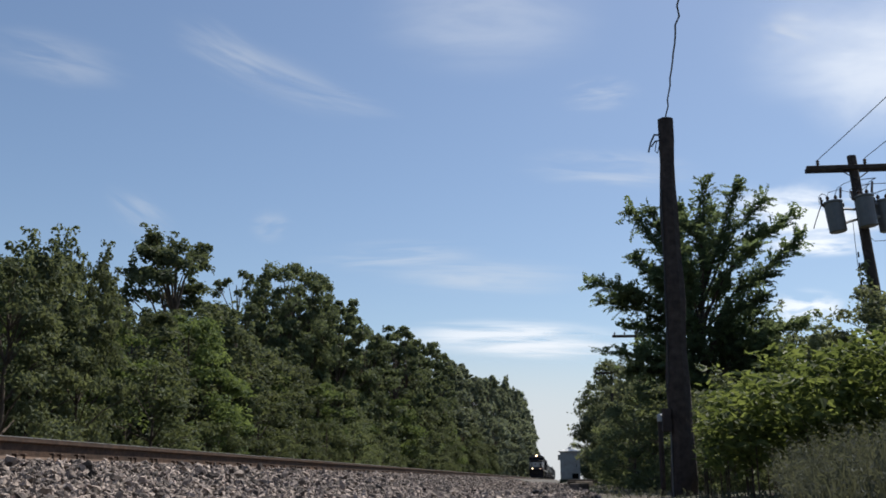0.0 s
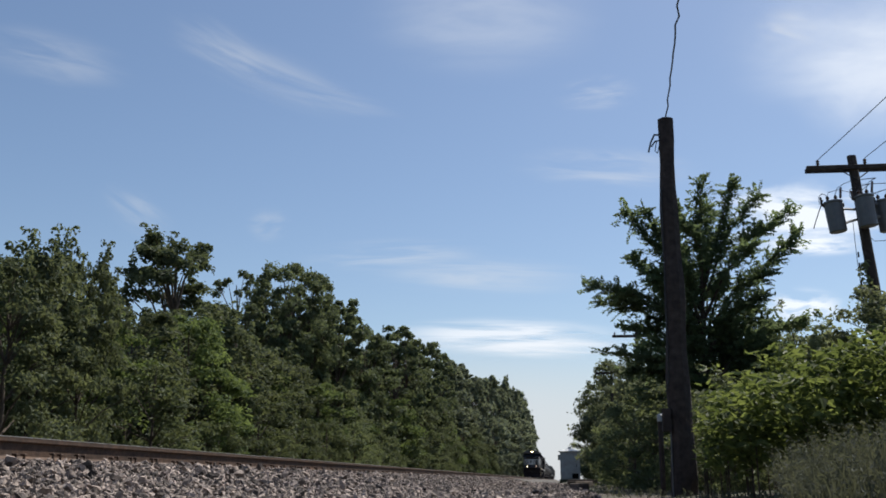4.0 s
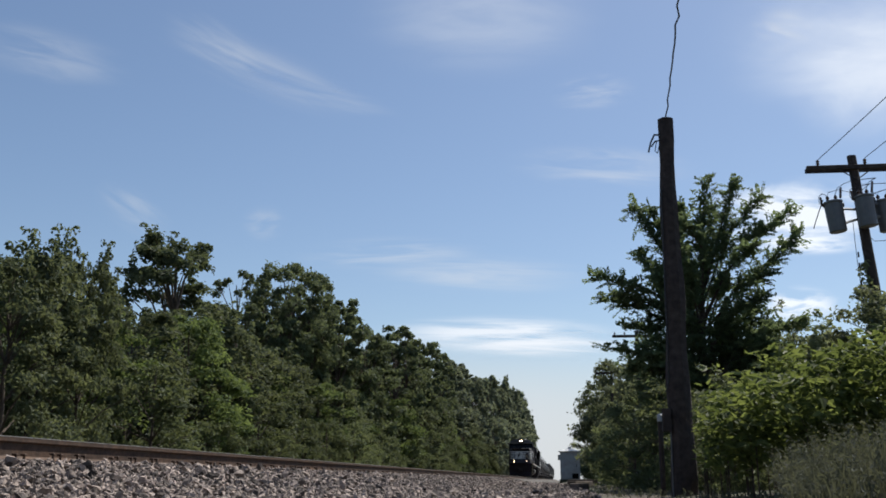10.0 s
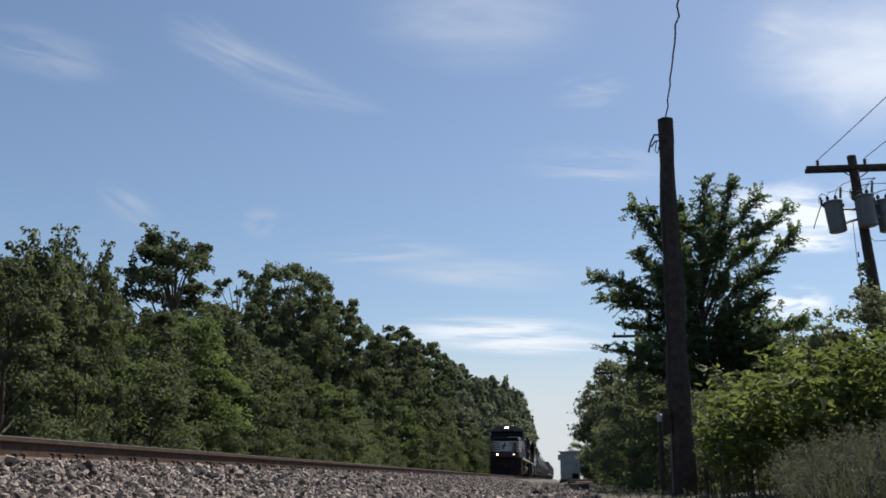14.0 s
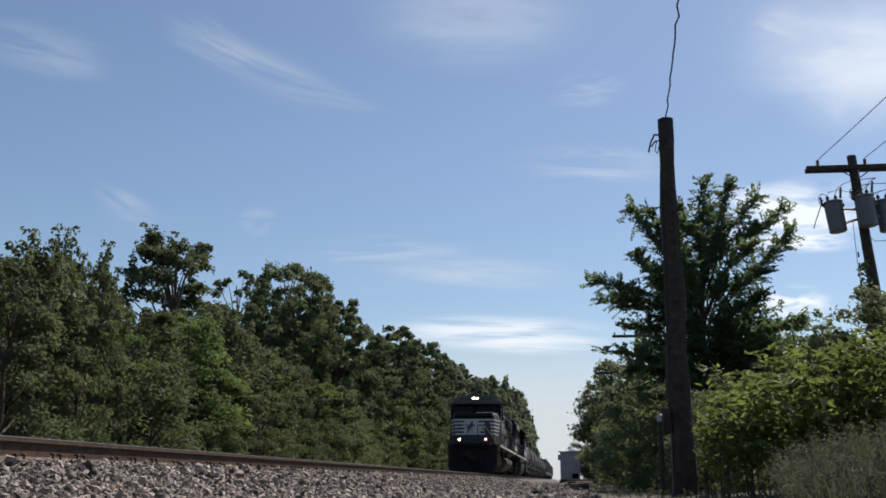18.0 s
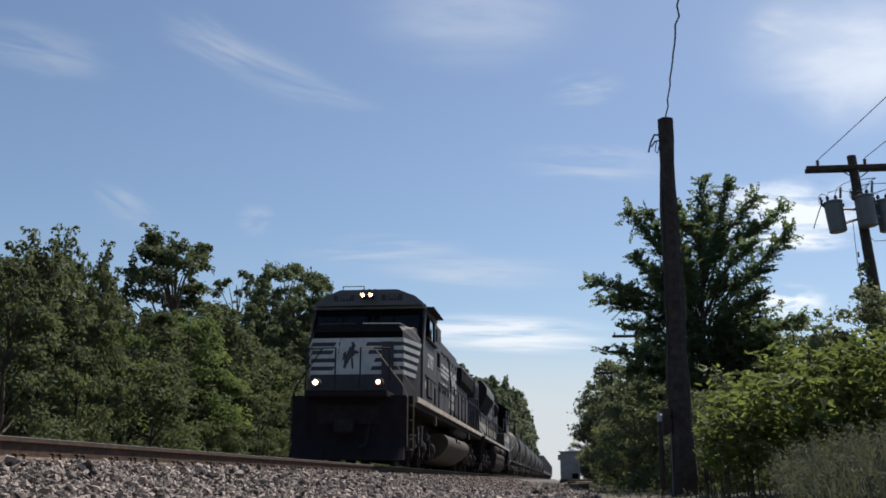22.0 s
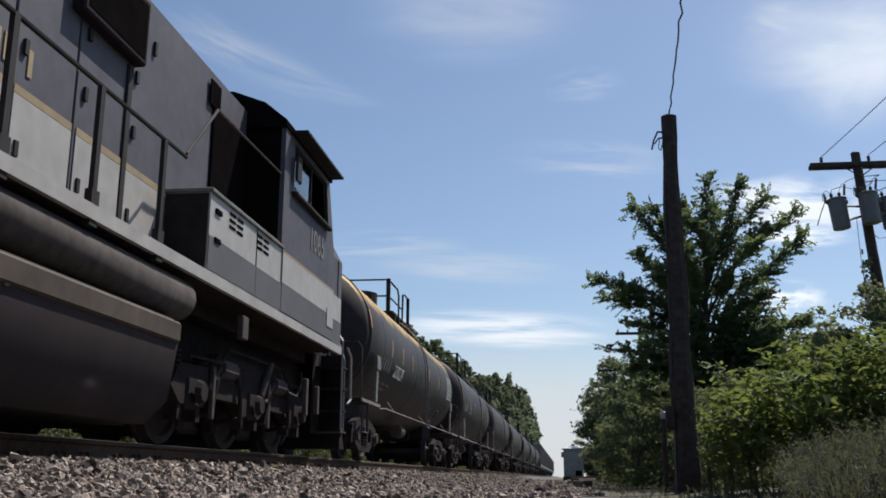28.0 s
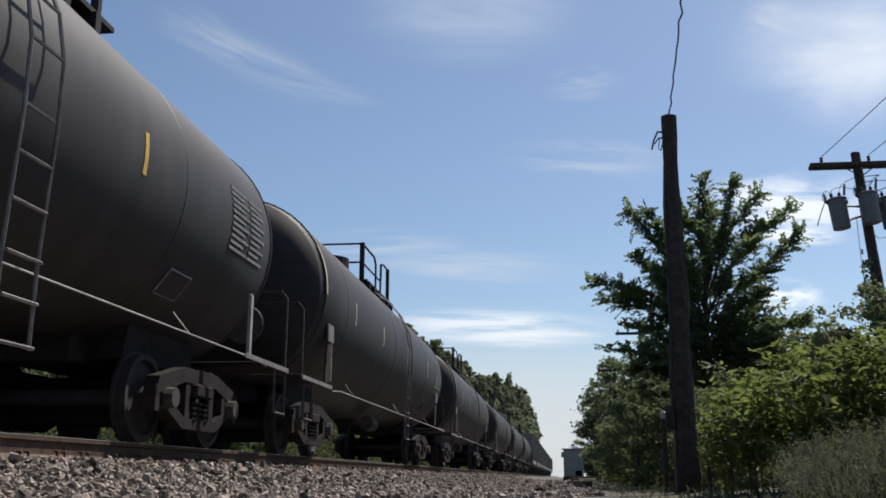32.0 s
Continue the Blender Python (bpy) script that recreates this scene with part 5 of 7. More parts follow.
            part("band", box(B(), side * 1.472, side * 1.482, 1.66, 2.298, 2.04, 2.42), M_band, lo, "cream band with a gold edge")
            part("lower_band", box(B(), side * 1.472, side * 1.481, 1.64, 2.298, 1.68, 2.036), M_grime_skylit, lo, "grimy grey band")
            part("lower_band", box(B(), side * 1.502, side * 1.511, 2.3, 5.0, 1.68, 2.036), M_grime_skylit, lo, "grimy grey band")
            part("corner_seam", box(B(), side * 1.472, side * 1.478, 1.86, 1.885, 1.68, 3.0), M_dark, lo)
            part("band_edge", box(B(), side * 1.502, side * 1.513, 2.3, 5.0, 2.42, 2.45), M_gold, lo)
    bm = prism(B(), [(-1.52, 4.06), (1.52, 4.06), (1.52, 4.15), (1.22, 4.40), (0.78, 4.57), (-0.78, 4.57), (-1.22, 4.40), (-1.52, 4.15)], 2.62, 5.1)
    # the second's roof is flat black: intake shade put into its colour
    part("cab_roof", bm, M_roof if a else M_dark, lo)
    if a:
        part("cab_rear_roof", prism(B(), [(-1.50, 3.98), (1.50, 3.98), (1.22, 4.30), (0.78, 4.46), (-0.78, 4.46), (-1.22, 4.30)], 5.102, 6.12), body, lo)
    part("cab_rear", box(B(), -1.435, 1.435, 4.98, 5.03, 1.66, 4.1), body if a else M_dark, lo)
    part("cab_floor", box(B(), -1.43, 1.43, 2.4, 5.0, 2.2, 2.26), M_dark, lo)
    part("cab_seat", box(B(), 0.55, 1.1, 3.9, 4.4, 2.26, 3.55, 0.08), M_dark, lo)
    # windscreen and the board over it
    bm = B()
    fr = [bm.verts.new(v) for v in ((-1.46, 2.28, 3.03), (1.46, 2.28, 3.03), (1.46, 2.74, 4.08), (-1.46, 2.74, 4.08))]
    bk = [bm.verts.new(v.co + Vector((0, 0.06, 0))) for v in fr]
    for i in range(4):
        bm.faces.new((fr[i], fr[(i + 1) % 4], bk[(i + 1) % 4], bk[i]))
    bm.faces.new(fr), bm.faces.new(bk[::-1])
    front = part("cab_front", bm, M_dark, lo)
    for x0, x1 in ((-1.36, -0.70), (-0.67, -0.02), (0.02, 0.67), (0.70, 1.36)):
        bm = B()
        vs = [bm.verts.new((x, 2.28 + (z - 3.03) * 0.438 - 0.012, z)) for x, z in ((x0, 3.36), (x1, 3.36), (x1, 3.99), (x0, 3.99))]
        bm.faces.new(vs)
        bmesh.ops.solidify(bm, geom=bm.faces[:], thickness=0.01)
        part("windscreen_pane", bm, M_glass, front)
        part("wiper", path(B(), [((x0 + x1) / 2, 2.46, 3.46), ((x0 + x1) / 2 + 0.18, 2.60, 3.84)], 0.008, 4), M_rail_black, front)
    bm = prism(B(), [(-1.42, 4.13), (1.42, 4.13), (1.16, 4.38), (0.74, 4.55), (-0.74, 4.55), (-1.16, 4.38)], 2.46, 2.66)
    # lead's grey board: sky light on a slanted face put into its colour
    board = part("front_board", bm, M_grime_skylit if a else M_black, lo)
    for side in (-1, 1):
        nb = part("number_board", box(B(), side * 0.36, side * 0.92, 2.445, 2.47, 4.26, 4.42, 0.01), M_black, board)
        if a:
            t_ = words("board_number", "2797", 0.17, M_roof, board, side * 0.64, 2.44, 4.28)
            t_.matrix_basis = Matrix.LocRotScale((side * 0.64, 2.44, 4.28), Euler((radians(90), 0, 0)), None)
        # a deep tube, so that the lamp shows from ahead and hides from the side
        tube = B()
        for r0, y0, y1 in ((0.080, 2.20, 2.48), (0.060, 2.20, 2.475)):
            rod(tube, (side * 0.105, y0, 4.37), (side * 0.105, y1, 4.37), r0, r0, 20, caps=False)
        h = part("headlight", tube, M_black, board)
        part("lens", lathe(B(), [(2.452, 0.050), (2.460, 0.056)], 20, "y", side * 0.105, 4.37), M_lamp if a else M_lens, h, "glowing lamp lens" if a else "")
    # horn and roof things
    bm = box(B(), -0.35, 0.1, 3.6, 3.75, 4.56, 4.62)
    for k in range(3):
        rod(bm, (-0.3 + 0.16 * k, 3.75, 4.66), (-0.3 + 0.16 * k, 3.30, 4.66), 0.03, 0.075, 10)
    part("horn", bm, M_gear, lo)
    part("roof_rail", path(B(), [(-0.72, 2.70, 4.55), (-0.72, 2.66, 4.68), (-0.15, 2.66, 4.68), (-0.15, 2.70, 4.55)], 0.012, 5), M_rail_black, lo)
    part("antenna_dome", lathe(B(), [(4.56, 0.18), (4.64, 0.16), (4.68, 0.05)], 14, "z", 0.5, 4.2), M_white, lo)
    # long hood
    HX, HZ, rad0, rad1, hood1 = 0.98, (4.31 if a else 4.44), (15.4 if a else 14.3), (20.1 if a else 19.4), (20.2 if a else 21.4)
    roofp = [(-HX, 1.66), (HX, 1.66), (HX, HZ - 0.16), (HX - 0.20, HZ), (-HX + 0.20, HZ), (-HX, HZ - 0.16)]
    hood = part("long_hood", prism(B(), roofp, 5.05 if a else 4.25, hood1), body, lo)
    lower = [9.5 + 0.92 * k for k in range(11)] if a else [6.7 + 0.92 * k for k in range(16)]
    for side in (-1, 1):
        for y in lower:
            if y + 0.86 > (19.6 if a else hood1):
                continue
            d = part("hood_door", box(B(), side * HX, side * (HX + 0.028), y, y + 0.893, 1.72, 2.98, 0.008), body if a else M_navy, lo)
            for z in (1.95, 2.75):
                part("latch", box(B(), side * (HX + 0.028), side * (HX + 0.055), y + 0.74, y + 0.79, z, z + 0.12), M_rail_black, d)
        for y in lower:
            if y + 0.86 > rad0:
                continue
            d = part("hood_door", box(B(), side * HX, side * (HX + 0.024), y, y + 0.893, 3.01, 4.22, 0.008), body, lo)
            part("latch", box(B(), side * (HX + 0.024), side * (HX + 0.05), y + 0.40, y + 0.45, 3.74, 3.88), M_rail_black, d)
            part("latch", box(B(), side * (HX + 0.024), side * (HX + 0.05), y + 0.74, y + 0.79, 3.30, 3.42), M_rail_black, d)
        # radiator flare with its grille
        RX, RZ = (1.18, 3.42) if a else (1.36, 3.74)
        bm = prism(B(), [(side * x, z) for x, z in ((HX - 0.05, 3.28 if a else 3.04), (HX + 0.03, 3.28 if a else 3.04), (RX, RZ), (RX, 3.93 if a else 4.12), *(((HX - 0.05, 3.98),) if a else ((1.08, HZ + 0.03), (HX - 0.05, HZ + 0.03))))], rad0, rad1)
        radi = part("radiator", bm, M_grille, lo)
        for k in range(13 if a else 0):
            part("grille_slat", box(B(), side * (RX - 0.004), side * (RX + 0.006), rad0 + 0.25, rad1 - 0.3, RZ + 0.02 + 0.036 * k, RZ + 0.036 + 0.036 * k), M_under, radi)
        # pale strip; on the second's outer face sunlight is put into the colour
        part("radiator_edge", prism(B(), [(side * x, z) for x, z in (((RX - 0.02, 3.90), (RX + 0.02, 3.90), (RX + 0.02, 3.95), (RX - 0.02, 3.97)) if a else ((RX + 0.003, 3.80), (RX + 0.02, 3.80), (RX + 0.02, 4.14), (1.12, 4.51), (1.08, 4.47), (RX + 0.003, 4.12)))], rad0 - 0.01, rad1 + 0.01), M_roof, radi)
        # equipment box behind the cab
        e0, e1 = (5.62, 8.15) if a else (4.15, 6.65)
        ztop = 2.40 if a else 2.48
        eb = part("equipment_box", slab(B(), [(e0, 1.66), (e1, 1.66), (e1, ztop), (e0, ztop)], side * 1.02, side * 1.5), body if a else M_band, lo)
        for y in ((5.94, 6.36, 7.20, 7.62) if a else (4.72, 4.96, 5.66, 5.90)):
            for j in range(3):
                part("vent_slot", slab(B(), [(y, ztop - 0.24 + 0.07 * j), (y + 0.19, ztop - 0.24 + 0.07 * j), (y + 0.19, ztop - 0.21 + 0.07 * j), (y, ztop - 0.21 + 0.07 * j)], side * 1.5, side * 1.507), M_dark, eb)
        part("box_lip", box(B(), side * 1.0, side * 1.53, e0, e1 + 0.03, ztop - 0.02, ztop + 0.025, 0.008), body if a else M_roof, eb)
        if not a:
            part("lower_panel", box(B(), side * 1.5, side * 1.506, e0, e1, 1.68, 2.02), M_grime_skylit, eb, "grimy grey lower part")
            part("end_panel", box(B(), side * 1.03, side * 1.48, e1, e1 + 0.012, 1.67, ztop - 0.03), M_under, eb)
            for z in (1.98, 2.28):
                part("latch", box(B(), side * 1.5, side * 1.52, e1 - 0.30, e1 - 0.14, z, z + 0.05), M_dark, eb)
        if a:
            for y in (5.79, 6.71, 7.05, 7.96):
                part("latch", box(B(), side * 1.5, side * 1.525, y - 0.03, y + 0.03, 2.18, 2.30), M_rail_black, eb)
            part("box_edge", box(B(), side * 1.49, side * 1.515, e0 - 0.02, e0 + 0.02, 1.67, ztop), M_rail_black, eb)
        seam_y = 6.85 if a else 5.15
        part("box_seam", box(B(), side * 1.5, side * 1.506, seam_y, seam_y + 0.02, 1.68, ztop - 0.03), M_dark, eb)
        # flat black sheets behind the cab: intake shade, and the second's cab shadow
        part("intake_shade", box(B(), side * HX, side * (HX + 0.03), 6.12 if a else 4.24, 7.08 if a else 5.45, 2.42, 3.74 if a else 3.90, 0.01), M_dark, lo)
        if a:
            part("intake_screen", prism(B(), [(side * x, z) for x, z in ((HX - 0.02, 3.76), (HX + 0.12, 3.84), (HX + 0.12, 4.22), (HX - 0.18, 4.46), (HX - 0.4, 4.46), (HX - 0.2, 3.78))], 6.40, 9.30), M_grille, lo)
            part("recess_panel", box(B(), side * (HX + 0.01), side * (HX + 0.05), 7.08, 7.52, 2.42, 3.72, 0.01), body, lo)
            # shade of the recess, painted as a black sheet on the hood
            part("recess_shade", box(B(), side * HX, side * (HX + 0.02), 7.52, 8.42, 2.42, 3.76), M_dark, lo)
            part("intake_door", box(B(), side * HX, side * (HX + 0.10), 8.42, 9.36, 2.40, 3.74, 0.01), body, lo)
            part("door_edge", box(B(), side * (HX + 0.10), side * (HX + 0.12), 9.26, 9.34, 2.46, 3.70), M_rail_black, lo)
            part("intake_handrail", path(B(), [(side * 1.47, 6.05, 3.36), (side * 1.47, 8.15, 3.41), (side * 1.47, 8.35, 3.30), (side * 1.47, 8.92, 2.62)], 0.022), M_rail_black, lo)
            # black sheet for the shade under the radiator's overhang
            part("rear_shade_sheet", box(B(), side * HX, side * (HX + 0.006), 19.56, 20.19, 1.70, 3.27), M_dark, lo)
        else:
            part("intake_handrail", path(B(), [(side * 1.47, 7.25, 2.66), (side * 1.47, 6.53, 3.38), (side * 1.47, 4.26, 3.42)], 0.016), M_gear, lo)
            part("hood_window", box(B(), side * (HX + 0.020), side * (HX + 0.036), 5.28, 5.60, 3.86, 4.16), M_dark, lo)
            part("hood_strip", box(B(), side * HX, side * (HX + 0.060), 9.74, 10.02, 1.70, 4.28, 0.01), M_rail_black, lo)
            part("hood_strip", box(B(), side * HX, side * (HX + 0.050), 7.56, 7.66, 1.70, 3.42, 0.01), M_rail_black, lo)
            for y in (20.05, 21.34):
                part("end_post", box(B(), side * (HX + 0.026), side * (HX + 0.036), y, y + 0.05, 1.70, 4.0), M_roof, lo)
            part("end_doorway", box(B(), side * HX, side * (HX + 0.034), 20.11, 21.32, 1.70, 3.40), M_dark, lo)
            part("end_grille", box(B(), side * HX, side * (HX + 0.034), 20.11, 21.32, 3.52, 4.02), M_grille, lo)
        # walkway handrail with its posts
        y0, y1 = (8.92, end - 0.3) if a else (7.76, end - 0.3)
        rail = part("walkway_handrail", path(B(), [(side * 1.47, y0 - (0 if a else 0.5), 2.62), (side * 1.47, y1 - 0.7, 2.62), (side * 1.47, y1, 2.2)], 0.020), M_rail_black, lo)
        yy = y0
        while yy < y1 - 0.5:
            bm = box(B(), side * 1.45, side * 1.49, yy - 0.032, yy + 0.032, 1.66, 2.62)
            box(bm, side * 1.44, side * 1.50, yy - 0.06, yy + 0.06, 1.50, 1.78)
            part("handrail_post", bm, M_rail_black, rail)
            yy += 1.188 if a else 1.205
        # fuel tank and reservoirs
    t0, t1 = (8.1, 14.95) if a else (7.2, 14.5)
    if a:
        half = [(0.72, 0.16), (0.98, 0.26), (1.20, 0.40), (1.37, 0.55), (1.46, 0.68), (1.49, 0.79)] + [(1.17 + 0.32 * math.cos(radians(w)), 0.80 + 0.29 * math.sin(radians(w))) for w in (15, 30, 45, 60, 75, 90)]
        tp = half + [(-x, z) for x, z in reversed(half)]
    else:
        tp = [(-1.22, 0.14), (1.22, 0.14), (1.42, 0.34), (1.49, 0.86), (1.49, 1.04), (1.40, 1.10), (-1.40, 1.10), (-1.49, 1.04), (-1.49, 0.86), (-1.42, 0.34)]
    ft = part("fuel_tank", prism(B(), tp, t0, t1), M_fuel if a else M_skirt, lo, "dusty grey brown fuel tank" if a else "dark maroon brown fuel tank", smooth=True)
    for side in (-1, 1):
        for y0, y1 in (((11.2, 15.2),) if a else ((6.75, 10.5), (11.5, 14.9))):
            z, r = (1.36, 0.17) if a else (1.325, 0.205)
            part("air_reservoir", lathe(B(), [(y0, 0.02), (y0 + 0.03, r * 0.7), (y0 + 0.10, r), (y1 - 0.10, r), (y1 - 0.03, r * 0.7), (y1, 0.02)], 18, "y", side * (1.22 if a else 1.29), z), M_gear, lo, smooth=True)
        part("fuel_filler", box(B(), side * 1.40, side * 1.49, (t0 + t1) / 2, (t0 + t1) / 2 + 0.2, 0.86, 0.96, 0.02), M_under, ft)
        part("fuel_gauge", box(B(), side * 1.44, side * 1.505, (t0 + t1) / 2 - 0.9, (t0 + t1) / 2 - 0.84, 0.84, 1.04, 0.01), M_gear, ft)
        if not a:
            part("brake_grid", box(B(), side * HX, side * 1.12, 7.50, 8.70, 3.44, 4.10, 0.02), M_grille, lo)
            part("grid_screen", box(B(), side * 1.12, side * 1.126, 7.56, 8.64, 3.50, 4.04), M_dark, lo)
            part("roof_hatch", box(B(), side * 0.10, side * 0.98, 9.76, 10.45, HZ - 0.17, HZ + 0.15, 0.02), M_rail_black, lo)
            part("tank_rim", box(B(), side * 1.45, side * 1.515, t0, t1, 0.86, 1.05, 0.02), M_fuel, ft)
    # roof fans and stacks
    for k in range(3):
        part("radiator_fan", lathe(B(), [(HZ, 0.62), (HZ + 0.10, 0.62), (HZ + 0.10, 0.1)], 20, "z", 0, rad0 + 0.9 + 1.5 * k), M_under, lo)
    if a:
        part("blower_housing", prism(B(), [(-0.95, 4.2), (0.95, 4.2), (1.0, 4.40), (0.70, 4.56), (-0.70, 4.56), (-1.0, 4.40)], 6.4, 9.28), M_grille, lo)
    part("exhaust_stack", box(B(), -0.3, 0.3, 11.0, 11.7, HZ - 0.05, HZ + 0.16, 0.03), M_under, lo)
    part("lifting_eye", path(B(), [(0.8, 9.3, 4.2), (0.9, 9.33, 4.34), (0.8, 9.36, 4.2)], 0.02), M_rail_black, lo)
    loco_truck(lo, 2.1 if a else 1.7), loco_truck(lo, 15.9)
    for side in (-1, 1):
        part("frame_lug", box(B(), side * 1.40, side * 1.47, 5.2, 5.4, 1.16, 1.42, 0.01), M_gear, lo)
        part("frame_lug", box(B(), side * 1.40, side * 1.47, 15.2, 15.4, 1.16, 1.42, 0.01), M_gear, lo)
        part("step_bracket", box(B(), side * 1.40, side * 1.46, 1.9, 2.0, 0.55, 0.95, 0.01), M_gear, lo)
        part("step_bracket", box(B(), side * 1.40, side * 1.46, 2.5, 2.62, 0.50, 1.0, 0.01), M_gear, lo)
    # end of the long hood
    face = part("end_door", box(B(), -0.34, 0.30, hood1 + 0.001, hood1 + 0.024, 1.74, 3.55, 0.006), body, lo)
    part("handle", rod(B(), (0.20, hood1 + 0.05, 2.5), (0.20, hood1 + 0.05, 2.72), 0.014, 0.014, 6), M_gear, face)
    lamps = part("end_headlight", box(B(), -0.26, 0.26, hood1 + 0.001, hood1 + 0.06, 3.80, 4.06, 0.02), M_rail_black, lo)
    for x in (-0.12, 0.12):
        part("lens", lathe(B(), [(hood1 + 0.062, 0.085), (hood1 + 0.070, 0.070)], 16, "y", x, 3.93), M_lens, lamps)
    for x in (-0.70, 0.70):
        part("grab_iron", path(B(), [(x - 0.14, hood1 + 0.002, 3.0), (x - 0.14, hood1 + 0.07, 3.0), (x + 0.14, hood1 + 0.07, 3.0), (x + 0.14, hood1 + 0.002, 3.0)], 0.012, 5), M_gear, lo)
        part("end_vent", box(B(), x - 0.2, x + 0.2, hood1 + 0.001, hood1 + 0.016, 3.45, 4.0), M_grille, lo)
    if a:
        lead_paint(lo, nose, HX)
    else:
        heritage_paint(lo, HX, lower)
        for ob in lo.children:      # its cab sits nearer to the end
            if ob.name.split('.')[0] in ("nose", "cab_side", "cab_window", "window_awning", "side_mirror", "road_number", "band", "band_edge", "lower_band", "corner_seam", "cab_roof", "cab_rear", "cab_floor", "cab_seat", "cab_front", "front_board", "horn", "roof_rail", "antenna_dome"):
                ob.location.y -= 0.85
    return lo


def quad_plate(pts, out, material, name, parent, thick=0.006):
    """A thin plate on four corner points, lifted along out."""
    bm = B()
    o = Vector(out).normalized()
    lo_, hi = [bm.verts.new(Vector(p) + o * 0.002) for p in pts], [bm.verts.new(Vector(p) + o * (0.002 + thick)) for p in pts]
    k = len(pts)
    for i in range(k):
        bm.faces.new((lo_[i], lo_[(i + 1) % k], hi[(i + 1) % k], hi[i]))
    bm.faces.new(hi), bm.faces.new(lo_[::-1])
    bmesh.ops.recalc_face_normals(bm, faces=bm.faces[:])
    return part(name, bm, material, parent)


def lead_paint(lo, nose, HX):
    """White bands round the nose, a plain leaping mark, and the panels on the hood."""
    z0, z1 = 2.20, 3.10
    quad_plate([(-1.13, 1.325, 3.115), (1.13, 1.325, 3.115), (1.125, 1.33, 3.275), (-1.125, 1.33, 3.275)], (0, -1, 0), M_dark, "glare_band", nose)

    def fx(u, z):        # on the nose front
        f = (z - 1.66) / 1.62
        return Vector((u * (1 - 0.03 * f), 1.28 + 0.05 * f, z))

    def sx(side, u, z):  # on the chamfer, u from 0 at the front to 1
        f = (z - 1.66) / 1.62
        a_, b_ = Vector((1.16 * (1 - 0.03 * f), 1.28 + 0.05 * f, z)), Vector((1.47, 2.30, z))
        v = a_.lerp(b_, u)
        v.x *= side
        return v
    h = (z1 - z0) / 9
    quad_plate([fx(-0.52, z0), fx(0.10, z0), fx(0.16, z1), fx(-0.44, z1)], (0, -1, 0), M_white, "nose_panel", nose)
    for k in range(5):
        a_, b_ = z0 + h * 2 * k, z0 + h * (2 * k + 1)
        quad_plate([fx(0.10 + 0.01 * k, a_), fx(1.16, a_), fx(1.16, b_), fx(0.11 + 0.01 * k, b_)], (0, -1, 0), M_white, "nose_stripe", nose)
        quad_plate([fx(-1.16, a_), fx(-0.52 + 0.015 * k, a_), fx(-0.51 + 0.015 * k, b_), fx(-1.16, b_)], (0, -1, 0), M_white, "nose_stripe", nose)
        for side in (-1, 1):
            e = 0.62 + 0.075 * k
            quad_plate([sx(side, 0.0, a_), sx(side, e, a_ - 0.05), sx(side, e + 0.02, b_ - 0.05), sx(side, 0.0, b_)], (side * 0.95, -0.32, 0), M_white, "nose_stripe", nose, 0.022)
    for k in range(4):    # white runs in from the panel at staggered lengths
        a_, b_ = z0 + h * (2 * k + 1), z0 + h * (2 * k + 2)
        e = (0.34, 0.42, 0.26, 0.20)[k]
        quad_plate([fx(0.09, a_), fx(e, a_), fx(e + 0.05, b_), fx(0.09, b_)], (0, -1, 0), M_white, "nose_stripe", nose)
        e = (0.62, 0.58, 0.66, 0.60)[k]
        quad_plate([fx(-e, a_), fx(-0.49, a_), fx(-0.49, b_), fx(-e + 0.06, b_)], (0, -1, 0), M_white, "nose_stripe", nose)
    for pts in ([(-0.06, 3.16), (0.02, 3.18), (0.10, 3.02), (0.0, 2.96)], [(-0.12, 2.98), (0.04, 3.12), (0.06, 2.72), (-0.10, 2.58), (-0.22, 2.70)], [(-0.20, 2.74), (-0.08, 2.60), (-0.16, 2.42), (-0.28, 2.56)],
                [(-0.26, 2.58), (-0.16, 2.46), (-0.22, 2.26), (-0.29, 2.28)], [(0.02, 2.90), (0.18, 2.86), (0.20, 2.78), (0.04, 2.76)], [(-0.06, 2.64), (0.02, 2.62), (0.04, 2.26), (-0.01, 2.24)], [(-0.30, 2.80), (-0.20, 2.86), (-0.22, 2.66), (-0.33, 2.52)]):
        quad_plate([fx((x + 0.05) * 0.8 - 0.16, 2.66 + (z - 2.70) * 0.72) + Vector((0, -0.006, 0)) for x, z in pts], (0, -1, 0), M_black, "leaping_mark", nose)
    for side in (-1, 1):
        X = side * (HX + 0.030)
        for k in range(6):     # speed lines that taper
            z = 3.50 - 0.155 * k
            if k == 3:
                continue
            quad_plate([(X, 9.45 + 0.1 * k, z - 0.10), (X, 12.55 - 0.26 * k, z - 0.10), (X, 12.75 - 0.26 * k, z), (X, 9.45 + 0.1 * k, z)], (side, 0, 0), M_mark, "side_stripe", lo)
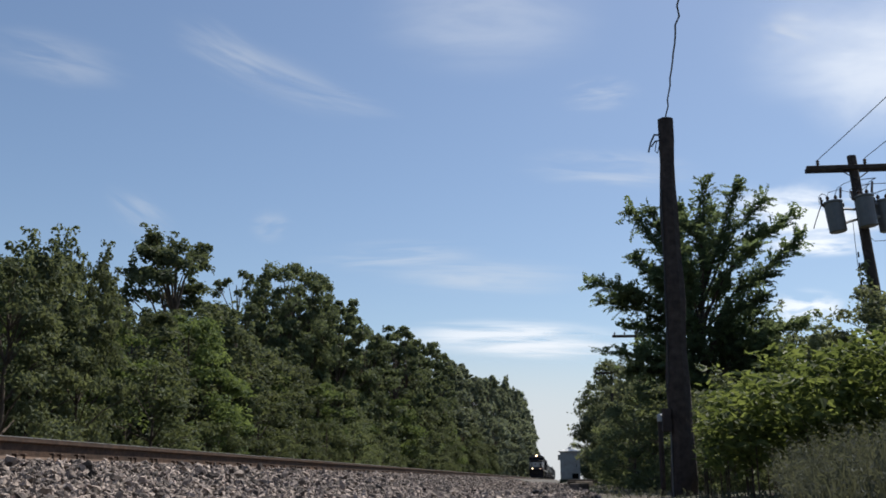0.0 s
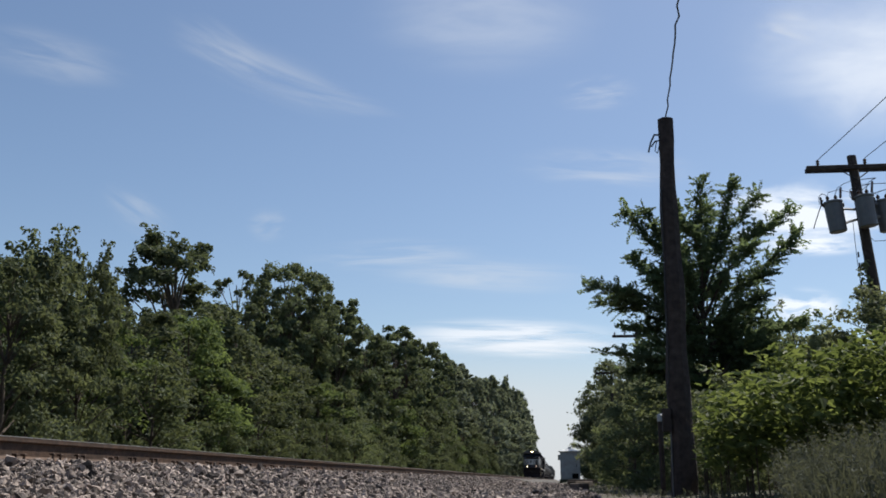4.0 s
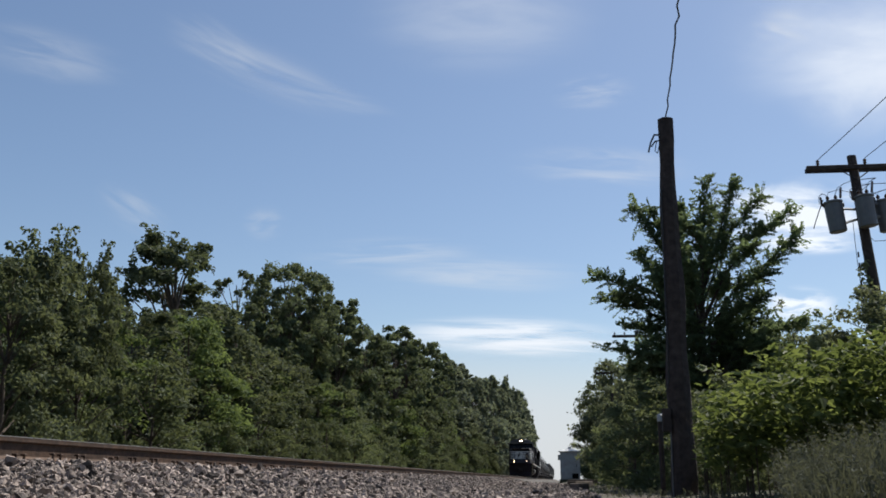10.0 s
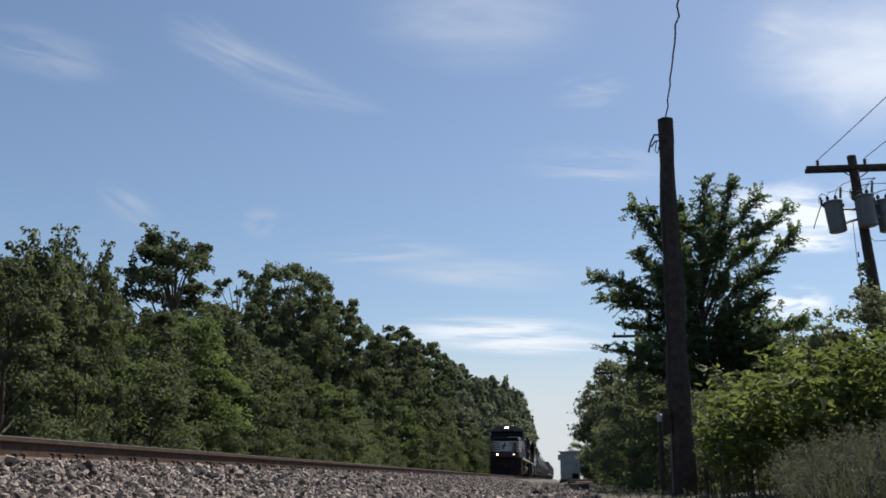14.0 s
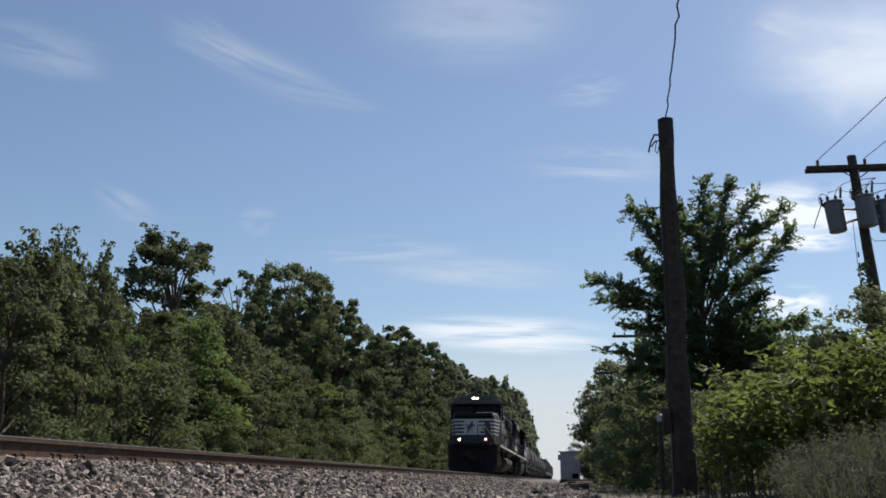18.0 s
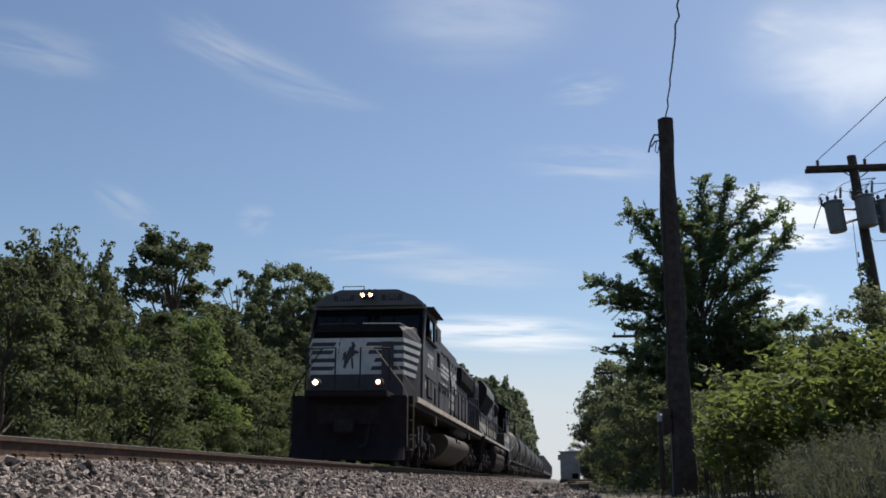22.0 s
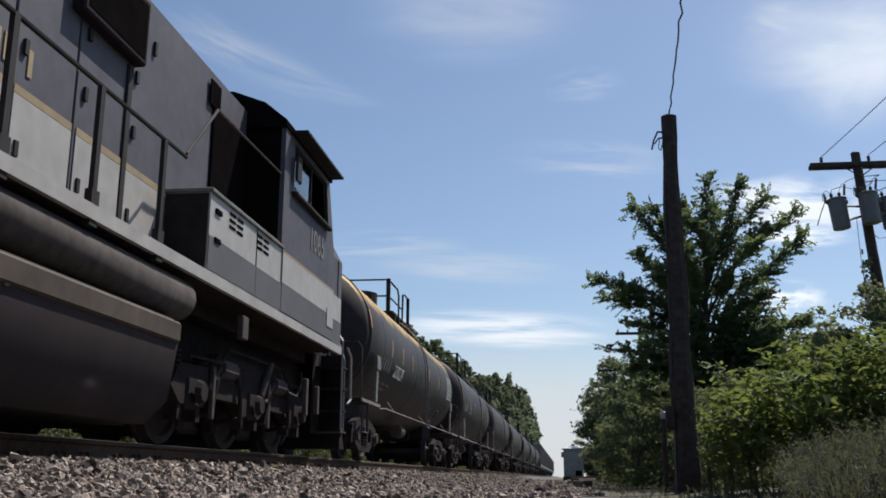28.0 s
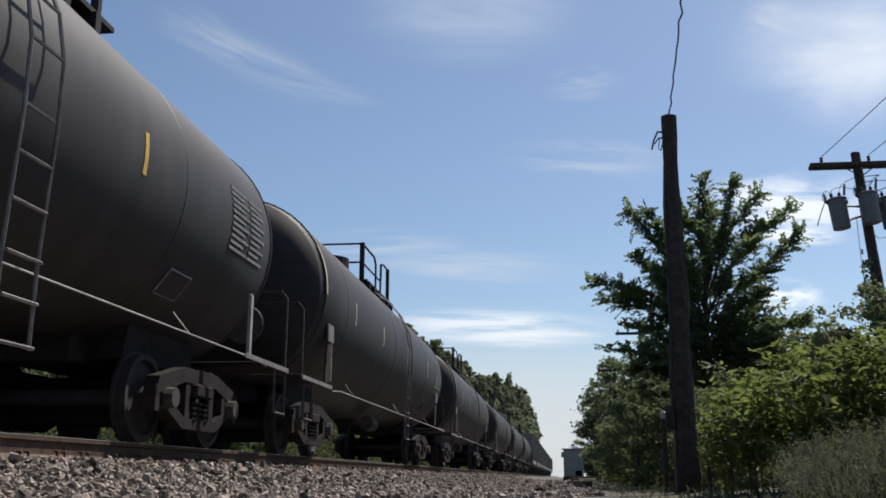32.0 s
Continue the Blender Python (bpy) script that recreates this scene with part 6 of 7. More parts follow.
        # bold slanted mark and two rows of bars
        for pts in ([(12.62, 3.02), (12.92, 3.02), (13.14, 3.52), (12.86, 3.52)], [(12.88, 3.52), (13.34, 3.52), (13.90, 2.92), (13.52, 2.92)], [(13.62, 2.92), (13.92, 2.92), (14.14, 3.48), (13.86, 3.48)],
                    [(14.12, 3.42), (14.36, 3.55), (14.90, 3.55), (15.10, 3.36), (14.36, 3.34)], [(14.12, 3.42), (14.36, 3.33), (15.14, 3.14), (15.14, 2.98), (14.90, 2.98), (14.14, 3.20)], [(14.12, 3.02), (15.14, 3.04), (14.96, 2.82), (14.34, 2.82)]):
            quad_plate([(X + side * 0.003, 12.62 + (y - 12.62) * 0.88, z) for y, z in pts], (side, 0, 0), M_mark, "white_mark", lo)
        for row, z in ((0, 2.48), (1, 2.16)):
            for k in range(7 + row):
                y = 12.50 + 0.265 * k - 0.1 * row
                quad_plate([(X + side * 0.006, y, z), (X + side * 0.006, y + 0.19, z), (X + side * 0.006, y + 0.19, z + 0.24), (X + side * 0.006, y, z + 0.24)], (side, 0, 0), M_mark, "lettering_bar", lo)


def heritage_paint(lo, HX, lower):
    """Cream lower band with a gold edge, and faded bars of lettering above."""
    for side in (-1, 1):
        X = side * (HX + 0.030)
        for y in lower:
            if y + 0.86 > 20.1:
                continue
            quad_plate([(X, y + 0.01, 1.74), (X, y + 0.85, 1.74), (X, y + 0.85, 2.42), (X, y + 0.01, 2.42)], (side, 0, 0), M_band, "cream_panel", lo)
            quad_plate([(X, y + 0.01, 2.425), (X, y + 0.85, 2.425), (X, y + 0.85, 2.49), (X, y + 0.01, 2.49)], (side, 0, 0), M_gold, "gold_line", lo)
        for k, y in enumerate((14.75, 14.4, 14.1, 13.8, 13.5, 12.68, 11.72, 11.34, 10.98, 10.62, 10.2, 9.52, 9.16)):
            bars = ((0.0, 0.05), (0.10, 0.15)) if k % 3 else ((0.03, 0.09),)
            for u0, u1 in bars:
                quad_plate([(X, y + u0, 2.60), (X, y + u1, 2.60), (X, y + u1, 2.82), (X, y + u0, 2.82)], (side, 0, 0), M_gold if k % 4 != 2 else M_stencil, "lettering_bar", lo)
        quad_plate([(side * 1.513, 1.48, 1.85), (side * 1.513, 1.85, 1.85), (side * 1.513, 1.85, 2.12), (side * 1.513, 1.48, 2.12)], (side, 0, 0), M_band, "notice_plate", lo)


def car_truck(car, y):
    """Two-axle truck with its middle at y."""
    tr = part("truck", box(B(), -0.95, 0.95, y - 0.2, y + 0.2, 0.48, 0.72, 0.03), M_under, car)
    for d in (-0.42, 0.42):
        part("brake_beam", box(B(), -0.72, 0.72, y + d - 0.10, y + d + 0.10, 0.22, 0.46, 0.02), M_soot, tr)
    for d in (-0.89, 0.89):
        part("axle", rod(B(), (-0.75, y + d, 0.44), (0.75, y + d, 0.44), 0.09, 0.09, 10), M_soot, tr)
    for side in (-1, 1):
        x = side * 1.0
        bm = slab(B(), [(y + u, v) for u, v in ((-1.16, 0.46), (-1.10, 0.64), (-0.46, 0.79), (0.46, 0.79), (1.10, 0.64), (1.16, 0.46), (0.98, 0.50), (0.44, 0.64), (-0.44, 0.64), (-0.98, 0.50))], x - 0.07, x + 0.07)
        slab(bm, [(y + u, v) for u, v in ((-1.00, 0.38), (-0.46, 0.16), (0.46, 0.16), (1.00, 0.38), (1.00, 0.50), (0.42, 0.27), (-0.42, 0.27), (-1.00, 0.50))], x - 0.07, x + 0.07)
        for u in (-0.40, 0.28):
            box(bm, x - 0.06, x + 0.06, y + u, y + u + 0.12, 0.22, 0.68)
        for u in (-1.16, 0.66):
            box(bm, x - 0.065, x + 0.065, y + u, y + u + 0.10, 0.30, 0.56), box(bm, x - 0.065, x + 0.065, y + u + 0.40, y + u + 0.50, 0.30, 0.60)
        box(bm, x - 0.02, x + side * 0.12, y - 0.24, y + 0.24, 0.50, 0.64, 0.02)
        part("side_frame", bm, M_under, tr)
        for k in (-0.16, 0, 0.16):
            bm = B()
            for j in range(4):
                rod(bm, (x + side * 0.02, y + k, 0.26 + 0.055 * j), (x + side * 0.02, y + k, 0.29 + 0.055 * j), 0.075, 0.075, 8)
            part("spring", bm, M_under, tr)
        for a in (y - 0.89, y + 0.89):
            w = share("wheel", W_CAR, tr, (side * 0.765, a, 0.44), (0, 0, 0 if side > 0 else 180))
            ROLL.append((w, 0.44))
            bm = rod(B(), (x + side * 0.02, a, 0.44), (x + side * 0.16, a, 0.44), 0.11, 0.10, 10)
            part("bearing_cap", bm, M_gear, tr)
    return tr


def tank_car(L, paint, label, number="", spill=False, strips=(2.4, 4.6, 7.0, 9.4), rc=None, n0=1.75, nw=-17, tone=None, R=1.47, strip=None, ZC=2.40, plain=False):
    """A tank car whose shell reaches from y = 0 to L."""
    car = thing("tank_car", label, "tank car", "cars of the train")
    n = 9
    rings = [(0.10, R - 0.07), (0.28, R)]
    rings += [(0.28 + (L - 0.56) * k / n, R) for k in range(1, n)] + [(L - y, r_) for y, r_ in reversed(rings)]
    dome = [(-0.30, 0.05), (-0.28, 0.45), (-0.20, 0.88), (-0.06, R - 0.25), (0.10, R - 0.07), (0.13, R - 0.05)]
    tank = part("tank", lathe(B(), rings, 48, "y", 0, ZC), paint, car, smooth=True)
    for flip in (False, True):
        part("tank_head", lathe(B(), [(L - y, r_) if flip else (y, r_) for y, r_ in dome], 48, "y", 0, ZC), M_head, tank, "brown-black tank end", smooth=True)
    for k in range(0, n + 1, 1):
        y = 0.28 + (L - 0.56) * k / n
        if k in (0, n) or k % 3 == 1:
            part("weld_seam", lathe(B(), [(y - 0.02, R + 0.001), (y - 0.012, R + (0.014 if k in (0, n) else 0.005)), (y + 0.012, R + (0.014 if k in (0, n) else 0.005)), (y + 0.02, R + 0.001)], 48, "y", 0, ZC), paint, tank, smooth=True)
    # walkway and railing over the manway, at the middle
    c = L / 2 + 0.9
    rc = rc or L / 2 + 1.0
    zt = ZC + R
    part("manway", lathe(B(), [(zt - 0.05, 0.42), (zt + 0.40, 0.42), (zt + 0.42, 0.36)], 20, "z", 0, rc - 1.9), M_rail_black, car)
    pf = part("top_platform", box(B(), -0.75, 0.75, rc - 1.5, rc + 1.8, zt - 0.02, zt + 0.03), M_rail_black, car)
    for k in range(6):
        part("platform_bar", box(B(), 0.55, 0.80, rc - 1.4 + 0.55 * k, rc - 1.3 + 0.55 * k, zt - 0.28, zt - 0.02), M_rail_black, pf)
    for z in (0.84, 0.42):
        part("end_railing", path(B(), [(-0.50, rc - 1.45, zt + z), (0.62, rc - 1.45, zt + z)], 0.022), M_rail_black, car)
    for side in (-1, 1):
        x = side * 0.62
        part("top_railing", path(B(), [(x, rc - 1.45, zt + 0.84), (x, rc - 0.1, zt + 0.84), (x, rc + 0.1, zt + 0.70), (x, rc + 0.12, zt)], 0.024), M_rail_black, car)
        part("railing_post", box(B(), x - 0.05, x + 0.05, rc - 1.49, rc - 1.42, zt, zt + 0.86), M_rail_black, car)
        part("top_railing", path(B(), [(x, rc - 1.45, zt + 0.42), (x, rc + 0.75, zt + 0.42)], 0.020), M_rail_black, car)
        part("top_railing", path(B(), [(x, rc + 0.70, zt), (x, rc + 0.75, zt + 0.84), (x, rc + 1.0, zt + 0.90), (x, rc + 1.65, zt + 0.90)], 0.024), M_rail_black, car)
        part("railing_post", box(B(), x - 0.04, x + 0.04, rc + 1.62, rc + 1.69, zt, zt + 0.91), M_rail_black, car)
        # ladder bent round the shell, with loops, then straight down
        yl = c - (1.0 if spill else 0.55)
        lad = None
        for d in (0.0, 0.42):
            pts = [(side * (R + 0.10) * math.cos(radians(w)), yl + d, ZC + (R + 0.10) * math.sin(radians(w))) for w in (66, 50, 34, 18, 4)]
            pts += [(side * (R + 0.10), yl + d, ZC - 0.4), (side * 1.50, yl + d, 1.06), (side * 1.50, yl + d, 0.90 if spill else 0.48)]
            ob = part("ladder" if lad is None else "ladder_rail", path(B(), pts, 0.015, 5), M_rung, lad or car)
            lad = lad or ob
        for w in (60, 46, 32, 18, 4):
            part("rung", rod(B(), (side * (R + 0.1) * math.cos(radians(w)), yl, ZC + (R + 0.1) * math.sin(radians(w))), (side * (R + 0.1) * math.cos(radians(w)), yl + 0.42, ZC + (R + 0.1) * math.sin(radians(w))), 0.013, 0.013, 5), M_rung, lad)
        for z in (2.05, 1.72, 1.40, 1.06, 0.91) if spill else (2.05, 1.72, 1.40, 1.06, 0.78, 0.49):
            part("rung", rod(B(), (side * 1.53, yl, z), (side * 1.53, yl + 0.42, z), 0.014, 0.014, 5), M_rung, lad)
        # side rod low along the shell
        part("side_rod", path(B(), [(side * 1.36, 1.3, 0.99), (side * 1.42, 1.6, 1.01), (side * 1.42, L - 0.6, 1.01), (side * 1.40, L - 0.1, 0.98)], 0.009, 5), M_rod, car, "thin pale rod along the low side")
        for k in range(3):
            y = 2.6 + (L - 5.2) * k / 2
            part("rod_bracket", path(B(), [(side * 1.42, y, 1.01), (side * 1.30, y - 0.14, 1.20)], 0.008, 4), M_rod, car)
        for k, y in enumerate(strips):
            bm = B()
            arc = [[bm.verts.new((side * rr_ * math.cos(radians(w)), y + e, ZC + rr_ * math.sin(radians(w)))) for e in (0, 0.07)] for rr_ in (R + 0.004,) for w in (-8, -3, 2, 7)]
            for p_, q_ in zip(arc, arc[1:]):
                bm.faces.new((p_[0], p_[1], q_[1], q_[0]))
            part("reflective_strip", bm, strip if strip and (spill or k == len(strips) - 1) else M_strip, tank)
        # small print: a pale block of fine rows near the far end, and the number
        for j in range(11):
            w = 15 - 2.7 * j
            x, z = side * (R + 0.006) * math.cos(radians(w)), ZC + (R + 0.006) * math.sin(radians(w))
            y0 = L - 1.66
            for q in range(2):
                part("print_bar", box(B(), x - 0.004, x + 0.004, y0 + 0.60 * q, y0 + 0.60 * q + 0.55 - 0.07 * ((j * 2 + q) % 4), z - 0.017, z + 0.017), M_stencil if spill else M_print, tank)
        bm = B()
        rim = [[bm.verts.new((side * (R + 0.016) * math.cos(radians(w)), e, ZC + (R + 0.016) * math.sin(radians(w)))) for e in (0.25, 0.33)] for w in (range(4, 24, 5) if spill else range(-2, 30, 5))]
        for p_, q_ in zip(rim, rim[1:]):
            bm.faces.new((p_[0], p_[1], q_[1], q_[0]))
        part("rim_line", bm, strip or M_strip, tank)
        # a small holder for a card, low on the shell
        pts = [(side * (R + 0.01) * math.cos(radians(w)), y, ZC + (R + 0.01) * math.sin(radians(w))) for y, w in ((L - 2.70, -43), (L - 2.20, -43), (L - 2.20, -32), (L - 2.70, -32), (L - 2.70, -43))]
        part("card_frame", path(B(), pts, 0.012, 4), M_print, tank)
        quad_plate(pts[:4], (side, 0, -0.7), M_soot, "card_plate", tank, 0.004)
        if number:
            for k in range(4):
                y = n0 + 0.27 * k
                quad_plate([(side * R * math.cos(radians(w)), y + e, ZC + R * math.sin(radians(w))) for w, e in ((nw - 5, 0), (nw - 5, 0.13), (nw + 5, 0.13), (nw + 5, 0))], (side, 0, -0.3), M_print, "lettering_bar", tank, 0.004)
            ob = words("car_number", number, 0.38, tone or M_white, tank, 0, 0, 0, 1.0, side)
            w = radians(nw)
            ob.matrix_basis = Matrix.Translation((side * (R + 0.006) * math.cos(w), n0 + 2.0, ZC + (R + 0.006) * math.sin(w))) @ Matrix.Rotation(side * -w, 4, "Y") @ Euler((radians(90), 0, radians(90 * side))).to_matrix().to_4x4() @ Matrix.Translation((0, -0.15, 0))
            for k in range(3):
                for q in range(3 - k):
                    y = 2.0 + 0.5 * q + 0.2 * k
                    w0 = -32 - 5 * k
                    quad_plate([(side * R * math.cos(radians(w)), y + e, ZC + R * math.sin(radians(w))) for w, e in ((w0 - 2, 0), (w0 - 2, 0.34), (w0, 0.34), (w0, 0))], (side, 0, -0.5), M_print, "print_bar", tank, 0.003)
        for y in (0.70, L - 1.16):      # plates and brackets near the ends
            if plain:
                part("end_post", box(B(), side * 1.40, side * 1.44, y + 0.28, y + 0.36, 1.02, 1.72, 0.006), M_rod, car, "pale upright bar near the end of the tank")
                continue
            part("end_plate", box(B(), side * 1.39, side * 1.42, y, y + 0.36, 1.70, 1.97, 0.008), M_print, car)
            part("end_bracket", slab(B(), [(y - 0.02, 1.08), (y + 0.16, 1.08), (y + 0.24, 1.68), (y + 0.06, 1.68)], side * 1.36, side * 1.40), M_print if spill else M_gear, car)
        if not spill:
            part("end_handhold", path(B(), [(side * 1.43, 0.85, 1.10), (side * 1.43, 0.85, 1.68)], 0.016, 5), M_strip, car)
    # saddles, stub sills, end platforms, coupler, brake gear
    for y0, d in ((-0.78, 1), (L + 0.78, -1)):
        part("stub_sill", box(B(), -0.35, 0.35, y0, y0 + 3.6 * d, 0.74, 1.02, 0.02), M_under, car)
        part("saddle", slab(B(), [(y0 + 1.5 * d, 0.8), (y0 + 3.3 * d, 0.8), (y0 + 3.1 * d, 1.5), (y0 + 1.7 * d, 1.5)], -0.72, 0.72), M_under, car)
        part("end_platform", box(B(), -1.42, 1.42, y0, y0 + 0.85 * d, 0.98, 1.05, 0.01), M_under, car)
        bm = box(B(), -0.12, 0.12, y0 - 0.2 * d, y0, 0.74, 1.0, 0.03)
        box(bm, -0.19 if d > 0 else -0.05, 0.05 if d > 0 else 0.19, y0 - 0.40 * d, y0 - 0.15 * d, 0.72, 1.02, 0.04)
        part("coupler", bm, M_gear, car)
        for side in (-1, 1):
            part("platform_edge", box(B(), side * 1.42, side * 1.437, y0 + 0.05 * d, y0 + 1.75 * d, 0.985, 1.04), M_rung, car, "pale dusty edge of the end platform")
            part("grab_rail", path(B(), [(side * 1.40, y0 + 0.1 * d, 1.0), (side * 1.40, y0 + 0.1 * d, 1.95), (side * 1.32, y0 + 0.1 * d, 2.05), (side * 0.85, y0 + 0.1 * d, 2.05)], 0.016, 5), M_gear, car)
            part("end_step", path(B(), [(side * 1.42, y0 + 0.15 * d, 1.0), (side * 1.42, y0 + 0.15 * d, 0.45), (side * 1.42, y0 + 0.6 * d, 0.45), (side * 1.42, y0 + 0.6 * d, 1.0)], 0.018, 5), M_gear, car)
        car_truck(car, y0 + 2.08 * d)
    bm = lathe(B(), [(-0.68, 0.26), (-0.65, 0.28), (-0.62, 0.26)], 20, "y", 0.55, 1.75)
    part("brake_wheel", bm, M_gear, car)
    part("brake_cylinder", rod(B(), (0.75, c - 1.2, 0.80), (0.75, c - 0.6, 0.80), 0.16, 0.16, 12), M_gear, car)
    part("bottom_outlet", lathe(B(), [(0.62, 0.12), (0.80, 0.16), (0.98, 0.30)], 14, "z", 0, c), M_under, car)
    return car


def hopper_car():
    car = thing("hopper_car", "grey covered hopper car with sloped ends", "hopper car", "cars of the train")
    bm = slab(B(), [(0.3, 2.3), (0.3, 4.35), (15.2, 4.35), (15.2, 2.3), (13.4, 1.1), (2.1, 1.1)], -1.5, 1.5)
    part("body", bm, M_hopper, car)
    for k in range(11):
        for side in (-1, 1):
            part("side_post", box(B(), side * 1.5, side * 1.56, 0.9 + 1.36 * k, 1.0 + 1.36 * k, 1.5, 4.35), M_hopper, car)
    part("roof_walk", box(B(), -0.5, 0.5, 0.2, 15.3, 4.40, 4.45), M_gear, car)
    part("sill", box(B(), -1.3, 1.3, -0.6, 16.1, 0.82, 1.12), M_under, car)
    for y in (1.6, 13.9):
        car_truck(car, y)
    for y, d in ((-0.6, 1), (16.1, -1)):
        part("coupler", box(B(), -0.15, 0.15, y - 0.7 * d, y, 0.74, 1.0), M_gear, car)
        part("end_ladder", path(B(), [(1.45, y + 0.9 * d, 0.6), (1.45, y + 0.9 * d, 4.2)], 0.03), M_gear, car)
    return car


TRAIN.append((locomotive("lead"), 0.0, 0))
SECOND = locomotive("second")
TRAIN.append((SECOND, 45.0, 180))
TRAIN.append((tank_car(14.0, M_tank_old, "dusty dark grey tank car with orange residue on top", "220224", True, (2.6, 4.0, 5.4, 8.3, 10.3), rc=7.5, R=1.37, strip=M_orange, ZC=2.35), 46.95, 0))
TRAIN.append((tank_car(12.5, M_tank, "black tank car with yellow reflective strips", "3936", False, (3.2, 5.2, 8.6), 7.4, 1.25, -10, M_print, R=1.445, strip=M_yellow, plain=True), 63.08, 0))
long_car = tank_car(14.4, M_tank, "black tank car with pale strips and a top railing", "", False, (2.4, 5.0, 8.0, 11.2))
TRAIN.append((long_car, 77.75, 0))
s_ = 95.5
for i_ in range(4):
    TRAIN.append((copy_thing(long_car, pose(0, 0, 0)), s_, 0))
    s_ += 19.2 if i_ == 0 else 18.6
hop = hopper_car()
TRAIN.append((hop, s_ + 0.5, 0))
for i_ in range(9):
    s_ += 17.2
    TRAIN.append((copy_thing(hop, pose(0, 0, 0)), s_ + 0.5, 0))

# ---- clouds and glowing haze sheets, far off, drifting slowly ----


def cloud_material(name, seed, sx, sy, lo_, hi, strength, peak, soft=1.0):
    m = bpy.data.materials.new(name)
    m.use_nodes = True
    n, l = m.node_tree.nodes, m.node_tree.links
    n.remove(n["Principled BSDF"])
    co, mp, nz = n.new("ShaderNodeTexCoord"), n.new("ShaderNodeMapping"), n.new("ShaderNodeTexNoise")
    mp.inputs["Scale"].default_value, mp.inputs["Location"].default_value = (sx, sy, 1), (seed * 3.7, seed * 1.3, seed)
    nz.inputs["Scale"].default_value, nz.inputs["Detail"].default_value, nz.inputs["Roughness"].default_value, nz.inputs["Distortion"].default_value = 1.0, 7.0, 0.55, 0.5
    l.new(co.outputs["Object"], mp.inputs["Vector"]), l.new(mp.outputs["Vector"], nz.inputs["Vector"])
    ln = n.new("ShaderNodeVectorMath")
    ln.operation = "LENGTH"
    l.new(co.outputs["Object"], ln.inputs[0])
    fall, dens, mul = n.new("ShaderNodeMapRange"), n.new("ShaderNodeMapRange"), n.new("ShaderNodeMath")
    fall.interpolation_type = "SMOOTHERSTEP"
    fall.inputs["From Min"].default_value, fall.inputs["From Max"].default_value, fall.inputs["To Min"].default_value, fall.inputs["To Max"].default_value = 1.0 - 0.9 * soft, 0.98, 1.0, 0.0
    l.new(ln.outputs["Value"], fall.inputs["Value"])
    dens.interpolation_type = "SMOOTHSTEP"
    dens.inputs["From Min"].default_value, dens.inputs["From Max"].default_value, dens.inputs["To Max"].default_value = lo_, hi, peak
    l.new(nz.outputs["Fac"], dens.inputs["Value"])
    mul.operation = "MULTIPLY"
    l.new(fall.outputs["Result"], mul.inputs[0]), l.new(dens.outputs["Result"], mul.inputs[1])
    tr, em, mx = n.new("ShaderNodeBsdfTransparent"), n.new("ShaderNodeEmission"), n.new("ShaderNodeMixShader")
    em.inputs["Color"].default_value, em.inputs["Strength"].default_value = (0.88, 0.93, 1.0, 1), strength
    l.new(mul.outputs[0], mx.inputs["Fac"]), l.new(tr.outputs[0], mx.inputs[1]), l.new(em.outputs[0], mx.inputs[2])
    l.new(mx.outputs[0], n["Material Output"].inputs["Surface"])
    return m


def way(turn, up_):
    return Vector((math.sin(radians(turn)) * math.cos(radians(up_)), math.cos(radians(turn)) * math.cos(radians(up_)), math.sin(radians(up_))))


# turn from the track's direction, height, half width, half height, tilt (degrees), then the look
# low, haze and glare rows: sky haze and sun glare as glowing sheets
CLOUDS = [(-4.0, 1.5, 34.0, 8.5, 0, "low"),
          (-30.3, 22.9, 5.4, 2.0, 3, "veil"),
          (-17.6, 23.5, 7.4, 2.0, 17, "veil"),
          (-13.4, 22.2, 5.0, 0.9, 8, "veil"),
          (-2.6, 8.3, 8.8, 1.45, 1, "streak"),
          (-0.4, 7.7, 5.8, 0.9, 2, "streak"),
          (3.24, 22.51, 3.04, 1.35, -3, "wisp"),
          (18.6, 23.6, 9.0, 5.0, 10, "glare"),
          (14.95, 25.07, 2.37, 1.35, 20, "wisp"),
          (14.66, 14.59, 6.6, 2.7, 4, "puff"),
          (15.13, 12.97, 3.72, 0.81, 6, "puff"),
          (-0.73, 2.64, 3.72, 3.72, 0, "haze"),
          (-24.72, 14.86, 3.0, 1.5, 30, "veil"),
          (-17.13, 14.71, 1.69, 1.35, -10, "veil"),
          (-3.98, 11.96, 8.79, 1.52, 2, "wisp"),
          (3.76, 18.14, 6.76, 1.69, 6, "wisp"),
          (-3.87, 26.91, 8.79, 4.06, 0, "haze"),
          (-20.5, 24.6, 4.2, 1.8, 24, "veil"),
          (14.54, 9.53, 2.7, 1.35, 5, "puff"),
          (-9.52, 13.11, 6.76, 1.35, -3, "wisp"),
          (19.08, 22.0, 5.0, 5.0, 0, "glare")]
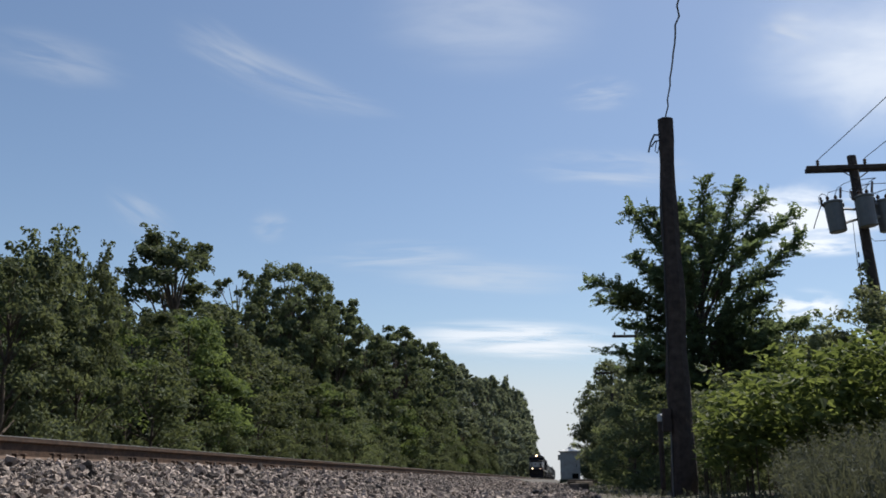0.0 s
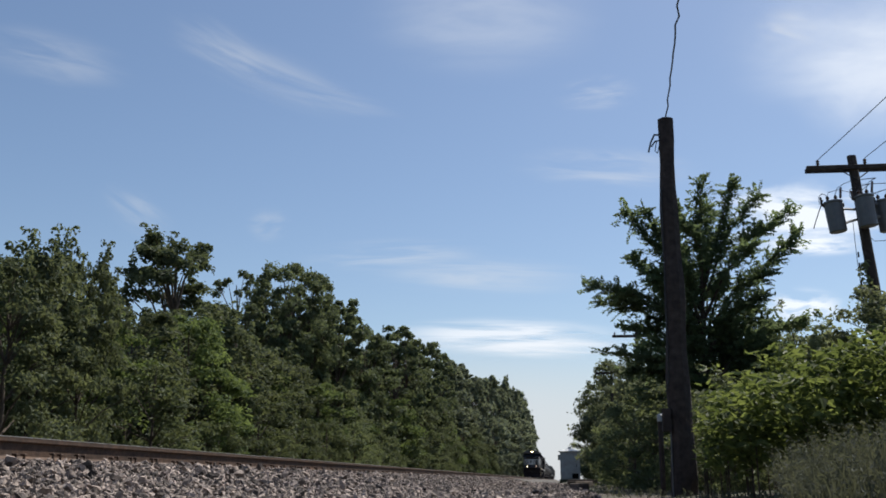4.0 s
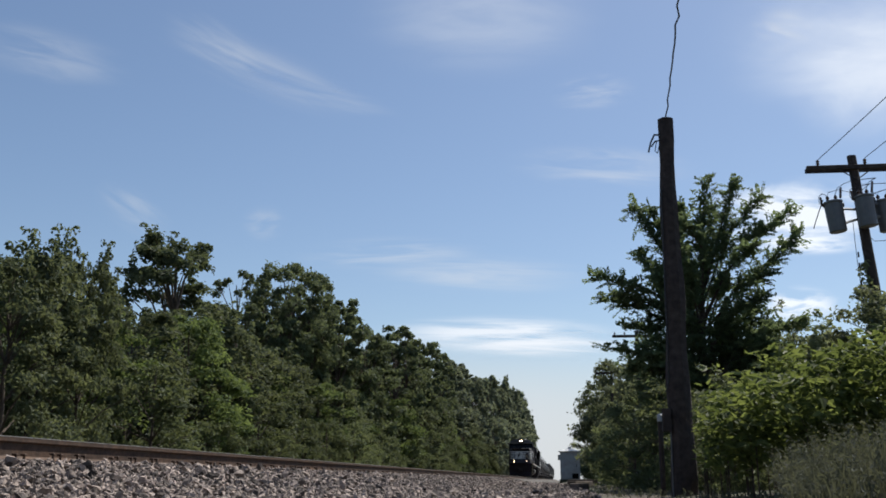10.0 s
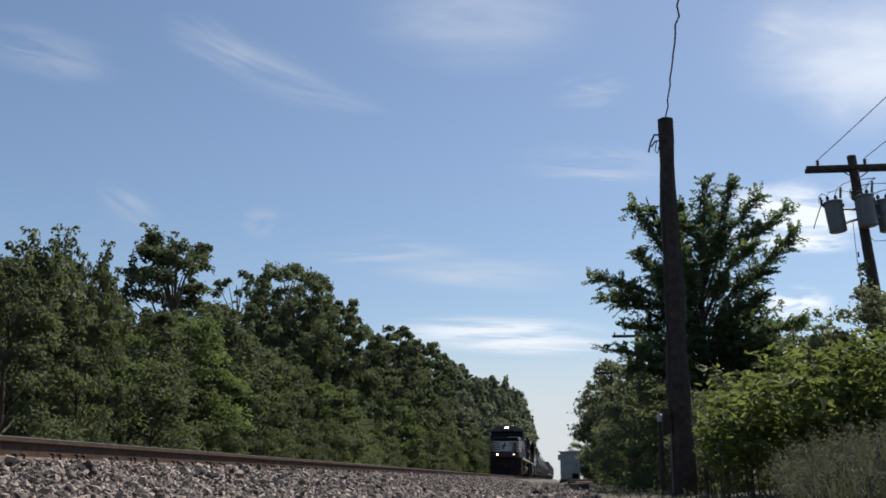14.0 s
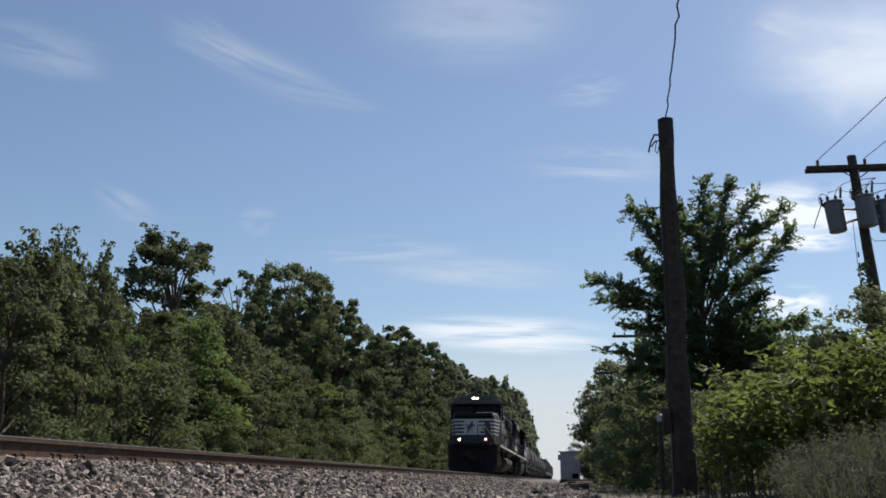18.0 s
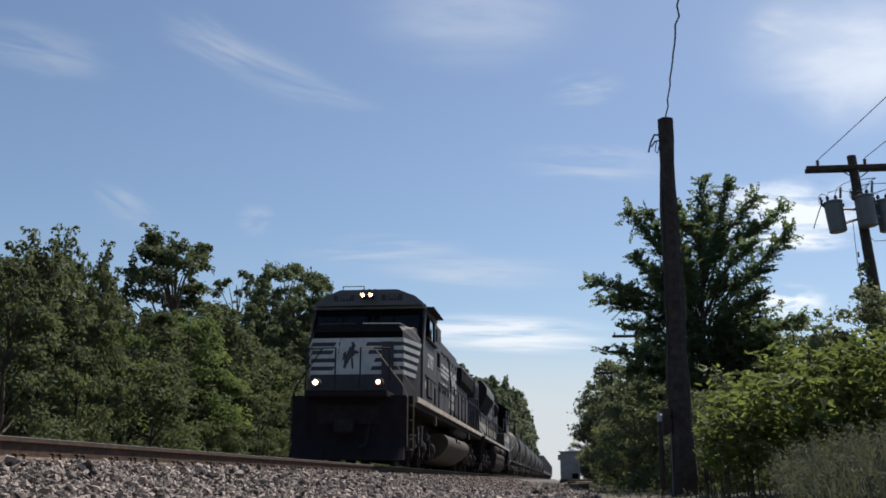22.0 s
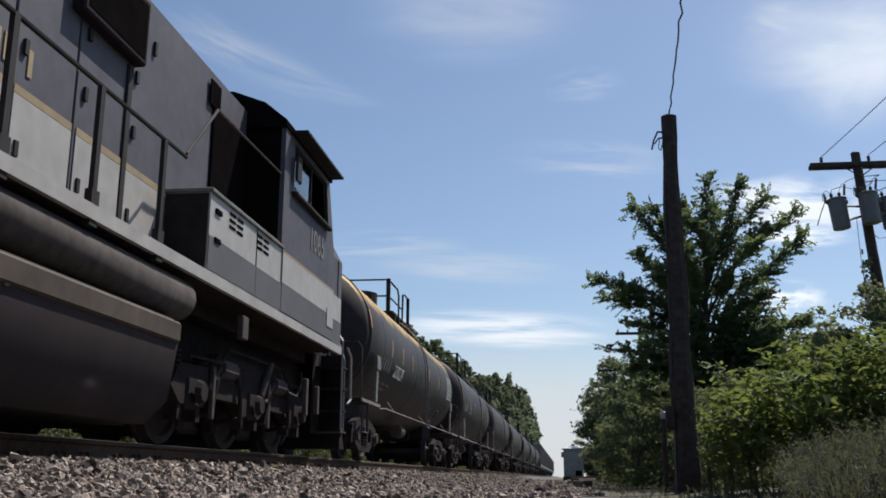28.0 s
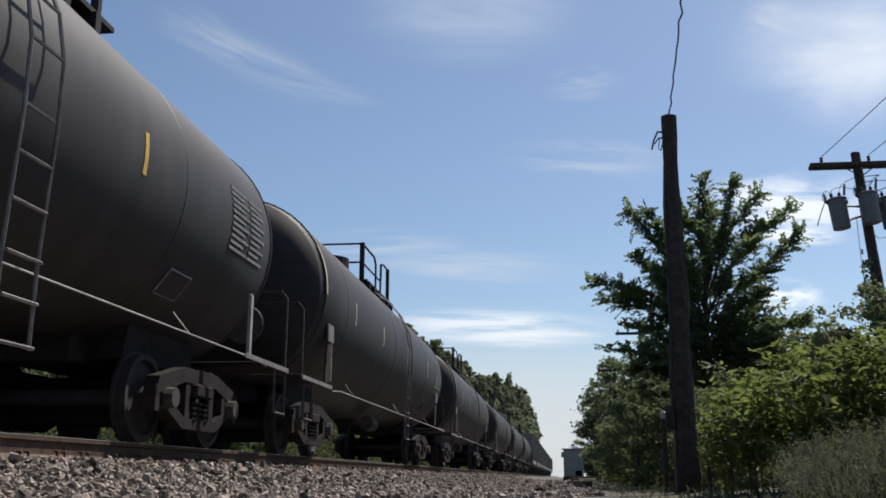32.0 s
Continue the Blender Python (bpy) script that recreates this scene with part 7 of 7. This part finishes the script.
for i, (turn, hi_, w, h, tilt, kind) in enumerate(CLOUDS):
    D = 2200.0 + 60 * i
    mat = {"glare": lambda: cloud_material("bright_haze", i, 0.8, 1.2, 0.2, 0.74, 0.82, 0.58), "veil": lambda: cloud_material("thin_cloud", i, 0.9, 2.2, 0.30, 0.75, 0.60, 0.27), "wisp": lambda: cloud_material("wispy_cloud", i, 1.0, 2.0, 0.34, 0.74, 0.64, 0.45), "streak": lambda: cloud_material("streaky_cloud", i, 0.9, 2.4, 0.34, 0.58, 0.80, 0.88, 0.9),
           "puff": lambda: cloud_material("bright_cloud", i, 1.5, 1.9, 0.36, 0.60, 0.86, 0.92, 0.9), "low": lambda: cloud_material("low_haze", i, 0.5, 0.9, 0.0, 0.4, 0.60, 0.80, 1.0), "haze": lambda: cloud_material("hazy_cloud", i, 0.7, 1.2, 0.2, 0.75, 0.70, 0.42)}[kind]()
    bm = B()
    bmesh.ops.create_grid(bm, x_segments=2, y_segments=2, size=1.0)
    ob = part("cloud", bm, mat)
    tagged(ob, "soft glowing sheet of cloud and haze in the blue sky", "cloud", kind="structure")
    sc = Vector((D * math.tan(radians(w)), D * math.tan(radians(h)), 1))
    ob.scale = sc

    def place(t, turn=turn, hi_=hi_, tilt=tilt, D=D):
        q = way(turn - 0.040 * t, hi_ + 0.016 * t) * D
        return look(q, (0, 0, CZ), tilt) @ pose(0, 0, 0)
    ob.matrix_basis = place(0) @ Matrix.Diagonal((*sc, 1))
    DRIFT.append((ob, [(t, place(t)) for t in (0, 16, 32)]))


def motions():
    for ob, rad in ROLL:          # wheels roll on the rails
        base, n = ob.matrix_basis.copy(), int(32 * 8.7 / rad / 1.36)
        away = ob.parent.parent is SECOND
        side = base.to_3x3()[0][0] * (-1 if away else 1)
        walk(ob, [(32 * i / n, base @ pose(0, 0, 0, side * math.degrees((pos(32 * i / n) - pos(0)) / rad))) for i in range(n + 1)])
    for ob, s, turn in TRAIN:
        walk(ob, [(t, pose(TX + swing(s - pos(t)), s - pos(t), RAIL + (s - pos(t)) * math.tan(radians(GRADE)), GRADE, 0, -TURN) @ pose(0, 0, 0, 0, 0, turn)) for t in [0.5 * i for i in range(65)]])
    for ob, base, amp, phase in SWAY:
        rows = []
        for i in range(65):
            t = i * 0.5
            a = amp * (0.6 * math.sin(1.35 * t + phase) + 0.4 * math.sin(2.9 * t + 2.1 * phase))
            b = 0.5 * amp * math.sin(1.9 * t + 1.3 * phase)
            rows.append((t, base @ pose(0, 0, 0, b, a, 0)))
        walk(ob, rows)
    for ob, rows in DRIFT:
        walk(ob, rows)


motions()
